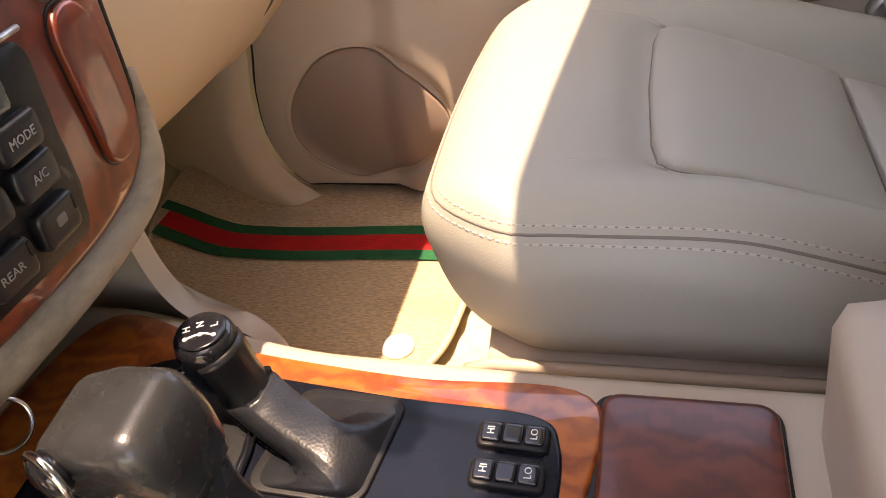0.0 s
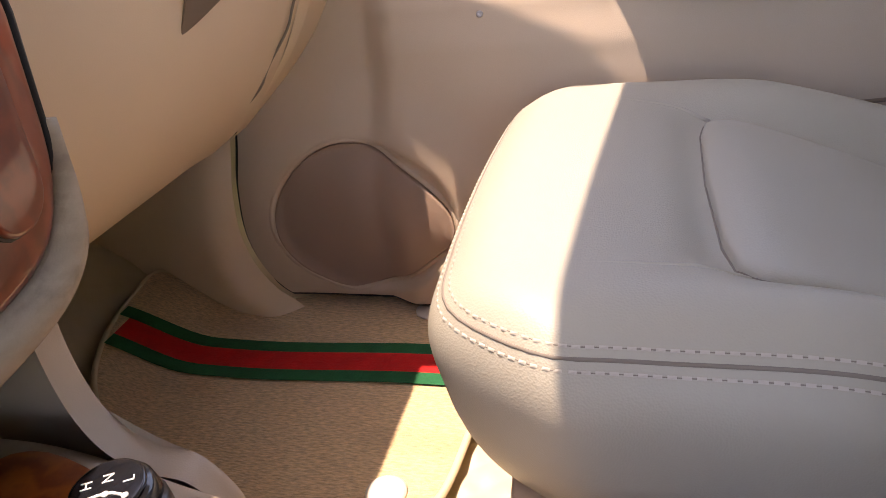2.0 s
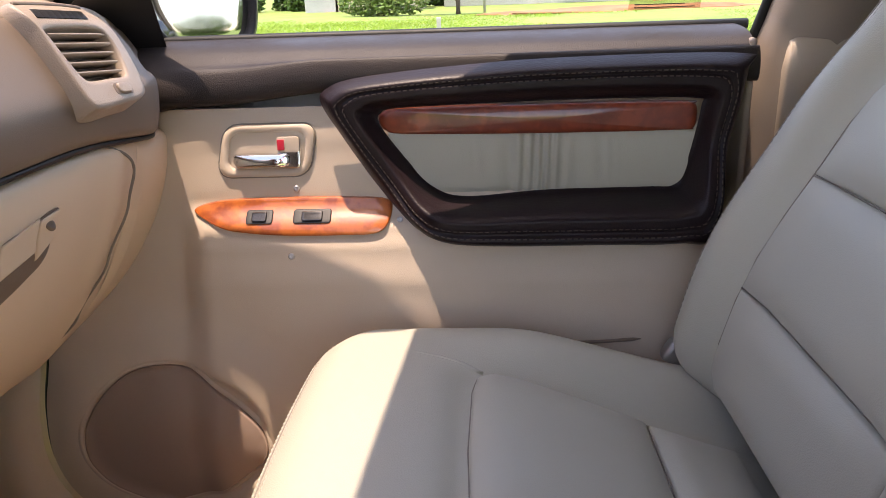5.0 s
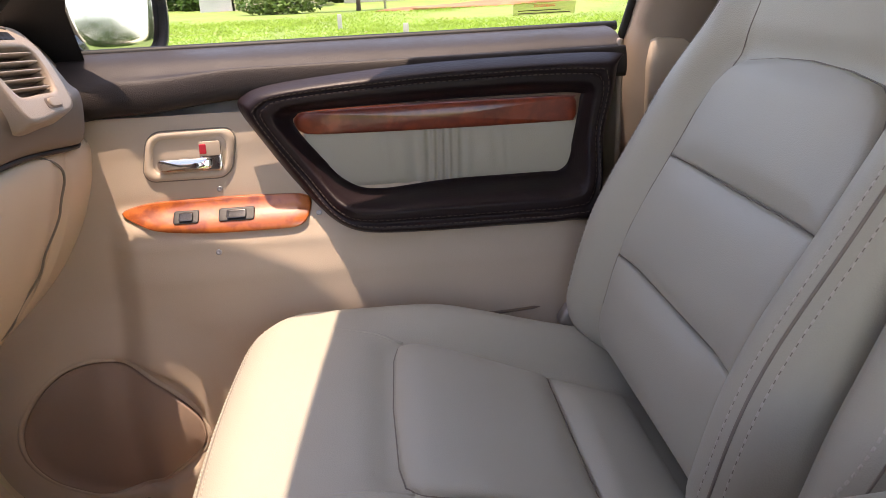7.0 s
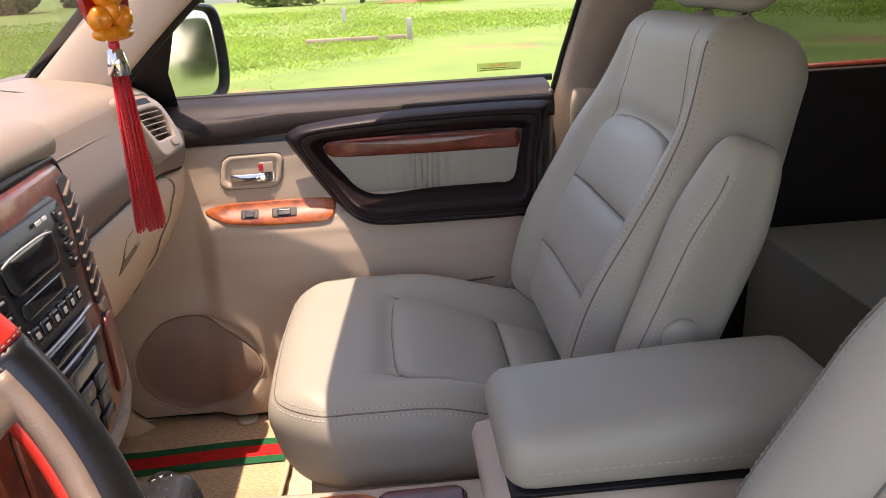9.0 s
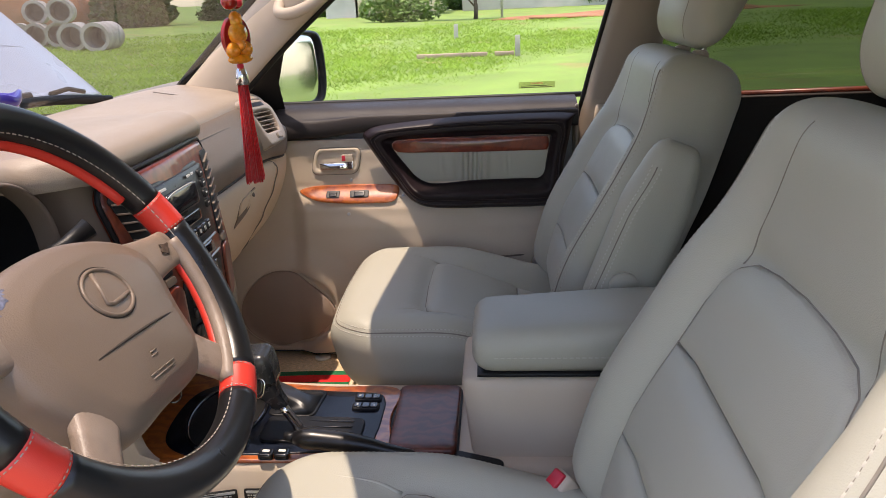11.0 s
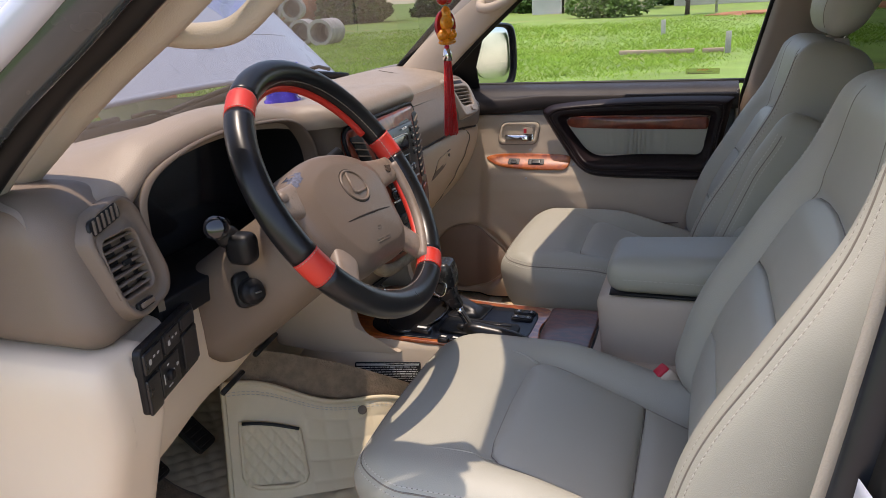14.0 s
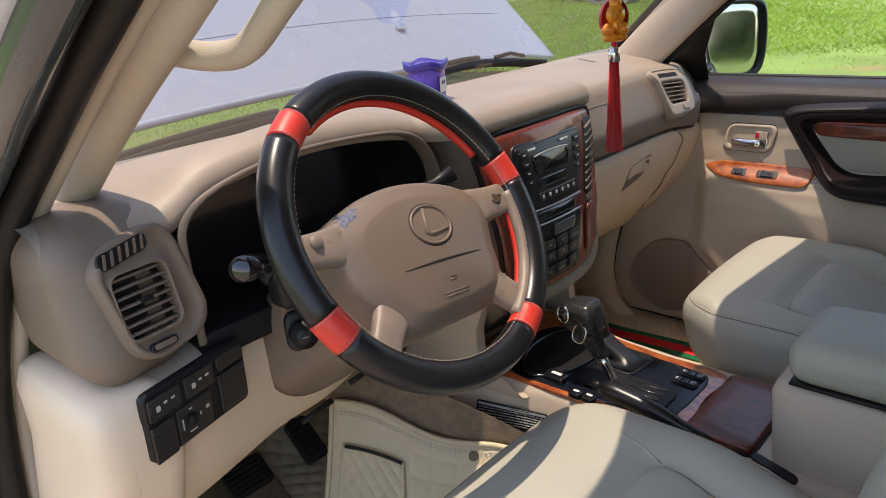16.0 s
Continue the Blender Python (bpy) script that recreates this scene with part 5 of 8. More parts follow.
def driver_side(d):
    # instrument binnacle: a dark hollow under the brow
    rows = []
    arch = smooth_loop([(0, y, z) for y, z in ((-0.655, 0.585), (-0.655, 0.68), (-0.648, 0.735), (-0.60, 0.765), (-0.50, 0.782), (-0.38, 0.780), (-0.28, 0.765), (-0.228, 0.72), (-0.215, 0.65), (-0.22, 0.59))], 6, False)
    for x, f in ((-0.175, 1.04), (-0.168, 1.015), (-0.172, 0.995), (-0.20, 0.985), (-0.30, 0.93)):
        rows.append([Vector((x, -0.435 + (p.y + 0.435) * f, 0.66 + (p.z - 0.66) * f)) for p in arch])
    binn = part("binnacle", sheet(rows), TAUPE, d, "taupe instrument hood")
    part("binnacle_lining", sheet([[Vector((x, -0.435 + (p.y + 0.435) * f, 0.66 + (p.z - 0.66) * f)) for p in arch] for x, f in ((-0.195, 0.983), (-0.305, 0.925))]), BLACK, binn)
    part("instrument_panel", slab([(p.y, p.z) for p in arch], lambda a, b, c: Vector((-0.30 + c + 0.05 * (b - 0.68), a, b)), 0.004, 0.002), BLACK_GLOSS, binn, "dark instrument glass")
    part("switch_shelf", spread((-0.30, -0.66, 0.555), (-0.175, -0.21, 0.592), 0, 0), BLACK, binn, "black strip under the instruments")
    # outer end with its two vents
    end = soft_box(0.22, 0.150, 0.19, 0.050, 18, lambda p: Vector((p.x - 0.276 - 0.25 * p.z - 0.20 * p.y, p.y - 0.730, p.z + 0.672)))
    cap = part("end_cap", end, TAUPE, d, "taupe end of the dashboard")
    pl = frame_of((-0.1535, -0.722, 0.664), (-0.20, 1, -0.03), (-0.25, 0, 1))
    big, hole = [(a + 0.004 + 0.16 * max(0.0, 0.05 - b) + 0.10 * max(0.0, b - 0.04), b + 0.014 + 0.14 * a) for a, b in round_rect(0.110, 0.140, 0.036, 8)], [(a, b + 0.008) for a, b in round_rect(0.070, 0.073, 0.013, 8)]
    bez = [[pl(a * 1.05, b * 1.03, -0.045) for a, b in big], [pl(a, b, 0.0) for a, b in big], [pl(a * 0.96, b * 0.97, 0.005) for a, b in big], [pl(a * 0.86, 0.012 + (b - 0.012) * 0.90, 0.0045) for a, b in big], [pl(a * 0.84, 0.012 + (b - 0.012) * 0.885, 0.0015) for a, b in big], [pl(a * 1.13, 0.008 + (b - 0.008) * 1.13, 0.0015) for a, b in hole], [pl(a * 1.08, 0.008 + (b - 0.008) * 1.08, 0.005) for a, b in hole], [pl(a * 1.03, 0.008 + (b - 0.008) * 1.03, 0.005) for a, b in hole], [pl(a, b, 0.002) for a, b in hole], [pl(a, b, -0.03) for a, b in hole]]
    bz = part("vent_bezel", sheet(bez, False, True), TAUPE, cap, "rounded taupe vent bezel")
    part("vent_box", slab([(a * 0.99, b) for a, b in hole], lambda a, b, c: pl(a, b, c - 0.0125), 0.001, 0.0005), BLACK, bz)
    for k in range(7):
        b0 = -0.0285 + 0.073 * (k + 0.5) / 7
        part("slat", sheet([[pl(q * 0.0345, b0 + dy, dz) for q in lin(-1, 1, 5)] for dy, dz in ((-0.0007, 0.001), (0.0007, 0.0012), (0.0035, -0.008), (0.0024, -0.0085))], True), TAUPE, bz)
    part("thumb_tab", slab(round_rect(0.016, 0.006, 0.002), lambda a, b, c: pl(a, b + 0.010, c + 0.001), 0.003, 0.001), BLACK, bz)
    top_v = part("upper_vent", slab(round_rect(0.066, 0.019, 0.008), lambda a, b, c: pl(a - 0.010, b + 0.067 + 0.17 * a, c + 0.001), 0.004, 0.002), BLACK, bz, "small black upper vent")
    for k in range(6):
        part("fin", slab(round_rect(0.003, 0.016, 0.001), lambda a, b, c: pl(a + 0.25 * b - 0.035 + 0.010 * k, b + 0.067 + 0.17 * (a - 0.025 + 0.010 * k), c + 0.0040), 0.003, 0.0005), TAUPE, top_v)
    part("vent_dial", slab(round_rect(0.036, 0.010, 0.004), lambda a, b, c: pl(a, b - 0.044, c + 0.0015), 0.005, 0.002), BLACK, bz)
    part("dial_wheel", slab(round_rect(0.028, 0.006, 0.002), lambda a, b, c: pl(a, b - 0.044, c + 0.0060), 0.003, 0.001), TAUPE, bz)
    # lower panel with the switch block
    rows = []
    for y in lin(-0.79, -0.17, 60):
        out = smoothstep(-0.70, -0.80, y)
        col = math.exp(-((y + 0.47) / 0.10) ** 2)
        drop = 0.042 * (1 - smoothstep(-0.48, -0.28, y))
        prof = [(-0.22, 0.578), (-0.180 + 0.03 * out, 0.574), (-0.162 + 0.030 * out, 0.555), (-0.158 + 0.03 * out, 0.49 - 0.5 * drop), (-0.180, 0.43 - drop), (-0.230 - 0.02 * col, 0.385 - drop), (-0.30, 0.365 - drop), (-0.36, 0.37 - drop)]
        rows.append(smooth_loop([(x - 0.045 * smoothstep(-0.75, -0.50, y), y, z) for x, z in prof], 5, False))
    low = part("lower_panel", sheet(rows), BEIGE, d, "beige knee panel")
    for y0, y1, z in ((-0.50, -0.44, 0.362), (-0.40, -0.33, 0.382)):
        part("slot", tube([(-0.232, y, z + 0.004 * k) for k, y in enumerate((y0, (y0 + y1) / 2, y1))], 0.005, 6), BLACK, low)
    part("outer_cheek", soft_box(0.24, 0.105, 0.44, 0.030, 12, lambda p: Vector((p.x - 0.246 - 0.28 * max(0.0, 0.12 - p.z), p.y - 0.772 - 0.06 * max(0.0, 0.12 - p.z), p.z + 0.362))), BEIGE, d, "beige panel at the door opening")
    pl = frame_of((-0.1500, -0.695, 0.534), (-0.29, 1, -0.02), (0.02, 0, 1))
    block = part("switch_block", slab(round_rect(0.160, 0.086, 0.008), lambda a, b, c: pl(a, b + 0.004, c), 0.010, 0.003), BLACK, low, "black switch block")
    def switch(a0, b0, w, h, lift=0.010, depth=0.003):
        return part("switch", slab(round_rect(w, h, 0.002), lambda i, j, c: pl(a0 + i, b0 + j, c + lift), depth, 0.0012), BLACK_SATIN, block)
    def printed(a0, b0, w, h, parent, lift):
        part("mark", slab(round_rect(w, h, min(w, h) * 0.3), lambda i, j, c: pl(a0 + i, b0 + j, c + lift), 0.0006, 0.0002), LABEL_GREY, parent)
    for a0 in (-0.054, 0.000):
        k = switch(a0, 0.027, 0.046, 0.026)
        printed(a0 - 0.010, 0.026, 0.006, 0.007, k, 0.0128)
        printed(a0 + 0.001, 0.029, 0.005, 0.003, k, 0.0128)
        printed(a0 + 0.012, 0.029, 0.006, 0.003, k, 0.0128)
    switch(0.052, 0.031, 0.044, 0.018)
    switch(0.052, -0.008, 0.046, 0.050)
    switch(-0.062, -0.016, 0.032, 0.046)
    k = switch(-0.014, -0.014, 0.054, 0.044, 0.010, 0.002)
    part("mirror_stick", slab(round_rect(0.014, 0.014, 0.005), lambda i, j, c: pl(-0.020 + i, -0.013 + j, c + 0.0115), 0.007, 0.003), BLACK, k, "square mirror adjuster")
    for i_, j_, w, h in ((-0.020, 0.001, 0.005, 0.002), (-0.020, -0.027, 0.012, 0.002), (-0.034, -0.013, 0.002, 0.014), (-0.006, -0.013, 0.002, 0.005), (0.006, -0.010, 0.006, 0.005)):
        printed(i_, j_, w, h, k, 0.0118)


STACK = [(0.30, -0.215), (0.35, -0.172), (0.39, -0.134), (0.415, -0.108), (0.44, -0.094), (0.50, -0.088), (0.56, -0.089), (0.65, -0.104), (0.75, -0.124)]
TAPER = [(0.34, 0.76), (0.44, 0.79), (0.52, 0.80), (0.58, 0.825), (0.65, 0.89), (0.74, 0.98)]


def on_stack(a, b, c=0.0):
    """A point on the bowed face of the centre stack, which narrows downwards: across, height, proud."""
    return Vector((lerp_table(STACK, b) - 0.62 * a * a + c, a * 1.13 * lerp_table(TAPER, b), b))


def on_panel(a, b, c=0.0):
    """A point on the control panel, which narrows downwards and leans to the driver."""
    k = smoothstep(0.46, 0.73, b)
    return on_stack(a * (0.655 + 0.225 * k) - 0.0165 * (1 - k), b, c)


def centre_stack(d):
    rows = []
    for z in lin(0.335, 0.748, 30):
        half = 0.172 - 0.040 * smoothstep(0.46, 0.35, z)
        w_ = 1.13 * lerp_table(TAPER, z)
        row = [Vector((-0.34, -half * w_, z))] + [on_stack(half * k, z, -0.014 - 0.03 * smoothstep(0.88, 1.0, abs(k))) for k in lin(-1, 1, 21)] + [Vector((-0.34, half * w_, z))]
        rows.append(row)
    st = part("stack_surround", sheet(rows), TAUPE, d, "taupe surround of the centre stack")
    shape = smooth_loop([(a, b, 0) for a, b in ((-0.152, 0.722), (-0.12, 0.734), (0.0, 0.738), (0.12, 0.736), (0.152, 0.726), (0.161, 0.68), (0.1615, 0.56), (0.1585, 0.51), (0.147, 0.472), (0.122, 0.453), (0.07, 0.446), (0.0, 0.445), (-0.07, 0.446), (-0.122, 0.453), (-0.147, 0.472), (-0.1585, 0.51), (-0.1615, 0.56), (-0.161, 0.68))], 6)
    out = [(p.x, p.y) for p in shape]
    part("wood_frame", slab(out, lambda a, b, c: on_stack(a, b, c - 0.012), 0.016, 0.009, 0.0, 12), WOOD, st, "glossy red wood frame")
    part("frame_gasket", tube([on_stack(a * 1.014, 0.583 + (b - 0.583) * 1.016, -0.003) for a, b in out], 0.0040, 8, True), BLACK, st)
    chin = sorted([on_stack(a * 1.040, 0.583 + (b - 0.583) * 1.085, -0.003) for a, b in out if b < 0.52], key=lambda q: q.y)
    part("chin_pad", tube(chin, [0.006 + 0.008 * smoothstep(0, 0.18, k / (len(chin) - 1)) * smoothstep(1, 0.82, k / (len(chin) - 1)) for k in range(len(chin))], 12), WORN_PAD, st, "worn pale padded edge under the wood")
    # flat black plates paint the shade inside the cubbies; nothing is hollowed out
    for a0 in (-0.075, 0.075):
        part("cubby_shade", slab([(a0 + x_ * 0.064, 0.386 + z_ * 0.026) for x_, z_ in ((-1, -0.7), (-0.6, -1), (0.6, -1), (1, -0.7), (1, 0.7), (0.6, 1), (-0.6, 1), (-1, 0.7))], lambda a, b, c: on_stack(a, b, c - 0.012), 0.003, 0.001), BLACK, st, "black plate painting the dark inside of a cubby")
    part("ring_pull", ring(on_stack(-0.02, 0.352, 0.004), (1, -0.3, 0.5), 0.017, 0.0016, 30, 8), CHROME, st, "thin metal ring")
    part("panel", slab([(a, 0.589 + b) for a, b in round_rect(0.226, 0.250, 0.024)], lambda a, b, c: on_panel(a, b, c + 0.003), 0.004, 0.003, 0, 10), BLACK_SATIN, st, "black control panel")
    top = 0.0065
    def key(name, a0, b0, w, h, mat, parent, depth=0.006, bev=0.0025, lift=top, label="", r=0.004, at=on_panel):
        return part(name, slab(round_rect(w, h, min(r, 0.45 * h, 0.45 * w)), lambda a, b, c: at(a0 + a, b0 + b, c + lift), depth, bev), mat, parent, label)
    def legend(word, a0, b0, size, parent, lift):
        p0 = on_panel(a0, b0, lift)
        u = (on_panel(a0 + 0.01, b0, lift) - on_panel(a0 - 0.01, b0, lift)).normalized()
        v = (on_panel(a0, b0 + 0.01, lift) - on_panel(a0, b0 - 0.01, lift)).normalized()
        n = u.cross(v)
        lettering(word, size, LABEL_PALE, parent, Matrix(((u.x, v.x, n.x, p0.x), (u.y, v.y, n.y, p0.y), (u.z, v.z, n.z, p0.z), (0, 0, 0, 1))))
    radio = key("radio", 0.0, 0.656, 0.204, 0.106, BLACK_SATIN, st, 0.005, 0.002, top, "black car radio", 0.006)
    key("cassette_door", -0.010, 0.677, 0.112, 0.034, BLACK_GLOSS, radio, 0.004, 0.002, top + 0.004, "glossy cassette door", 0.010)
    part("door_lip", tube([on_panel(-0.064 + 0.108 * k, 0.6935 - 0.004 * abs(2 * k - 1) ** 3, top + 0.0085) for k in lin(0, 1, 16)], 0.0012, 6), LABEL_GREY, radio)
    key("display", -0.012, 0.644, 0.100, 0.016, BLACK_GLOSS, radio, 0.003, 0.001, top + 0.004)
    for x, w_ in ((-0.062, 0.022), (0.034, 0.014), (0.050, 0.010)):
        key("mark", x, 0.702, w_, 0.0036, LABEL_WHITE, radio, 0.001, 0.0004, top + 0.005, r=0.0008)
    for side in (-1, 1):
        for k in range(4):
            b_ = key("button", side * 0.086 - 0.002, 0.696 - 0.0155 * k, 0.022, 0.012, BLACK, radio, 0.004, 0.0015, top + 0.004)
            key("mark", side * 0.086 - 0.002, 0.697 - 0.0155 * k, 0.008, 0.0022, LABEL_GREY, b_, 0.0008, 0.0003, top + 0.0078, r=0.0006)
    for k in range(6):
        b_ = key("button", -0.060 + 0.0235 * k, 0.6215, 0.020, 0.015, BLACK_GLOSS, radio, 0.005, 0.002, top + 0.004)
        key("mark", -0.060 + 0.0235 * k, 0.6215, 0.008, 0.006, LABEL_GREY, b_, 0.0008, 0.0003, top + 0.0086, r=0.0008)
    part("radio_bar", tube([on_panel(a, 0.600, top + 0.004) for a in lin(-0.096, 0.096, 16)], 0.0022, 8), STEEL, st, "bright strip under the radio")
    key("clock_strip", -0.010, 0.5865, 0.176, 0.017, BLACK_GLOSS, st, 0.003, 0.001)
    part("panel_bar", tube([on_panel(a, 0.5740, top + 0.003) for a in lin(-0.104, 0.104, 16)], 0.0019, 8), STEEL, st, "bright strip over the climate controls")
    climate = key("climate_panel", 0.0, 0.516, 0.212, 0.108, BLACK, st, 0.003, 0.001, top - 0.001, "black climate control panel", 0.014)
    key("climate_display", 0.018, 0.5560, 0.098, 0.020, LCD, climate, 0.004, 0.002, top + 0.001, "grey climate display", 0.003)
    grid = [(-0.062, 0.5340, ""), (-0.002, 0.5340, ""), (0.058, 0.5335, "MODE"), (-0.062, 0.5135, ""), (-0.002, 0.5135, ""), (0.058, 0.5130, "A/C"), (-0.064, 0.4835, ""), (-0.004, 0.4835, "REAR"), (0.060, 0.4855, "")]
    for a0, b0, word in grid:
        low = b0 < 0.50
        bt = key("climate_button", a0, b0, 0.052, 0.0225 if low else 0.0185, BLACK_SATIN, climate, 0.008, 0.004, top, r=0.006)
        if word:
            legend(word, a0 - 0.004 * low, b0 - 0.0005, 0.0068, bt, top + 0.0083)
        else:
            key("mark", a0, b0 + 0.001, 0.013, 0.006, LABEL_DIM, bt, 0.0005, 0.0002, top + 0.0078, r=0.002)
        if low:
            key("lamp", a0 + 0.021, b0 + 0.004, 0.004, 0.009, BLACK, bt, 0.0008, 0.0003, top + 0.0078, r=0.001)
    # vent columns and wood lids on both sides of the controls
    for sgn in (-1, 1):
        def side(a, b, c, sgn=sgn):
            return on_stack(sgn * (0.111 + 0.024 * smoothstep(0.56, 0.70, b)) + a, b, c)
        well = key("side_vent", 0.0, 0.653, 0.034, 0.132, BLACK, st, 0.003, 0.001, 0.003, "slatted side vent", 0.006, side)
        for k in range(9):
            part("slat", slab(round_rect(0.032, 0.0026, 0.001), lambda a, b, c: side(a, 0.6005 + 0.0132 * k + b + 0.25 * a * sgn, c + 0.0055), 0.004, 0.001), TAUPE, well)
        key("vent_wheel", 0.0, 0.581, 0.026, 0.012, TAUPE, well, 0.006, 0.002, 0.003, at=side)
        lid = key("ash_lid", 0.0, 0.524, 0.041, 0.096, WOOD, st, 0.0065, 0.003, 0.003, "red wood lid", 0.018, side)
        key("lid_gap", 0.0, 0.524, 0.044, 0.099, BLACK, lid, 0.0014, 0.0005, 0.0035, "", 0.019, side)


build_dash()

# ---- steering wheel and column ----
WHEEL_THREAD = material("dull_thread", (0.30, 0.26, 0.22), 0.8)
SPOKE = material("worn_spoke_leather", (0.24, 0.180, 0.140), 0.42, bump=0.25, bump_scale=500, vary=0.14, vary_scale=40, spots=((55, 0.60, 0.70, (0.13, 0.09, 0.065), 0.6),))
TORN = material("torn_leather", (0.075, 0.048, 0.033), 0.8, bump=0.8, bump_scale=300, vary=0.4, vary_scale=200)
# Dark brown that paints the shade in the pad's grooves
GROOVE_SHADE = material("brown_groove_shade", (0.035, 0.024, 0.018), 0.7)
WORN = material("scuffed_vinyl", (0.10, 0.11, 0.16), 0.7, vary=0.6, vary_scale=300)
WHEEL_AT, WHEEL_N = Vector((-0.003, -0.440, 0.701)), Vector((0.845, 0.022, 0.534)).normalized()
W_RIGHT = Vector((0, 0, 1)).cross(WHEEL_N).normalized()
W_UP = WHEEL_N.cross(W_RIGHT)


def on_wheel(a, b, c=0.0):
    return WHEEL_AT + a * W_RIGHT + b * W_UP + c * WHEEL_N


def rim_arc(t0, t1, R, r, n, m=16, lift=0.0):
    rows = []
    for t in lin(radians(t0), radians(t1), n):
        rows.append([on_wheel((R + r * math.cos(q)) * math.cos(t), (R + r * math.cos(q)) * math.sin(t), lift + r * math.sin(q)) for q in lin(0, math.tau, m, endpoint=False)])
    return sheet(rows, False, True, cap=True)


def build_wheel():
    w = thing("steering_wheel", "steering wheel in a black leather cover with red bands", "steering wheel")
    R, r = 0.1905, 0.0195
    marks = [(1, 13), (121, 132), (195, 206), (291, 302)]
    gaps = [(13, 121), (132, 195), (206, 291), (302, 361)]
    for a, b in gaps:
        part("rim_cover", rim_arc(a, b, R, r, int((b - a) / 2.5) + 2), BLACK_LEATHER, w, "black leather rim cover")
    for a, b in marks:
        band = part("red_band", rim_arc(a, b, R, r + 0.0003, 10), RED_LEATHER, w, "red leather band")
        for t in (a + 0.6, b - 0.6):
            path = [(on_wheel((R + (r + 0.0006) * math.cos(q)) * math.cos(radians(t)), (R + (r + 0.0006) * math.cos(q)) * math.sin(radians(t)), (r + 0.0006) * math.sin(q)), (math.cos(q) * (math.cos(radians(t)) * W_RIGHT + math.sin(radians(t)) * W_UP) + math.sin(q) * WHEEL_N)) for q in lin(-0.6, 3.6, 30)]
            part("stitching", stitches(path, 0.003, 0.002, 0.0005, 0.0001), WHEEL_THREAD, band)
    # red lining on the rim's inner side, with its seam
    for a, b in ((20, 118), (300, 352)):
        part("red_lining", rim_arc(a, b, R - r * 0.93, 0.0065, 40, 8, -0.008), RED_LEATHER, w, "red lining on the rim's inner side")
    seam = [(on_wheel((R - r * 0.93) * math.cos(t), (R - r * 0.93) * math.sin(t), 0.0085), (WHEEL_N - 0.9 * (math.cos(t) * W_RIGHT + math.sin(t) * W_UP)).normalized()) for t in lin(0, math.tau, 160)]
    part("stitching", stitches(seam, 0.0045, 0.0025, 0.0006, 0.0006), WHEEL_THREAD, w)
    # the bare rim under the cover shows between the right-hand spokes
    part("bare_rim", rim_arc(296, 358, R - 0.016, 0.009, 24, 10, 0.001), SPOKE, w, "worn brown leather rim")
    # airbag pad
    def pad(a, b, c):
        return on_wheel(a, b, c - 0.012)
    shape = smooth_loop([(a, b, 0) for a, b in ((-0.131, 0.000), (-0.125, 0.026), (-0.103, 0.045), (-0.05, 0.059), (0.005, 0.060), (0.06, 0.049), (0.106, 0.028), (0.131, 0.002), (0.130, -0.027), (0.115, -0.066), (0.103, -0.107), (0.086, -0.127), (0.05, -0.131), (-0.01, -0.126), (-0.06, -0.124), (-0.088, -0.114), (-0.109, -0.084), (-0.127, -0.045))], 6)
    bm = slab([(p.x, p.y) for p in shape], lambda a, b, c: pad(a, b, c - 0.047), 0.058, 0.024, 0.012, 14)
    skin = BVHTree.FromBMesh(bm)
    hub = part("airbag_pad", bm, HUB, w, "brown airbag pad with a round emblem")
    tilt = radians(-7)
    def on_pad(a, b, c=0.0):
        b -= 0.013
        a, b = a * math.cos(tilt) - b * math.sin(tilt) + 0.010, a * math.sin(tilt) + b * math.cos(tilt)
        hit, _, _, _ = skin.ray_cast(pad(a, b, 0.2), -WHEEL_N)
        return (hit or pad(a, b, 0.0)) + WHEEL_N * c
    part("emblem_ring", tube([on_pad(0.031 * math.cos(t), 0.006 + 0.025 * math.sin(t), 0.0002) for t in lin(0, math.tau, 44, endpoint=False)], 0.0021, 8, True, up=tuple(WHEEL_N)), HUB, hub)
    part("emblem_groove", tube([on_pad(0.0338 * math.cos(t), 0.006 + 0.0278 * math.sin(t), -0.0002) for t in lin(0, math.tau, 44, endpoint=False)], 0.0009, 6, True, up=tuple(WHEEL_N)), GROOVE_SHADE, hub)
    part("emblem_bar", tube([on_pad(a, b, 0.0003) for a, b in ((-0.003, 0.028), (-0.008, 0.010), (-0.013, -0.003), (-0.006, -0.006), (0.008, -0.005), (0.024, -0.003))], 0.0023, 8, up=tuple(WHEEL_N)), HUB, hub)
    part("crease", tube([on_pad(a, -0.040 - 0.3 * a * a, -0.0004) for a in lin(-0.066, 0.066, 24)], [0.0004 + 0.0013 * math.sin(math.pi * (k + 0.5) / 24) ** 0.5 for k in range(24)], 6), GROOVE_SHADE, hub)
    tagged(part("airbag_mark", join(*[tube([on_pad(x0, b), on_pad(x1, b)], 0.0009, 5) for x0, x1, b in ((-0.022, -0.010, -0.080), (-0.007, 0.004, -0.080), (0.007, 0.022, -0.080), (-0.020, 0.020, -0.084), (-0.006, 0.005, -0.066), (-0.005, 0.006, -0.062))]), TAUPE, hub), kind="stuff")
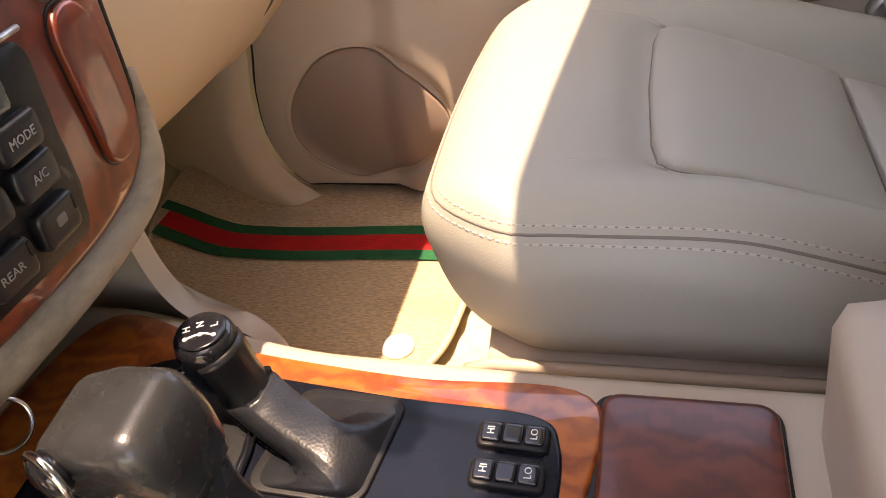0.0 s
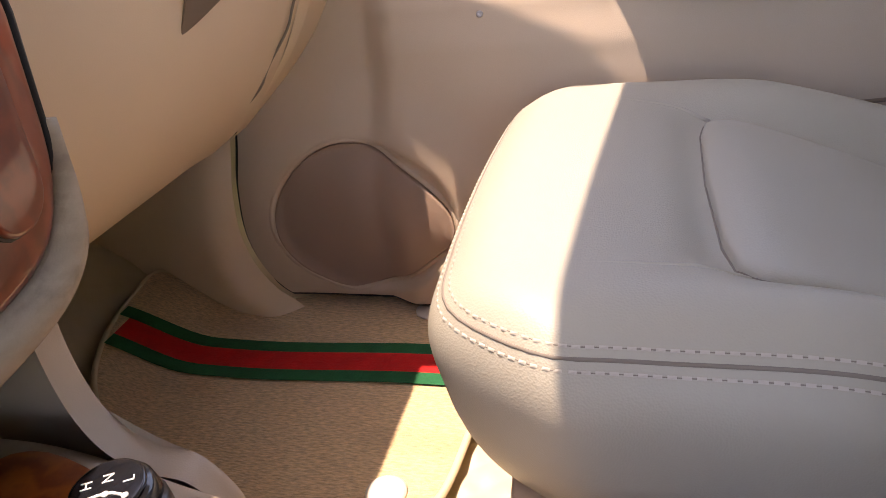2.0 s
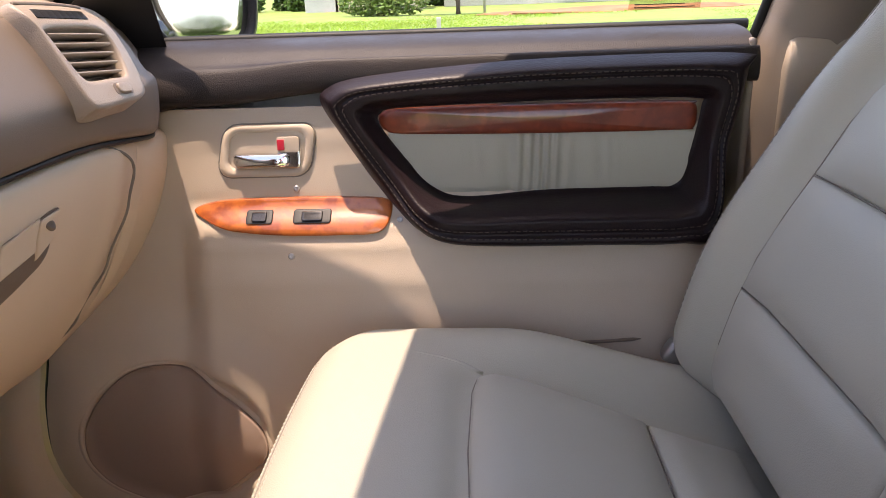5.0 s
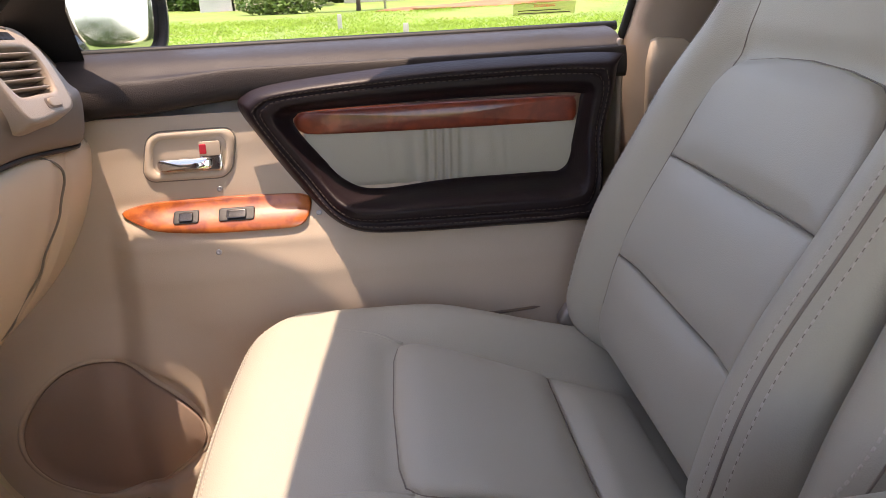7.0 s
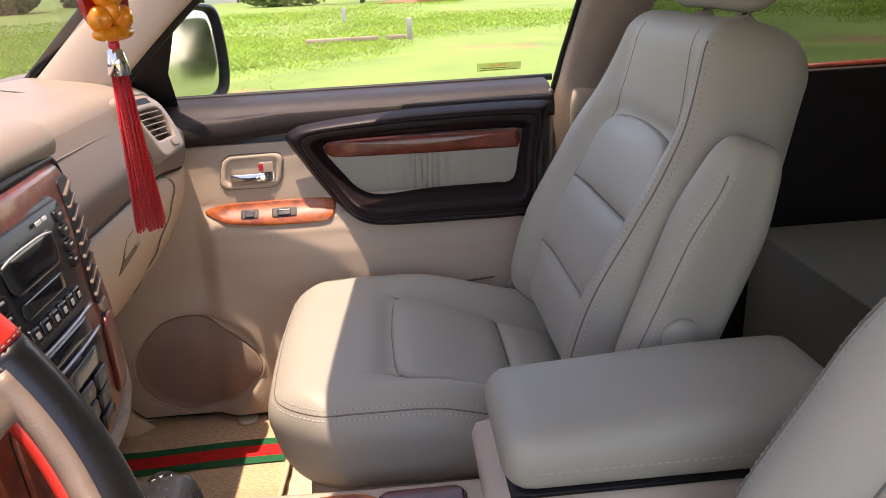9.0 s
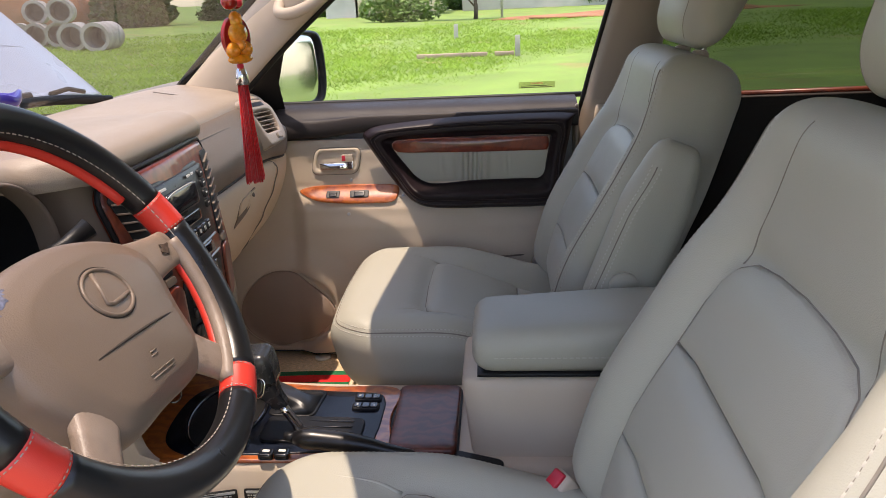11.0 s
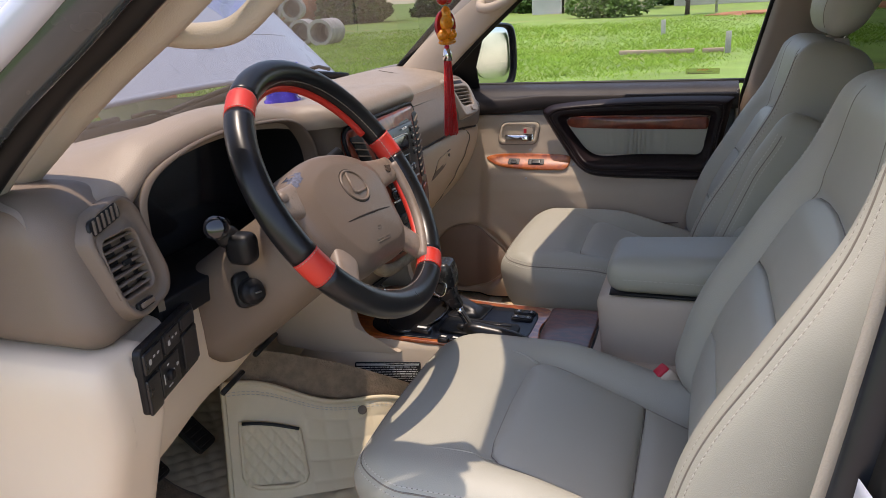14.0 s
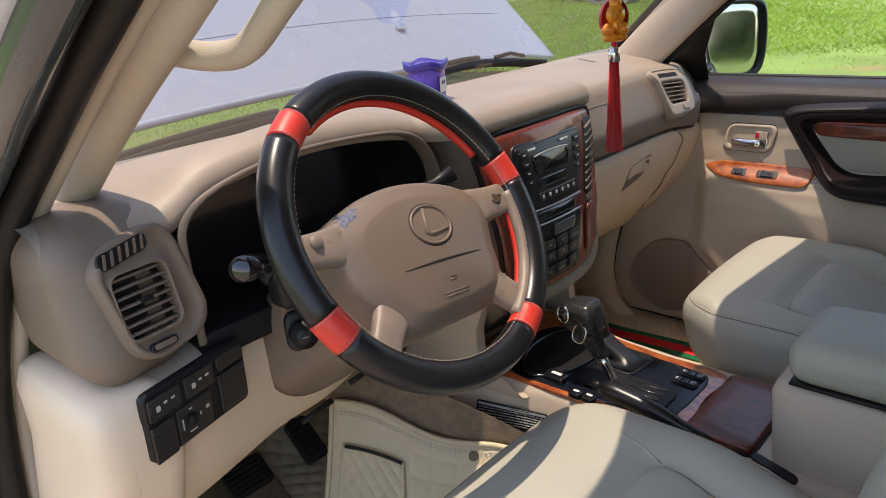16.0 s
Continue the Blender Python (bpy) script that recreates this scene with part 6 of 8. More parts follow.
    for n, (a0, b0, wide, high) in enumerate(((-0.094, 0.036, 0.012, 0.005), (-0.104, 0.028, 0.006, 0.004), (-0.083, 0.043, 0.005, 0.003), (-0.100, 0.040, 0.004, 0.003))):
        blot = [(a0 + (wide + 0.0022 * math.sin(3 * t + n)) * math.cos(t + 0.5), b0 + high * math.sin(t) * (1 + 0.3 * math.sin(5 * t + 2 * n)) + 0.35 * wide * math.cos(t)) for t in lin(0, math.tau, 26, endpoint=False)]
        part("worn_patch", slab(blot, lambda a, b, c: on_pad(a - 0.010, b + 0.005, c - 0.0006), 0.0009, 0.0003), WORN, hub, "scuffed bluish worn patch")
    # four worn spokes
    for ang, wide in ((173, 0.024), (-4, 0.026), (221, 0.024), (305, 0.025)):
        t = radians(ang)
        rows = []
        for k in lin(0, 1, 8):
            rad = 0.085 + (R - 0.090) * k
            side = wide * (1.30 - 0.45 * math.sin(k * math.pi * 0.62))
            rows.append([on_wheel(rad * math.cos(t) - side * math.copysign(abs(math.cos(q)) ** 0.6, math.cos(q)) * math.sin(t), rad * math.sin(t) + side * math.copysign(abs(math.cos(q)) ** 0.6, math.cos(q)) * math.cos(t), -0.016 + 0.010 * k + 0.010 * math.copysign(abs(math.sin(q)) ** 0.7, math.sin(q))) for q in lin(0, math.tau, 20, endpoint=False)])
        sp = part("spoke", sheet(rows, False, True, cap=True), SPOKE, w, "worn pinkish brown spoke")
        if ang == 173:
            part("control_button", moved(lathe([(0.0085, -0.004), (0.0085, 0.003), (0.006, 0.0055), (0.001, 0.006)], 18), Matrix.Translation(on_wheel(-0.1500, 0.026, 0.000)) @ WHEEL_N.to_track_quat("Z", "Y").to_matrix().to_4x4()), SPOKE, sp)
        if ang == -4:
            part("torn_patch", slab([(0.152 + (0.009 + 0.003 * math.sin(4 * q)) * math.cos(q), -0.009 + (0.006 + 0.002 * math.sin(3 * q + 1)) * math.sin(q)) for q in lin(0, math.tau, 24, endpoint=False)], lambda a, b, c: on_wheel(a, b, c + 0.0008), 0.0012, 0.0005), TORN, sp, "torn dark brown leather")
    # column shroud, stalks, ignition lock
    col = thing("steering_column", "taupe column shroud with stalks and ignition lock", "steering column")
    rows = []
    for k in lin(0, 1, 16):
        c = on_wheel(0, -0.034 - 0.016 * k, -0.045 - 0.25 * k)
        f = smoothstep(-0.06, 0.06, k)
        a, b = (0.090 + 0.022 * smoothstep(0.0, 0.25, k) + 0.006 * k) * f, (0.070 + 0.012 * k) * f
        rows.append([c + a * math.copysign(abs(math.cos(q)) ** 0.6, math.cos(q)) * W_RIGHT + b * math.copysign(abs(math.sin(q)) ** 0.6, math.sin(q)) * W_UP for q in lin(0, math.tau, 36, endpoint=False)])
    part("shroud", sheet(rows, False, True, cap=True), TAUPE, col)
    st = part("stalk", tube([(-0.15, -0.535, 0.665), (-0.115, -0.585, 0.675), (-0.095, -0.615, 0.688)], [0.009, 0.009, 0.010], 12), BLACK, col, "black light stalk")
    part("stalk_knob", tube([(-0.100, -0.608, 0.686), (-0.090, -0.628, 0.691), (-0.080, -0.645, 0.697), (-0.078, -0.648, 0.698)], [0.013, 0.0155, 0.015, 0.009], 16), BLACK_GLOSS, st, "glossy stalk end")
    part("stalk_sleeve", tube([(-0.140, -0.545, 0.650), (-0.120, -0.572, 0.660), (-0.106, -0.592, 0.668), (-0.100, -0.600, 0.671)], [0.017, 0.0165, 0.0155, 0.011], 16), BLACK, st, "black stalk sleeve")
    part("stalk_socket", soft_box(0.040, 0.034, 0.044, 0.013, 8, lambda p: Vector((p.x - 0.088, p.y - 0.586, p.z + 0.650))), BLACK, col, "black stalk socket")
    part("stalk", tube([(-0.15, -0.34, 0.68), (-0.115, -0.285, 0.70), (-0.10, -0.262, 0.712)], [0.009, 0.009, 0.012], 12), BLACK, col, "black wiper stalk")
    ign = part("ignition_lock", moved(lathe([(0.019, 0), (0.019, 0.012), (0.017, 0.017), (0.012, 0.019), (0.012, 0.024), (0.005, 0.025)], 24), Matrix.Translation((-0.106, -0.560, 0.576)) @ Vector((0.85, -0.45, 0.2)).to_track_quat("Z", "Y").to_matrix().to_4x4()), BLACK, col, "black ignition lock")
    lock = frame_of((-0.112, -0.557, 0.574), (0.45, 0.85, 0), (-0.2, 0.1, 1))
    part("lock_bezel", slab(round_rect(0.042, 0.052, 0.013), lambda a, b, c: lock(a, b + 0.004, c), 0.010, 0.005), BLACK, ign, "black lock surround")
    part("key_slot", moved(box(0.010, 0.002, 0.004, 0.001, 1), Matrix.Translation((-0.083, -0.572, 0.5812)) @ Vector((0.85, -0.45, 0.2)).to_track_quat("Z", "Y").to_matrix().to_4x4()), STEEL, ign)


build_wheel()

# ---- centre console ----
def console_half(x):
    """Half width of the console at its top edge; it flares towards the dash."""
    return 0.128 + 0.03 * smoothstep(0.0, -0.22, x)


def console_z(x):
    return 0.290 + 0.012 * smoothstep(0.2, -0.2, x)


def build_console():
    c = thing("centre_console", "beige centre console with wood trim and black gear panel", "console")
    rows = []
    for x in lin(-0.34, 0.66, 60):
        h, z = console_half(x), console_z(x)
        drop = 0.10 * smoothstep(-0.24, -0.36, x)
        f = 0.028 + 0.03 * smoothstep(0, -0.2, x)
        prof = [(-h - f - 0.012, 0.015), (-h - f, 0.17), (-h - f * 0.5, 0.23), (-h - 0.006, z - 0.014), (-h, z - 0.002), (-h + 0.008, z + 0.002), (-h + 0.02, z), (0, z), (h - 0.034, z), (h - 0.022, z + 0.002), (h - 0.014, z - 0.002), (h - 0.009, z - 0.014), (h - 0.004, 0.23), (h - 0.002, 0.17), (h + 0.002, 0.015)]
        rows.append([(x, y, zz - drop * (zz > 0.1)) for y, zz in prof])
    part("body", sheet(rows), BEIGE_GREY, c, "greyed beige plastic body")
    def on_top(u, v, w):
        return Vector((u, v, console_z(u) + w))
    # raised wings that carry the console up to the dash
    for side in (-1, 1):
        wing = smooth_loop([(x, z, 0) for x, z in ((-0.085, 0.288), (-0.120, 0.296), (-0.148, 0.312), (-0.162, 0.345), (-0.163, 0.395), (-0.150, 0.450), (-0.20, 0.47), (-0.30, 0.44), (-0.345, 0.30), (-0.30, 0.20 if side > 0 else 0.278), (-0.12, 0.20 if side > 0 else 0.276), (-0.07, 0.24 if side > 0 else 0.280))], 6)
        part("console_wing", slab([(p.x, p.y) for p in wing][::-side], lambda u, v, w: Vector((u, side * (0.131 + w + 0.10 * max(0.0, 0.30 - v) + 0.02 * smoothstep(-0.1, -0.25, u)), v)), 0.022, 0.009, 0.001, 6), BEIGE_GREY, c, "greyed beige side wing")
    # wood frame, black plate
    frame_out = smooth_loop([(x, y, 0) for x, y in ((0.187, -0.105), (0.188, 0.0), (0.187, 0.092), (0.06, 0.094), (-0.08, 0.104), (-0.205, 0.127), (-0.232, 0.0), (-0.215, -0.138), (-0.09, -0.134), (0.06, -0.124))], 8)
    part("wood_frame", slab([(p.x, p.y) for p in frame_out], on_top, 0.006, 0.004, 0, 4), WOOD_SUNLIT, c, "lacquered wood frame in a sunlit orange tone")
    black = smooth_loop([(x, y, 0) for x, y in ((0.158, -0.090), (0.172, -0.05), (0.174, 0.0), (0.172, 0.046), (0.152, 0.070), (0.06, 0.073), (-0.06, 0.080), (-0.12, 0.086), (-0.16, 0.05), (-0.168, -0.02), (-0.155, -0.09), (-0.11, -0.124), (-0.05, -0.122), (0.06, -0.110))], 6)
    plate = part("gear_panel", slab([(p.x, p.y) for p in black], on_top, 0.0085, 0.003, 0, 4), PANEL_BLACK, c, "gloss black gear panel")
    # two rocker pairs for the seat heaters
    for y, x in ((0.049, 0.1425), (0.021, 0.1425)):
        sw = part("heater_switch", slab(round_rect(0.046, 0.020, 0.005), lambda a, b, w: on_top(a + x, b + y, w + 0.008), 0.005, 0.003), BLACK, plate, "black seat heater switch")
        for k in (-1, 0, 1):
            key = part("key", slab(round_rect(0.0125, 0.014, 0.002), lambda a, b, w: on_top(a + x + 0.0135 * k, b + y, w + 0.0125), 0.003, 0.0012), BLACK_GLOSS, sw)
        for k, word in ((-1, "HI"), (1, "LO")):
            lettering(word, 0.0065, LABEL_WHITE, key, Matrix.Translation(on_top(x + 0.0135 * k, y, 0.0157)) @ pose(0, 0, 0, 0, 0, 90))
    # gear gate and the boot of the transfer lever
    part("gear_gate", slab(round_rect(0.16, 0.072, 0.014), lambda a, b, w: on_top(a + 0.070, b - 0.052, w + 0.008), 0.005, 0.003), BLACK, plate, "black gear gate")
    for k in range(3):
        part("gate_rib", box(0.075, 0.003, 0.002, 0.0008, 1, on_top(0.095, -0.062 + 0.016 * k, 0.0135)), BLACK_GLOSS, plate)
    # the round storage well ahead of the gears
    well = [(-0.082 + 0.058 * math.cos(t) * (1 + 0.12 * math.sin(t)), -0.018 + 0.096 * math.sin(t)) for t in lin(0, math.tau, 40, endpoint=False)]
    part("storage_well", slab(well, lambda a, b, w: on_top(a, b, w + 0.0085), 0.0012, 0.0005), BLACK, plate, "dark round storage well")
    part("well_rim", tube([on_top(a, b, 0.0105) for a, b in well], 0.0036, 8, True), BLACK_GLOSS, plate)
    for a, b, w_, h_ in ((-0.040, -0.098, 0.040, 0.024), (0.016, -0.124, 0.022, 0.018), (0.040, -0.122, 0.022, 0.018)):
        k = part("mode_button", slab(round_rect(w_, h_, 0.004), lambda i, j, w: on_top(a + i, b + j, w + 0.009), 0.009, 0.003), BLACK_GLOSS, plate)
        part("mark", slab(round_rect(w_ * 0.5, h_ * 0.3, 0.001), lambda i, j, w: on_top(a + i, b + j + 0.002, w + 0.0175), 0.001, 0.0004), LABEL_WHITE, k)
    rim = [(a + 0.10 * b, b) for a, b in round_rect(0.074, 0.080, 0.012)]
    part("boot_rim", slab([(a * 1.05, b * 1.05) for a, b in rim], lambda a, b, w: on_top(a + 0.026, b + 0.029, w + 0.008), 0.003, 0.0015), BLACK, plate)
    tip, collar = Vector((-0.050, 0.049, 0.377)), Vector((-0.036, 0.049, 0.329))
    axis = (tip - collar).normalized()
    e1 = (Vector((1, 0, 0)) - axis * axis.x).normalized()
    e2 = axis.cross(e1)
    # the boot: low in its far corner, drawn up along a rib to the lever's collar
    rows = []
    for k in lin(0, 1, 26):
        row = []
        for a, b in rim:
            t = math.atan2(b / 0.040, a / 0.037)
            low = on_top(a * 0.96 + 0.026, b * 0.96 + 0.029, 0.010)
            foot = Vector((0.040, 0.008, 0.318)) + (e1 * math.cos(t) * 0.014 + e2 * math.sin(t) * 0.020)
            high = collar + (e1 * math.cos(t) + e2 * math.sin(t)) * 0.0195
            f = smoothstep(0.0, 0.45, k)
            up = foot.lerp(high, smoothstep(0.18, 1.0, k))
            p = low.lerp(up, f)
            fold = 0.0011 * math.sin(5 * t + 9 * k) * math.sin(k * math.pi) + 0.0010 * math.sin(k * 40) * smoothstep(0.72, 0.95, k)
            row.append(p + Vector((math.cos(t), math.sin(t), 0.6)) * fold)
        rows.append(row)
    boot = part("lever_boot", sheet(rows, False, True), GREY_LEATHER, c, "creased grey leather boot")
    near = min(range(len(rim)), key=lambda i: (rim[i][0] + 0.010) ** 2 + (rim[i][1] + 0.040) ** 2)
    for off in (-1, 1):
        path = []
        for row in rows[9:24]:
            p, n_ = row[near], (row[near] - sum(row, Vector()) / len(row)).normalized()
            path.append((p + (row[(near + off) % len(rim)] - p) * 0.35 + n_ * 0.0008, n_))
        part("stitching", stitches(path, 0.0035, 0.002, 0.0006), BLACK, boot)
    # transfer lever with its printed knob
    lever = part("transfer_lever", tube([collar.lerp(tip, t) for t in lin(-0.15, 0.75, 10)], [0.0188, 0.0180, 0.0172, 0.0170, 0.0172, 0.0178, 0.0185, 0.0192, 0.0198, 0.020], 22), BLACK_LEATHER, c, "black leather transfer lever")
    up = Vector((0.02, -0.06, 1)).normalized()
    q = up.to_track_quat("Z", "Y").to_matrix().to_4x4()
    kn = part("lever_knob", moved(lathe([(0.0165, -0.006), (0.0195, 0.004), (0.0208, 0.016), (0.0206, 0.026), (0.0192, 0.033), (0.0176, 0.0352), (0.001, 0.0362)], 32), Matrix.Translation(tip - up * 0.0345) @ q), BLACK_GLOSS, lever, "glossy black knob with a shift pattern")
    zx = Vector((0.86, 0.45, 0))
    zx = (zx - up * zx.dot(up)).normalized()
    zy = up.cross(zx)
    o = tip + up * 0.0037
    knob_m = Matrix(((zx.x, zy.x, up.x, o.x), (zx.y, zy.y, up.y, o.y), (zx.z, zy.z, up.z, o.z), (0, 0, 0, 1)))
    part("knob_face", moved(lathe([(0.0163, -0.001), (0.0163, 0.0004), (0.0150, 0.0008), (0.001, 0.0010)], 32), Matrix.Translation(tip + up * 0.0024) @ q), BLACK_GLOSS, kn, "gloss black printed disc")
    for word, dx, dy in (("H", -0.0085, 0.0030), ("N", 0.0005, 0.0045), ("L", 0.0095, 0.0010)):
        lettering(word, 0.0070, LABEL_WHITE, kn, knob_m @ Matrix.Translation((dx, dy, 0)) @ pose(0, 0, 0, 0, 0, 90))
    part("shift_line", moved(tube([(-0.0095, -0.0055, 0), (-0.003, -0.0043, 0), (0.003, -0.0047, 0), (0.0085, -0.0080, 0)], 0.0008, 6), knob_m), LABEL_WHITE, kn)
    for dx, dy in ((-0.0095, -0.0055), (0.0, -0.0045), (0.0085, -0.0080)):
        part("shift_dot", moved(lathe([(0.0016, -0.0003), (0.0016, 0.0004), (0.0004, 0.0005)], 10), knob_m @ Matrix.Translation((dx, dy, 0))), LABEL_WHITE, kn)
    # gear selector: polished stem and black grip
    g0, g1 = Vector((0.052, -0.050, 0.300)), Vector((0.026, -0.056, 0.352))
    sel = part("gear_stem", tube([g0 + (g1 - g0) * t for t in lin(0, 1, 5)], [0.009, 0.008, 0.0075, 0.0075, 0.008], 14), CHROME, c, "polished gear stem")
    lean = (Vector((-0.012, -0.067, 0.450)) - g1).normalized()
    right_ = (Vector((1, 0, 0)) - lean * lean.x).normalized()
    side_ = lean.cross(right_)
    def grip_bend(p):
        f = 1 - 0.60 * smoothstep(0.034, -0.045, p.z)
        return g1 + lean * (p.z + 0.053 - 0.30 * max(0.0, p.x) * (p.z > 0)) + right_ * (p.x * f - 0.006 * math.sin((p.z + 0.052) * 30)) + side_ * p.y * f
    grip = part("gear_grip", soft_box(0.066, 0.052, 0.112, 0.0125, 18, grip_bend), GRIP, sel, "black moulded gear grip")
    face = Vector((-0.35, -1, 0.10))
    part("grip_button", moved(lathe([(0.012, 0), (0.012, 0.006), (0.008, 0.009), (0.001, 0.0095)], 18), Matrix.Translation((-0.024, -0.090, 0.434)) @ face.to_track_quat("Z", "Y").to_matrix().to_4x4()), BLACK_GLOSS, grip, "shift button in a chrome ring")
    part("button_ring", ring((-0.025, -0.095, 0.434), tuple(face), 0.0140, 0.0020, 28, 8), CHROME, grip)
    part("overdrive_button", slab(round_rect(0.020, 0.026, 0.008), frame_of((0.003, -0.087, 0.402), (1, -0.1, -0.2), (-0.25, 0.25, 1)), 0.004, 0.002), BLACK_GLOSS, grip)
    part("button_ring", tube([frame_of((0.003, -0.0900, 0.402), (1, -0.1, -0.2), (-0.25, 0.25, 1))(a, b, 0) for a, b in round_rect(0.024, 0.031, 0.010)], 0.0015, 6, True), CHROME, grip)
    # wood lid of the tray
    part("tray_gap", slab(round_rect(0.114, 0.206, 0.014), lambda a, b, w: on_top(a + 0.2460, b - 0.006, w), 0.003, 0.001), BLACK, c)
    part("tray_lid", slab(round_rect(0.106, 0.198, 0.012), lambda a, b, w: on_top(a + 0.2470, b - 0.006, w), 0.013, 0.007, 0.002, 6), WOOD_DARK, c, "dark red lacquered wood lid")
    # handbrake lying along the seat
    hb0, hb1 = Vector((0.060, -0.120, 0.335)), Vector((0.235, -0.118, 0.300))
    hb = part("handbrake", tube([hb0.lerp(hb1, t) + Vector((0, 0, 0.006 * math.sin(t * math.pi))) for t in lin(0, 1, 12)], [0.009, 0.0155, 0.016, 0.0155, 0.0155, 0.0155, 0.015, 0.014, 0.012, 0.011, 0.011, 0.011], 16), BLACK_LEATHER, c, "black leather handbrake lever")
    part("brake_button", tube([hb0 + Vector((-0.014, 0, 0.003)), hb0 + Vector((-0.004, 0, 0.001)), hb0], [0.006, 0.0075, 0.0075], 12), BLACK, hb)
    part("belt_slot", slab(round_rect(0.072, 0.018, 0.008), lambda a, b, w: on_top(a + 0.335, b - 0.112 - 0.35 * a, w + 0.001), 0.003, 0.001), BLACK, c, "black belt slot")
    # storage box with a padded lid
    part("storage_box", soft_box(0.36, 0.168, 0.20, 0.020, 10, lambda p: Vector((p.x + 0.500 - 0.12 * p.z * (p.x < 0), p.y * (1 + 1.9 * max(0.0, 0.08 - p.z)) - 0.002, p.z + 0.311))), BEIGE_GREY, c, "greyed beige storage box")
    lid = part("lid", soft_box(0.37, 0.172, 0.066, 0.030, 20, lambda p: Vector((p.x + 0.512, p.y - 0.002, p.z + 0.447 + smoothstep(-0.03, 0.03, p.z) * (0.012 * smoothstep(-0.19, 0.10, p.x) + 0.005 * (1 - (p.y / 0.086) ** 2))))), LEATHER, c, "padded grey leather lid")
    part("lid_gap", soft_box(0.348, 0.156, 0.006, 0.002, 6, lambda p: Vector((p.x + 0.508, p.y - 0.002, p.z + 0.414))), BLACK, c)
    path = [(Vector((x, -0.0882, 0.447)), Vector((0, -1, 0))) for x in lin(0.36, 0.66, 20)]
    part("stitching", stitches(path, 0.006, 0.003, 0.0009), THREAD, lid)
    # warning labels on the driver's side of the console
    for x0, x1 in ((-0.160, -0.028), (-0.018, 0.060)):
        build_label(x0, x1)
    return c


def side_point(x, z, w):
    h = console_half(x)
    f = 0.028 + 0.03 * smoothstep(0, -0.2, x)
    k = (z - 0.23) / (console_z(x) - 0.014 - 0.23)
    return Vector((x, -(h + f * 0.5 + (0.006 - f * 0.5) * max(0, min(1, k))) - w - 0.006, z))


def build_label(x0, x1):
    lab = thing("warning_label", "black and white printed warning label stuck on the console", "label", "warning labels")
    def pl(a, b, w):
        return side_point(a, b, w)
    mid, w = (x0 + x1) / 2, x1 - x0
    part("backing", slab([(mid - a, 0.239 + b) for a, b in round_rect(w, 0.046, 0.003, 3)], pl, 0.001, 0.0004), BLACK, lab)
    bm = []
    rnd = random.Random(7)
    bm.append(slab([(mid - a, 0.257 + b) for a, b in round_rect(w - 0.006, 0.004, 0.001, 2)], lambda a, b, c: pl(a, b, c + 0.001), 0.0005, 0.0002))
    for r in range(7):
        x = x0 + 0.005
        while x < x1 - 0.008:
            k = 0.002 + 0.012 * rnd.random() ** 2
            bm.append(slab([(x + k / 2 - a, 0.2515 - 0.0047 * r + b) for a, b in round_rect(k, 0.0019, 0.0004, 2)], lambda a, b, c: pl(a, b, c + 0.001), 0.0005, 0.0002))
            x += k + 0.0015
    tagged(part("print", join(*bm), LABEL_GREY, lab), kind="stuff")


build_console()

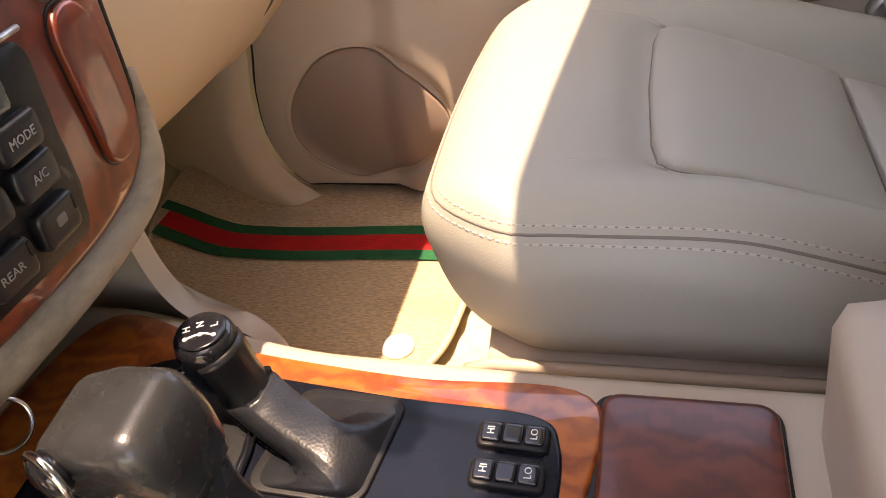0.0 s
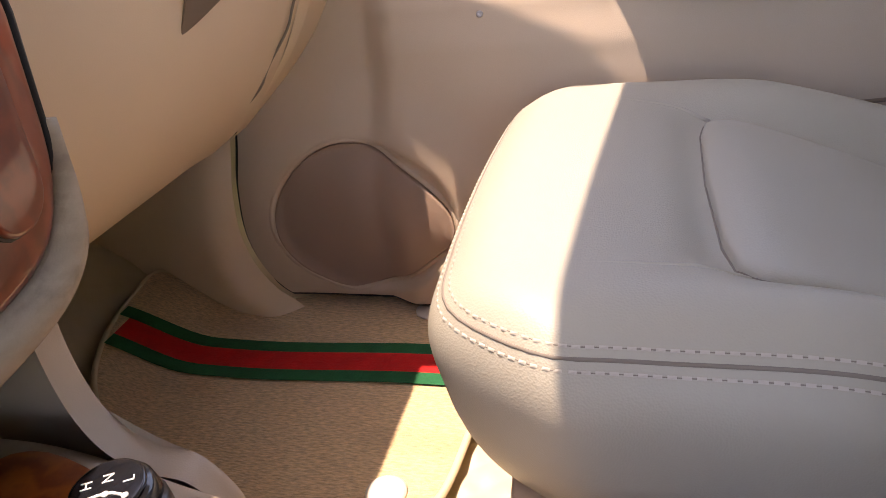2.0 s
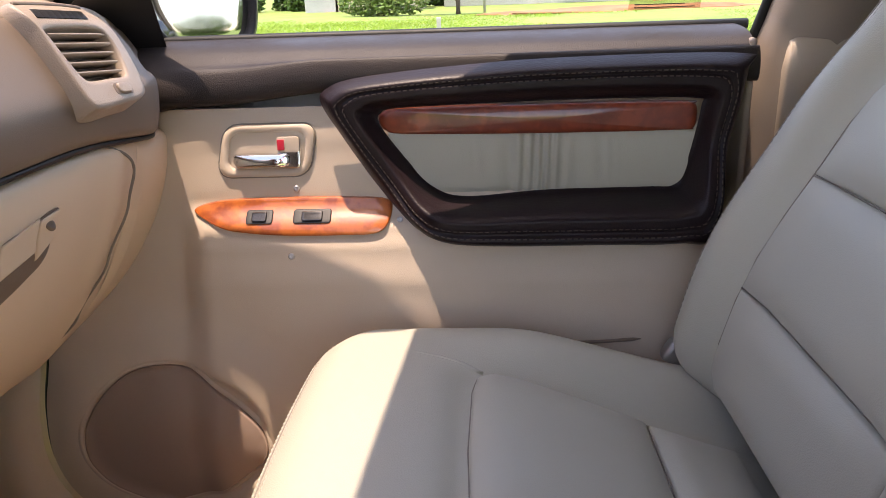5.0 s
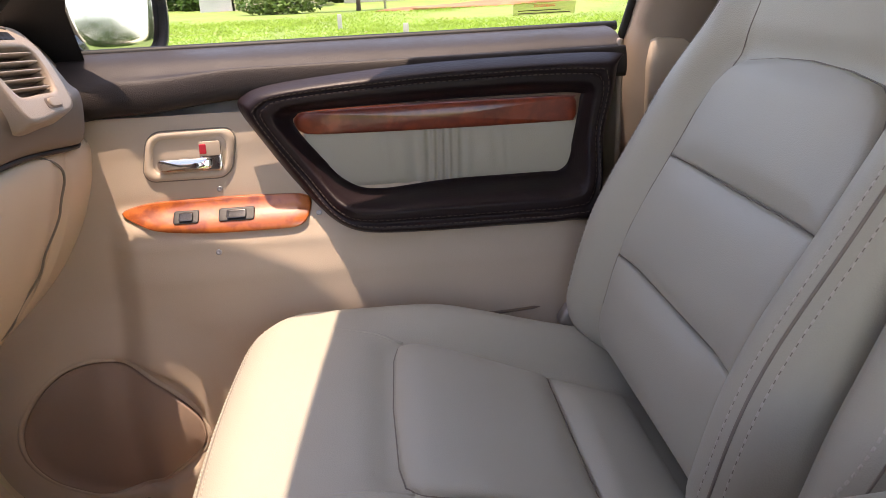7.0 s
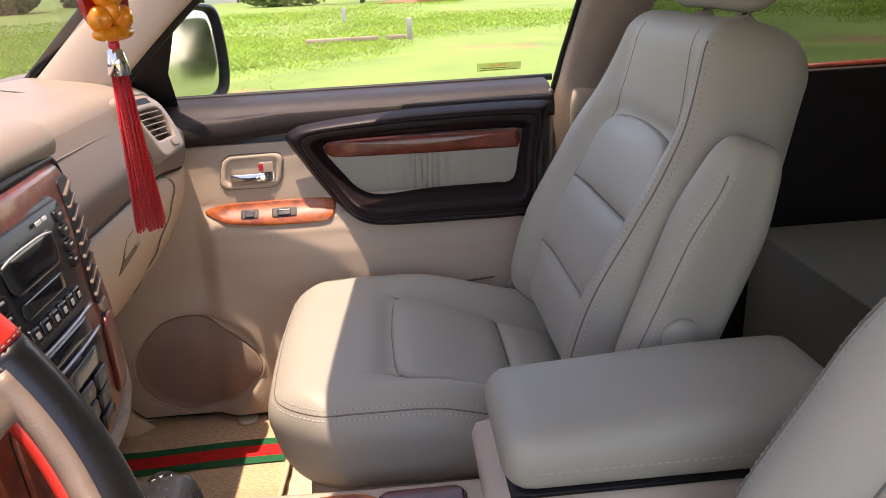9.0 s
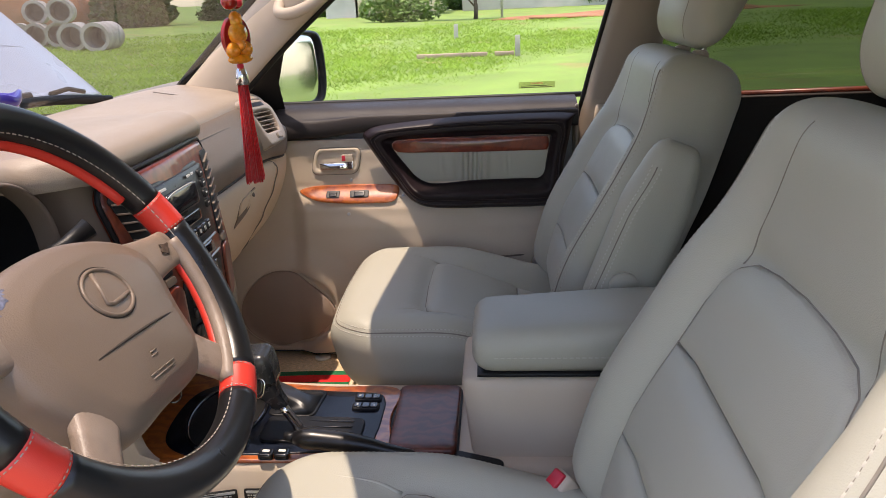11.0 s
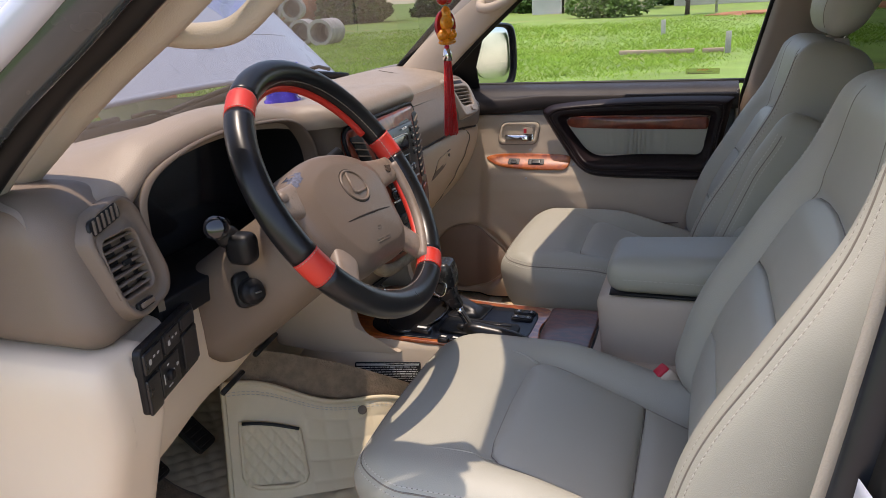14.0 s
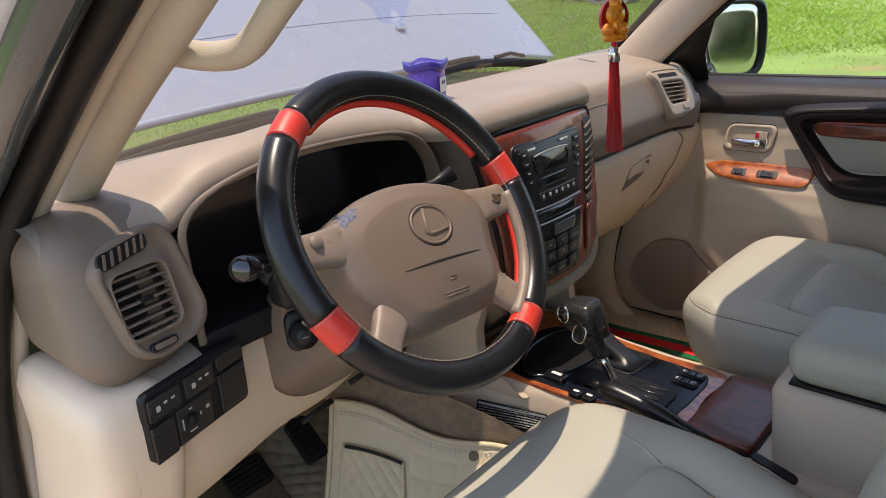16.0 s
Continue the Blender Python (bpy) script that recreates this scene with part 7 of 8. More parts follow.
# ---- mats and pedals ----
def build_mats():
    # passenger's carpet mat
    mat = thing("floor_mat", "tan carpet floor mat with green and red stripes", "floor mat")
    MZ = 0.046
    outline = smooth_loop([(x, y, 0) for x, y in ((-0.006, 0.40), (0.0, 0.55), (-0.01, 0.68), (-0.05, 0.706), (-0.18, 0.708), (-0.285, 0.704), (-0.335, 0.678), (-0.375, 0.660), (-0.43, 0.664), (-0.520, 0.684), (-0.525, 0.62), (-0.505, 0.52), (-0.46, 0.43), (-0.36, 0.345), (-0.20, 0.312), (-0.09, 0.302), (-0.042, 0.310), (-0.018, 0.340))], 6)
    lay = lambda u, v, w: Vector((u, v, MZ + w + 0.05 * smoothstep(-0.38, -0.55, u)))
    part("carpet", slab([(p.x, p.y) for p in outline], lay, 0.009, 0.004, 0, 8), CARPET, mat)
    part("binding", tube([lay(p.x, p.y, 0.006) for p in outline], 0.0045, 8, True), LINER, mat, "tan bound edge")
    def stripe(name, y0, y1, m, label):
        rows = []
        for x in lin(-0.512 + 0.015 * (y0 < 0.54), -0.006, 30):
            bow = -0.002 * smoothstep(-0.30, -0.51, x) - 0.010 * smoothstep(-0.08, -0.30, x) * smoothstep(-0.52, -0.30, x)
            rows.append([lay(x, y + bow, 0.0122) for y in (y0, (y0 + y1) / 2, y1)])
        return part(name, sheet(rows), m, mat, label)
    stripe("stripe", 0.568, 0.589, STRIPE_GREEN, "green stripe")
    stripe("stripe", 0.532, 0.568, STRIPE_RED, "red stripe")
    stripe("stripe", 0.511, 0.532, STRIPE_GREEN, "green stripe")
    for x, y in ((-0.101, 0.668), (-0.067, 0.347)):
        part("button", moved(lathe([(0.021, 0), (0.021, 0.003), (0.017, 0.006), (0.010, 0.0065), (0.006, 0.009), (0.001, 0.0095)], 26), Matrix.Translation(lay(x, y, 0.009))), WHITE_PLASTIC, mat, "white plastic fixing button")
    # quilted liners under the mats
    quilt("floor_liner", (-0.75, 0.10), (0.09, 0.74), 0.030, "tan quilted leatherette floor liner", 0.50, 0.9)
    quilt("floor_liner", (-0.75, 0.12), (-0.60, -0.10), 0.085, "tan quilted leatherette floor liner with a flap")
    # pedals
    for x, y, z, w, h in ((-0.44, -0.50, 0.165, 0.085, 0.060), (-0.43, -0.372, 0.175, 0.048, 0.090)):
        ped = thing("pedal", "black ribbed rubber pedal", "pedal", "pedals")
        pl = frame_of((x, y, z), (0, 1, 0), (-0.75, 0, 0.66))
        pad = part("pad", slab(round_rect(w, h, 0.008), lambda a, b, c: pl(a, b, c), 0.012, 0.005), RUBBER, ped)
        for k in range(6):
            part("rib", slab(round_rect(w * 0.85, 0.004, 0.001), lambda a, b, c: pl(a, b + h * (k - 2.5) / 6.5, c + 0.011), 0.004, 0.001), RUBBER, pad)
        part("arm", tube([pl(0, 0, 0), (x - 0.06, y, z + 0.06), (x - 0.10, y, z + 0.26)], 0.008, 8), BLACK, ped)


def build_flap():
    """Quilted mat standing against the tunnel beside the driver, with a pocket and a press stud."""
    f = thing("tunnel_mat", "tan quilted mat flap with a stitched pocket", "floor mat")
    A, B = Vector((-0.350, -0.355, 0.282)), Vector((-0.03, -0.178, 0.182))
    C, D = Vector((-0.290, -0.455, 0.092)), Vector((0.03, -0.262, 0.090))
    n = (B - A).cross(C - A).normalized()
    n = n if n.y < 0 else -n
    def at(s_, t_, w=0.0):
        top = A.lerp(B, s_) + Vector((0, 0, 0.012 * math.sin(s_ * 9)))
        sag = 0.012 * math.sin(t_ * math.pi)
        return top.lerp(C.lerp(D, s_), t_) + n * (w - sag)
    rows = []
    for t_ in lin(0, 1, 70):
        row = []
        for s_ in lin(0, 1, 120):
            q = 0.0035 * (abs(math.sin(s_ * 8 * math.pi)) * abs(math.sin(t_ * 4.5 * math.pi))) ** 0.4 if s_ > 0.40 else 0.0012 * abs(math.sin((s_ * 9 + t_ * 4) * math.pi))
            row.append(at(s_, t_, q))
        rows.append(row)
    part("quilting", sheet(rows), LINER, f)
    part("top_binding", tube([at(s_, 0, 0.002) for s_ in lin(0, 1, 40)], 0.005, 8), LINER, f)
    part("side_binding", tube([at(0.0, t_, 0.002) for t_ in lin(0, 1, 20)], 0.005, 8), LINER, f)
    loop = [(0.07, 0.34), (0.36, 0.36), (0.375, 0.80), (0.36, 0.86), (0.30, 0.90), (0.14, 0.88), (0.09, 0.84), (0.07, 0.78)]
    out = sampled(loop + loop[:1], 8)[:-1]
    def puff(a, b, w):
        d = 0.004 * (abs(math.sin((a * 16 + b * 7) * math.pi)) * abs(math.sin((a * 16 - b * 7) * math.pi))) ** 0.5
        return at(a, b, w + 0.002 + (d if w > 0.003 else 0))
    rows = []
    for b in lin(0.36, 0.86, 50):
        rows.append([puff(a, b, 0.005) for a in lin(0.075, 0.365, 50)])
    pk = part("pocket", sheet(rows), LINER, f, "quilted pocket")
    part("pocket_edge", tube([at(a, b, 0.006) for a, b in out], 0.0042, 8, True), LINER, pk)
    part("pocket_slit", tube([at(a, 0.345 + 0.05 * (a - 0.07), 0.011) for a in lin(0.08, 0.36, 20)], 0.0032, 6), BLACK, pk, "dark pocket opening")
    stud = at(0.70, 0.13, 0.004)
    part("press_stud", moved(lathe([(0.009, 0), (0.009, 0.002), (0.006, 0.004), (0.001, 0.0042)], 18), Matrix.Translation(stud) @ n.to_track_quat("Z", "Y").to_matrix().to_4x4()), TAUPE, f, "brown press stud")
    for k in (0.075, 0.10):
        part("stitching", stitches([(at(s_, k, 0.004), n) for s_ in lin(0.02, 0.98, 60)], 0.006, 0.003, 0.0008), THREAD, f)
    # dark felt between the mat and the console
    rows = []
    for t_ in lin(0, 1, 12):
        row = []
        for s_ in lin(-0.1, 1.05, 30):
            top = Vector((-0.34, -0.30, 0.335)).lerp(Vector((-0.02, -0.165, 0.215)), s_) + Vector((0, 0, 0.015 * math.sin(s_ * 3)))
            row.append(top.lerp(A.lerp(B, s_) + n * -0.012, t_))
        rows.append(row)
    solid("tunnel_felt", sheet(rows), CARPET_DARK, "dark brown felt lining beside the pedals", "felt lining", "structure")
    # driver's brown carpet mat with its heel pad
    dm = thing("floor_mat", "brown carpet floor mat with a raised heel pad", "floor mat")
    o = smooth_loop([(x, y, 0) for x, y in ((-0.05, -0.70), (-0.05, -0.50), (-0.10, -0.43), (-0.26, -0.46), (-0.40, -0.44), (-0.52, -0.42), (-0.56, -0.50), (-0.56, -0.70))], 6)
    lay = lambda u, v, w: Vector((u, v, 0.084 + w + 0.25 * max(0, -u - 0.45)))
    part("carpet", slab([(p.x, p.y) for p in o], lay, 0.010, 0.004, 0, 8), CARPET_DARK, dm)
    part("binding", tube([lay(p.x, p.y, 0.006) for p in o], 0.0045, 8, True), TAUPE, dm)
    tri_ = [(-0.38, -0.475), (-0.27, -0.50), (-0.27, -0.62), (-0.30, -0.62)]
    part("heel_pad", slab(sampled(tri_ + tri_[:1], 5)[:-1], lambda u, v, w: lay(u, v, w + 0.010), 0.004, 0.002), TAUPE, dm, "raised brown heel pad")


def quilt(name, xs, ys, z0, label, toe=0.52, rise=0.35):
    rows = []
    step = 0.045
    for x in lin(*xs, 150):
        row = []
        for y in lin(*ys, 110):
            a, b = (x + y) / step, (x - y) / step
            h = 0.006 * (abs(math.sin(a * math.pi)) * abs(math.sin(b * math.pi))) ** 0.5
            row.append((x, y, z0 + h + min(0.24, rise * max(0, -x - toe))))
        rows.append(row)
    return solid(name, sheet(rows), LINER, label, "floor liner", group="floor liners")


build_mats()
build_flap()

# ---- small things in the car ----
def build_charm():
    ch = thing("hanging_charm", "amber charm with red tassel hanging from a cord", "charm")
    x, y = 0.006, 0.018
    part("cord", tube([(x, y, 1.13), (x, y, 1.05), (x, y, 0.967)], 0.0012, 6), RED_SILK, ch, "red cord")
    part("bead", moved(box(0.016, 0.016, 0.010, 0.004, 2), Matrix.Translation((x, y, 0.972))), RED_GLAZE, ch)
    for dy in (-0.013, 0.013):
        part("bead", moved(soft_box(0.022, 0.022, 0.022, 0.010, 6), Matrix.Translation((x, y + dy, 0.951))), RED_GLAZE, ch, "dark red glass bead")
    part("bead", moved(soft_box(0.012, 0.012, 0.012, 0.0058, 5), Matrix.Translation((x + 0.010, y - 0.004, 0.949))), RED_PLASTIC, ch)
    face = frame_of((x, y, 0.900), (0.45, 0.89, 0), (0, 0, 1))
    oval = [(0.026 * math.cos(t), 0.030 * math.sin(t)) for t in lin(0, math.tau, 36, endpoint=False)]
    part("medallion", slab(oval, lambda a, b, c: face(a, b + 0.002, c - 0.004), 0.006, 0.002), RED_GLAZE, ch, "red oval medallion")
    def lump(cx, cz, rx, rz, d):
        o = [(cx + rx * math.cos(t), cz + rz * math.sin(t)) for t in lin(0, math.tau, 20, endpoint=False)]
        return slab(o, lambda a, b, c: face(a, b, c), d, d * 0.8, 0.003, 4)
    for spec_ in ((0, 0.026, 0.011, 0.012, 0.008), (0, 0.008, 0.017, 0.016, 0.010), (-0.012, -0.014, 0.012, 0.011, 0.010), (0.012, -0.014, 0.012, 0.011, 0.010), (0, -0.027, 0.022, 0.007, 0.009), (0, -0.008, 0.009, 0.009, 0.013)):
        part("amber_carving", lump(*spec_), AMBER, ch, "carved amber resin plaque")
    part("bead", moved(soft_box(0.010, 0.010, 0.010, 0.0048, 5), Matrix.Translation((x, y, 0.863))), RED_PLASTIC, ch)
    part("cap", moved(lathe([(0.003, 0.012), (0.006, 0.010), (0.0085, 0.002), (0.0095, -0.012), (0.0085, -0.0125)], 18), Matrix.Translation((x, y, 0.849))), CHROME, ch, "chrome tassel cap")
    rnd = random.Random(3)
    strands = []
    for k in range(130):
        a, r = rnd.random() * math.tau, 0.008 * math.sqrt(rnd.random())
        dx, dy = r * math.cos(a), r * math.sin(a)
        low = 0.690 + 0.012 * rnd.random() + (0.018 if dy > 0.004 and rnd.random() < 0.5 else 0)
        spreadf = 1.4 + 0.5 * rnd.random()
        strands.append(tube([(x + dx * 0.8, y + dy * 0.8, 0.840), (x + dx * 1.1, y + dy * 1.1, 0.79), (x + dx * spreadf, y + dy * spreadf, low)], 0.0009, 4))
    tagged(part("tassel", join(*strands), RED_SILK, ch, "red silk tassel"), kind="stuff")


def build_freshener():
    fr = thing("air_freshener", "purple plastic air freshener jar on the dashboard", "air freshener", at=pose(-0.315, -0.075, 0.765, 0, 0, 25))
    rows = []
    for z, r in ((0.0, 0.034), (0.004, 0.036), (0.014, 0.036), (0.018, 0.031), (0.045, 0.030), (0.062, 0.032), (0.070, 0.035)):
        rows.append([(r * math.copysign(abs(math.cos(t)) ** 0.7, math.cos(t)), r * math.copysign(abs(math.sin(t)) ** 0.7, math.sin(t)), z) for t in lin(0, math.tau, 32, endpoint=False)])
    part("jar", sheet(rows, False, True, cap=True), PURPLE, fr)
    rows = []
    for f, dz in ((0.98, 0.066), (1.08, 0.070), (1.10, 0.080), (1.02, 0.081), (0.85, 0.074), (0.2, 0.072)):
        rows.append([(0.035 * f * math.copysign(abs(math.cos(t)) ** 0.7, math.cos(t)), 0.035 * f * math.copysign(abs(math.sin(t)) ** 0.7, math.sin(t)), dz + 0.003 * math.sin(4 * t)) for t in lin(0, math.tau, 32, endpoint=False)])
    part("lid", sheet(rows, False, True, cap=True), PURPLE_DARK, fr, "dark purple wavy lid")
    pl = frame_of((0.031, -0.004, 0.040), (0, 1, 0), (0, 0, 1))
    part("sticker", slab(round_rect(0.036, 0.026, 0.003), pl, 0.001, 0.0005), LABEL_WHITE, fr, "pale printed sticker")
    part("sticker_bar", slab(round_rect(0.020, 0.006, 0.001), lambda a, b, c: pl(a, b + 0.004, c + 0.001), 0.001, 0.0005), PURPLE_DARK, fr)


def build_buckle():
    b = thing("belt_buckle", "grey seat belt buckle with a red release button", "buckle")
    q = Matrix.Translation((0.462, -0.211, 0.308)) @ Vector((-0.05, -0.032, 0.075)).to_track_quat("Z", "Y").to_matrix().to_4x4()
    part("body", moved(box(0.034, 0.030, 0.085, 0.006, 3), q), BEIGE_GREY, b)
    part("release_button", moved(box(0.020, 0.024, 0.012, 0.003, 2, (-0.001, 0, 0.042)), q), RED_PLASTIC, b, "red release button")
    part("stalk", moved(box(0.022, 0.010, 0.10, 0.003, 2, (0, 0, -0.085)), q), BLACK, b)
    b2 = thing("belt_buckle", "grey seat belt anchor beside the passenger seat", "buckle")
    q = Matrix.Translation((0.475, 0.655, 0.318)) @ pose(0, 0, 0, 0, 30, 0)
    part("body", moved(box(0.05, 0.022, 0.03, 0.006, 3), q), STEEL, b2)


build_charm()
build_freshener()
build_buckle()

# ---- outdoors ----
BLADE = material("grass_blades", (0.25, 0.385, 0.06), 0.6, vary=0.22, vary_scale=0.9, spec=0.2)
def leafy(m, amount):
    """Lets part of the light through a leaf or a blade."""
    nt = m.node_tree
    b = nt.nodes["Principled BSDF"]
    thin, mix = nt.nodes.new("ShaderNodeBsdfTranslucent"), nt.nodes.new("ShaderNodeMixShader")
    nt.links.new(b.inputs["Base Color"].links[0].from_socket, thin.inputs[0])
    mix.inputs[0].default_value = amount
    nt.links.new(b.outputs[0], mix.inputs[1])
    nt.links.new(thin.outputs[0], mix.inputs[2])
    nt.links.new(mix.outputs[0], nt.nodes["Material Output"].inputs[0])


leafy(BLADE, 0.5)
leafy(RED_SILK, 0.5)
LEAF = material("leaves", (0.055, 0.115, 0.022), 0.55, vary=0.5, vary_scale=1.5, spec=0.3)
LEAF_PALE = material("pale_leaves", (0.12, 0.19, 0.045), 0.5, vary=0.5, vary_scale=2.0, spec=0.3)
BARK = material("bark", (0.10, 0.07, 0.05), 0.9, bump=0.8, bump_scale=20)
CONCRETE = material("concrete", (0.42, 0.39, 0.35), 0.85, bump=0.4, bump_scale=30, vary=0.15, vary_scale=2, spots=((1.5, 0.5, 0.7, (0.25, 0.22, 0.19), 0.6),))
PLASTER = material("beige_plaster", (0.60, 0.47, 0.34), 0.9, vary=0.08, vary_scale=0.3)
PLASTER_GREY = material("stained_plaster", (0.48, 0.45, 0.42), 0.9, vary=0.2, vary_scale=0.4)
BRICK = material("red_brick", (0.45, 0.15, 0.065), 0.85, bump=0.4, bump_scale=40, vary=0.2, vary_scale=8)
EARTH = material("red_earth", (0.34, 0.145, 0.075), 0.95, bump=0.8, bump_scale=6, vary=0.25, vary_scale=0.7)


def build_grass():
    rnd = np.random.RandomState(5)
    n = 170000
    d = 1.9 + 47 * rnd.rand(n) ** 1.7
    ang = rnd.uniform(-1.35, 0.75, n)
    x, y = d * np.sin(ang), d * np.cos(ang) - 0.5
    keep = (y > 1.25) | (x < -2.6)
    x, y, d = x[keep], y[keep], d[keep]
    n = len(x)
    clump = np.sin(x * 1.7 + 2 * np.sin(y * 0.9)) * np.sin(y * 1.3 + x * 0.4)
    h = (0.020 + 0.055 * rnd.rand(n) + 0.015 * clump) * (1 + d / 60)
    w = 0.004 + 0.0013 * d
    a = rnd.uniform(0, math.pi, n)
    lean = rnd.uniform(-2.6, 2.6, (n, 2)) * h[:, None]
    z = np.full(n, GROUND - 0.03) + 0.06 * np.sin(x * 0.25) * np.sin(y * 0.3)
    V = np.empty((n, 3, 3))
    V[:, 0] = np.stack([x - w * np.cos(a), y - w * np.sin(a), z], 1)
    V[:, 1] = np.stack([x + w * np.cos(a), y + w * np.sin(a), z], 1)
    V[:, 2] = np.stack([x + lean[:, 0], y + lean[:, 1], z + h + 0.03], 1)
    me = bpy.data.meshes.new("grass")
    me.from_pydata(V.reshape(-1, 3).tolist(), [], np.arange(3 * n).reshape(-1, 3).tolist())
    me.materials.append(BLADE)
    tagged(new("grass", me), "long bright green grass blades in the field", "grass", kind="stuff")


def leaf_cloud(lobes, n, size, seed):
    """Many small leaves in a few uneven lobes (x, y, z, rx, rz)."""
    rnd = random.Random(seed)
    bm = bmesh.new()
    for k in range(n):
        lx, ly, lz, rx, rz = lobes[rnd.randrange(len(lobes))]
        u = Vector((rnd.gauss(0, 1), rnd.gauss(0, 1), rnd.gauss(0, 1))).normalized() * (0.55 + 0.45 * rnd.random() ** 0.5)
        p = Vector((lx + u.x * rx, ly + u.y * rx, lz + u.z * rz))
        a = Vector((rnd.gauss(0, 1), rnd.gauss(0, 1), rnd.gauss(0, 0.6))).normalized() * size * (0.6 + 0.8 * rnd.random())
        b = a.cross(Vector((rnd.gauss(0, 1), rnd.gauss(0, 1), rnd.gauss(0, 1)))).normalized() * a.length * 0.45
        vs = [bm.verts.new(q) for q in (p - a, p + b, p + a, p - b)]
        bm.faces.new(vs)
    return bm


def tree(name, at, height, lobes, mat, label, n=2600, leaf=0.16, category="tree", seed=1):
    t = thing(name, label, category, "trees" if category == "tree" else "", at=pose(*at))
    top = height * 0.75
    path = [(0.1 * math.sin(k * 2.1) * height * 0.05, 0.1 * math.cos(k * 1.7) * height * 0.05, top * k / 5) for k in range(6)]
    trunk = part("trunk", tube(path, [0.035 * height * (1 - 0.14 * k) for k in range(6)], 10), BARK, t)
    for lx, ly, lz, rx, rz in lobes:
        s = path[min(5, max(1, int(lz / height * 4)))]
        part("limb", tube([s, ((s[0] + lx) / 2, (s[1] + ly) / 2, (s[2] + lz) / 2 + 0.1), (lx, ly, lz)], [0.014 * height, 0.009 * height, 0.004 * height], 6), BARK, trunk)
    part("crown", leaf_cloud(lobes, n, leaf, seed), mat, t, smooth=False)
    return t


def build_outside():
    build_grass()
    # post and the low kerb beside it
    solid("marker_post", moved(box(0.14, 0.14, 0.62, 0.012, 2), Matrix.Translation((0.93, 19.7, GROUND + 0.25))), CONCRETE, "short pale concrete marker post in the grass", "post", group="marker posts")
    solid("marker_post", moved(box(0.16, 0.16, 0.70, 0.012, 2), Matrix.Translation((-1.25, 29.3, GROUND + 0.2))), CONCRETE, "short grey concrete marker post in the grass", "post", group="marker posts")
    for x0, x1 in ((-1.9, 0.1), (0.3, 0.85)):
        solid("kerb", moved(box(x1 - x0, 0.12, 0.12, 0.02, 2), Matrix.Translation(((x0 + x1) / 2, 20.2, GROUND + 0.05))), BARE_EARTH, "low line of weathered bricks in the grass", "kerb", group="kerbs")
    # concrete pipes
    for x, y, z, yaw in ((-19.2, 33.2, 0, 20), (-17.2, 31.9, 0, 10), (-22.6, 37.5, 0, 30), (-24.4, 38.6, 0, 25), (-26.4, 40.2, 0, 30), (-21.8, 36.9, 1.15, 25), (-24.8, 39.6, 1.15, 25)):
        p = lathe([(0.62, -1.1), (0.62, 1.1), (0.46, 1.1), (0.46, -1.1), (0.62, -1.1)], 28)
        solid("concrete_pipe", moved(p, pose(x, y, GROUND + 0.6 + z, 90, 0, yaw)), CONCRETE, "short grey concrete drain pipe lying on the grass", "pipe", group="drain pipes", smooth=False)
    # brick stack
    wall = thing("brick_stack", "low stack of red bricks beyond the bonnet", "brick stack", at=pose(-10.8, 8.8, GROUND, 0, 0, 40))
    me = finish("brick", box(0.215, 0.10, 0.065, 0.006, 1), BRICK, False)
    rnd = random.Random(2)
    for r in range(5):
        for k in range(24):
            if rnd.random() < 0.1 * r:
                continue
            ob = new("brick", me)
            ob.parent = wall
            ob.matrix_basis = pose(-2.7 + 0.228 * k + 0.11 * (r % 2), 0.02 * rnd.random(), 0.035 + 0.075 * r, 0, 0, rnd.uniform(-4, 4))
    # shrub, small tree and the tree line
    tree("shrub", (-6.0, 51.0, GROUND), 2.6, [(-1.8, 0, 0.9, 1.3, 0.8), (0, 0.3, 1.4, 1.5, 1.1), (1.7, 0, 1.0, 1.4, 0.9), (0.6, -0.5, 0.8, 1.4, 0.8), (-0.8, -0.4, 0.7, 1.3, 0.7)], LEAF_PALE, "broad pale green shrub in the field", 2600, 0.17, "shrub", 4)
    tree("small_tree", (-1.0, 50.0, GROUND), 5.0, [(-1.2, 0, 2.9, 1.3, 0.35), (1.1, 0.2, 3.2, 1.3, 0.35), (0, 0, 4.1, 1.1, 0.4), (-0.2, -0.4, 3.5, 1.5, 0.3), (0.9, 0, 2.5, 1.0, 0.25), (-1.6, 0, 2.3, 0.9, 0.25)], LEAF, "young tree with tiered branches", 2200, 0.15, "tree", 6)
    crown = [(0, 0, 6.0, 2.6, 1.8), (-2.0, 0.5, 4.8, 2.0, 1.6), (2.0, -0.3, 4.6, 2.1, 1.7), (0.3, -0.8, 3.2, 2.4, 1.5), (-1.0, 0, 2.2, 2.2, 1.3), (1.6, 0, 2.0, 2.0, 1.2), (0, 0.2, 1.0, 2.6, 1.0), (-2.2, 0, 1.1, 1.9, 1.0), (2.3, 0, 1.0, 1.8, 1.0)]
    big = tree("tree", (-3.0, 82.0, GROUND), 8.0, crown, LEAF, "leafy green tree at the field's edge", 5200, 0.30, "tree", 9)
    rnd = random.Random(8)
    spots_ = [(2.5, 80), (7, 84), (12, 80), (17, 86), (-16, 78), (-20, 84), (-25, 80), (-31, 86), (-38, 82), (-46, 80), (-54, 78), (-62, 74), (-70, 70), (-34, 70), (24, 84), (31, 80), (-80, 62), (-90, 52), (38, 78), (62, 4), (66, 14), (70, -6), (58, 22)]
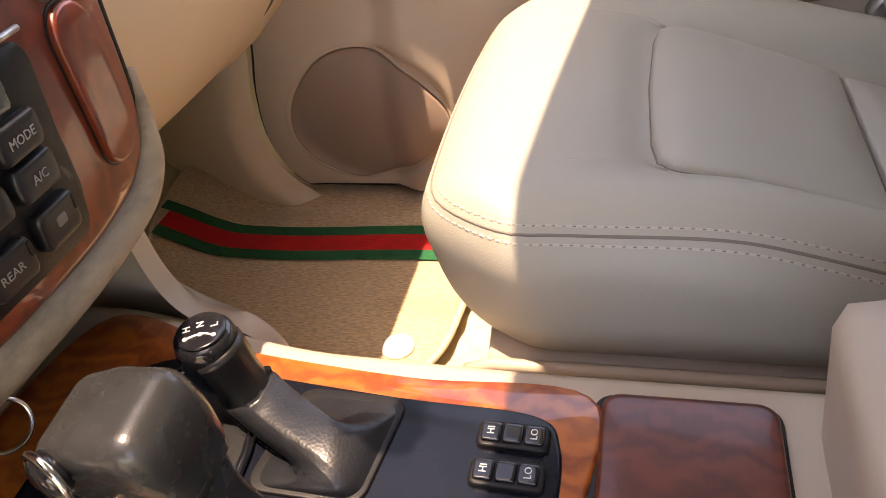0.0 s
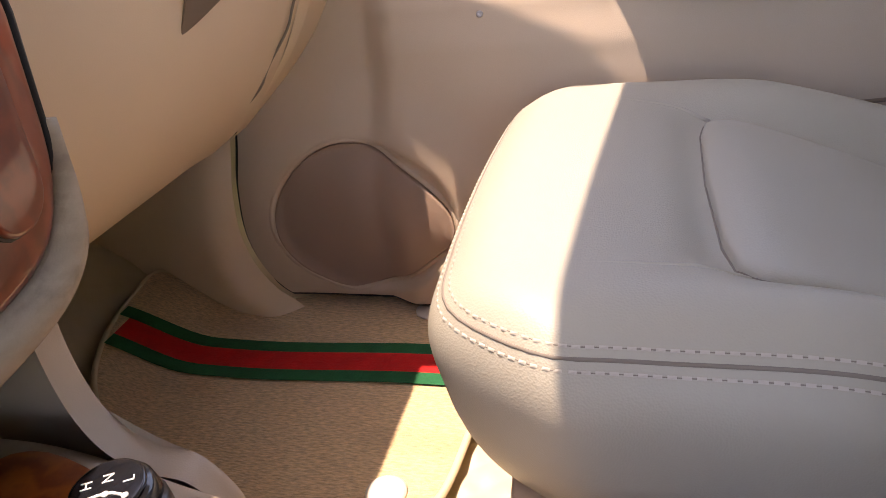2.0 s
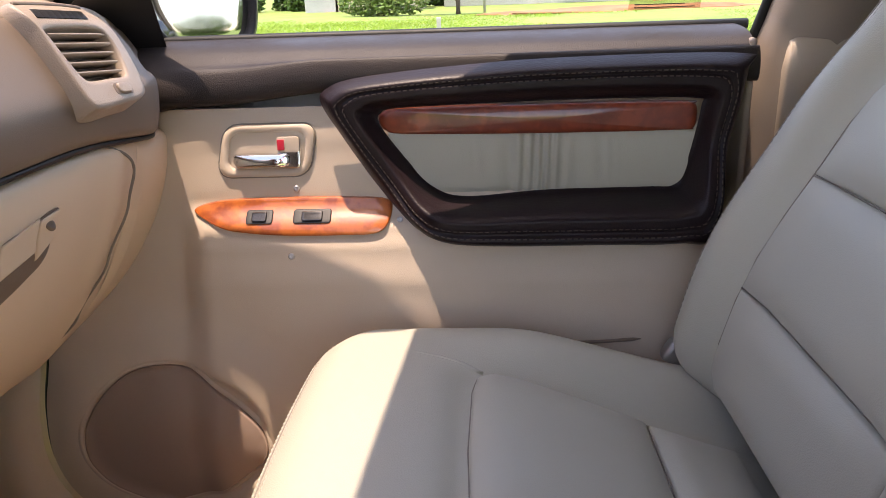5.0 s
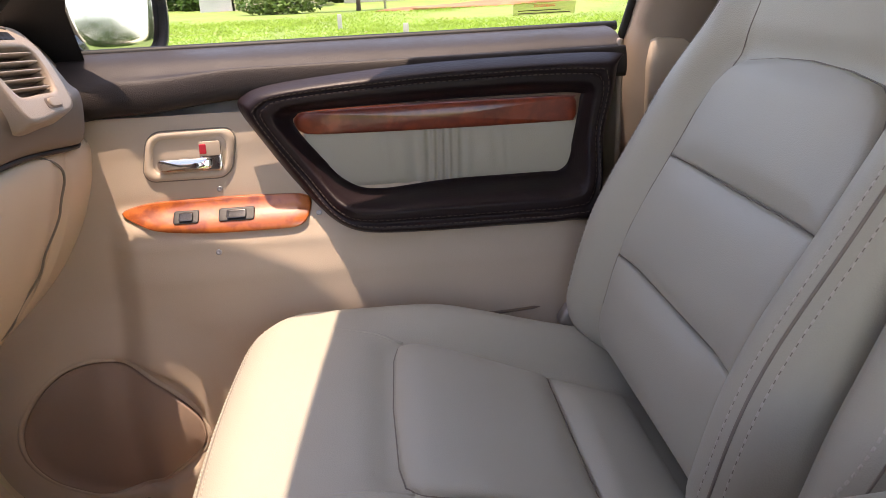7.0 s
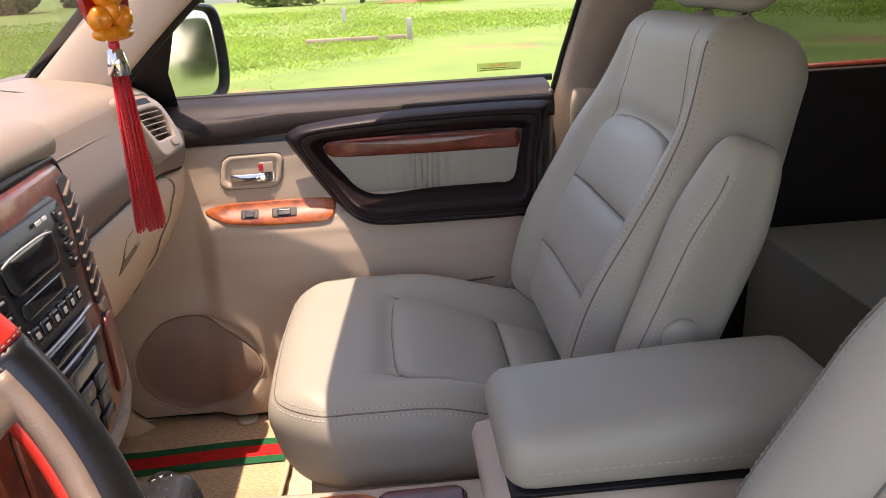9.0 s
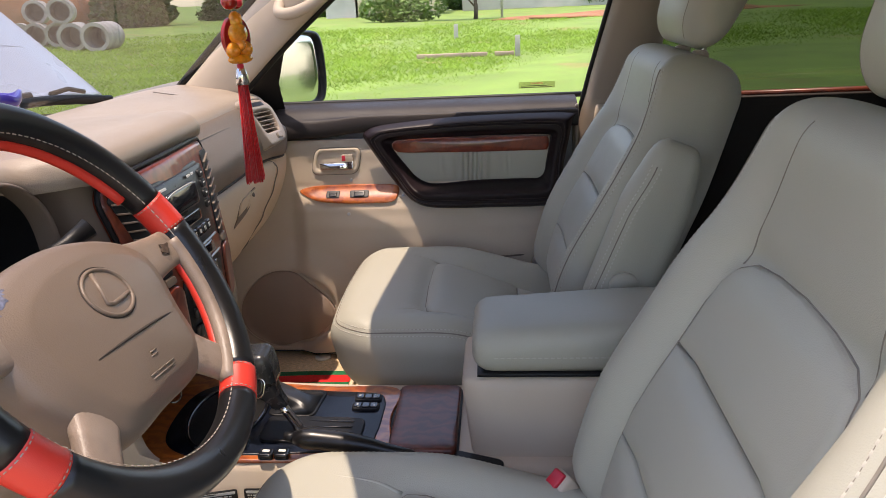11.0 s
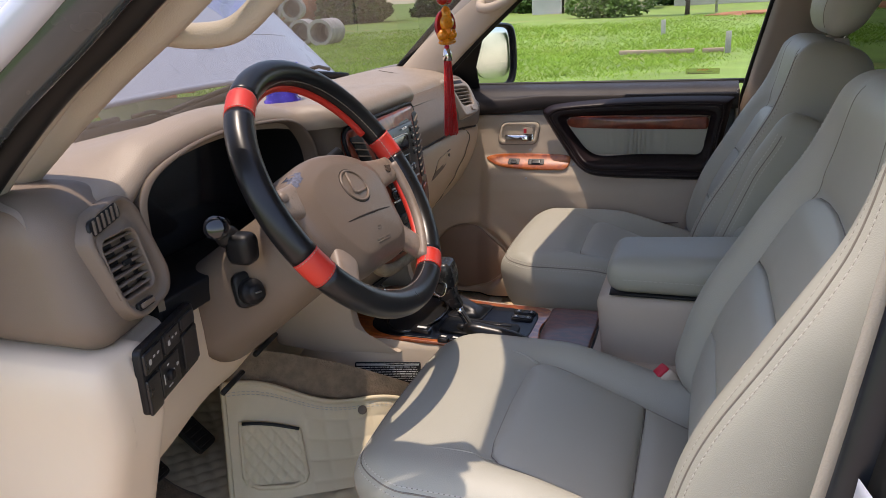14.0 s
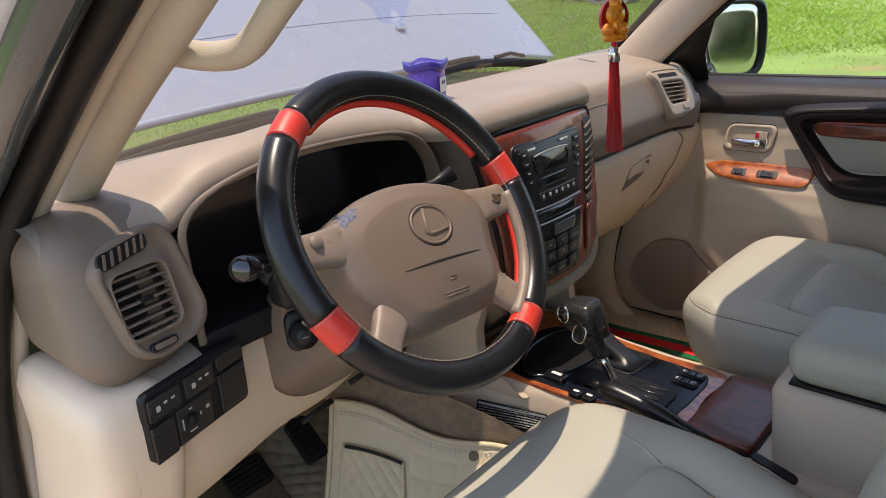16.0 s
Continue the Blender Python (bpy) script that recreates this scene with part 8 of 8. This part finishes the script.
    for x, y in spots_:
        s = rnd.uniform(0.75, 1.3)
        copy_thing(big, pose(x, y, GROUND - 0.2, 0, 0, rnd.uniform(0, 360)) @ Matrix.Scale(s, 4)).scale = (s, s, s * rnd.uniform(0.8, 1.15))
    # houses and walls at the field's edge
    h = thing("house", "beige plastered house with a stained side wall", "house")
    part("wall", moved(box(7.5, 8, 7, 0.02, 1), Matrix.Translation((-8.6, 72, GROUND + 3.5))), PLASTER, h, smooth=False)
    part("side_wall", moved(box(3.0, 6, 5.5, 0.02, 1), Matrix.Translation((-13.6, 71, GROUND + 2.75))), PLASTER_GREY, h, "stained grey wall", smooth=False)
    part("roof", moved(box(8.3, 8.8, 0.4, 0.05, 1), Matrix.Translation((-8.6, 72, GROUND + 7.2))), BRICK, h, smooth=False)
    solid("boundary_wall", moved(box(40, 0.3, 2.0, 0.02, 1), Matrix.Translation((17, 76, GROUND + 1.0))), PLASTER_GREY, "long grey boundary wall beyond the field", "wall", kind="structure", smooth=False)
    solid("lamp_pole", tube([(0.75, 52.0, GROUND), (0.75, 52.0, GROUND + 7.0)], 0.09, 10), CONCRETE, "thin pale utility pole", "pole")
    # bank of red earth
    for x, y, sx, sy, sz, yaw in ((9.5, 46, 9, 1.4, 0.35, 3), (-48, 66, 14, 6, 5.5, 40), (-60, 56, 14, 6, 6.5, 50)):
        bm = bmesh.new()
        bmesh.ops.create_icosphere(bm, subdivisions=4, radius=1.0)
        for v in bm.verts:
            v.co = Vector((v.co.x * sx, v.co.y * sy, v.co.z * sz)) * (1 + 0.25 * noise.noise(v.co * 2.2))
        solid("earth_bank", moved(bm, pose(x, y, GROUND, 0, 0, yaw)), EARTH, "bank of bare red earth", "earth bank", kind="structure", group="earth banks")
    # what the wing mirror shows: a pale building row and a paved strip behind the car
    solid("far_building", moved(box(6, 26, 4.0, 0.05, 1), Matrix.Translation((75, 34, GROUND + 2.0))), PLASTER_GREY, "long low pale building far behind the car", "building", smooth=False)


build_outside()


# ---- road wheels under the body ----
def road_wheel(x, y, side):
    w = thing("road_wheel", "black tyred road wheel under the car body", "wheel", "road wheels", at=pose(x, y, GROUND + 0.38 + 0.05, 90 * side, 0, 0))
    part("tyre", lathe([(0.22, -0.12), (0.33, -0.125), (0.37, -0.10), (0.38, -0.05), (0.38, 0.05), (0.37, 0.10), (0.33, 0.125), (0.22, 0.12)], 40), RUBBER, w)
    part("rim", lathe([(0.225, 0.10), (0.21, 0.11), (0.18, 0.09), (0.07, 0.07), (0.05, 0.10), (0.001, 0.10)], 32), STEEL, w, "pale metal rim")


for wx in (-1.15, 1.72):
    road_wheel(wx, -0.74, 1)
    road_wheel(wx, 0.74, -1)
solid("underbody", spread((-0.75, -0.78, -0.30), (2.28, 0.82, 0.015), 0, 0, bevel=0.03), BLACK, "dark underbody of the car between the wheels", "underbody", "structure")
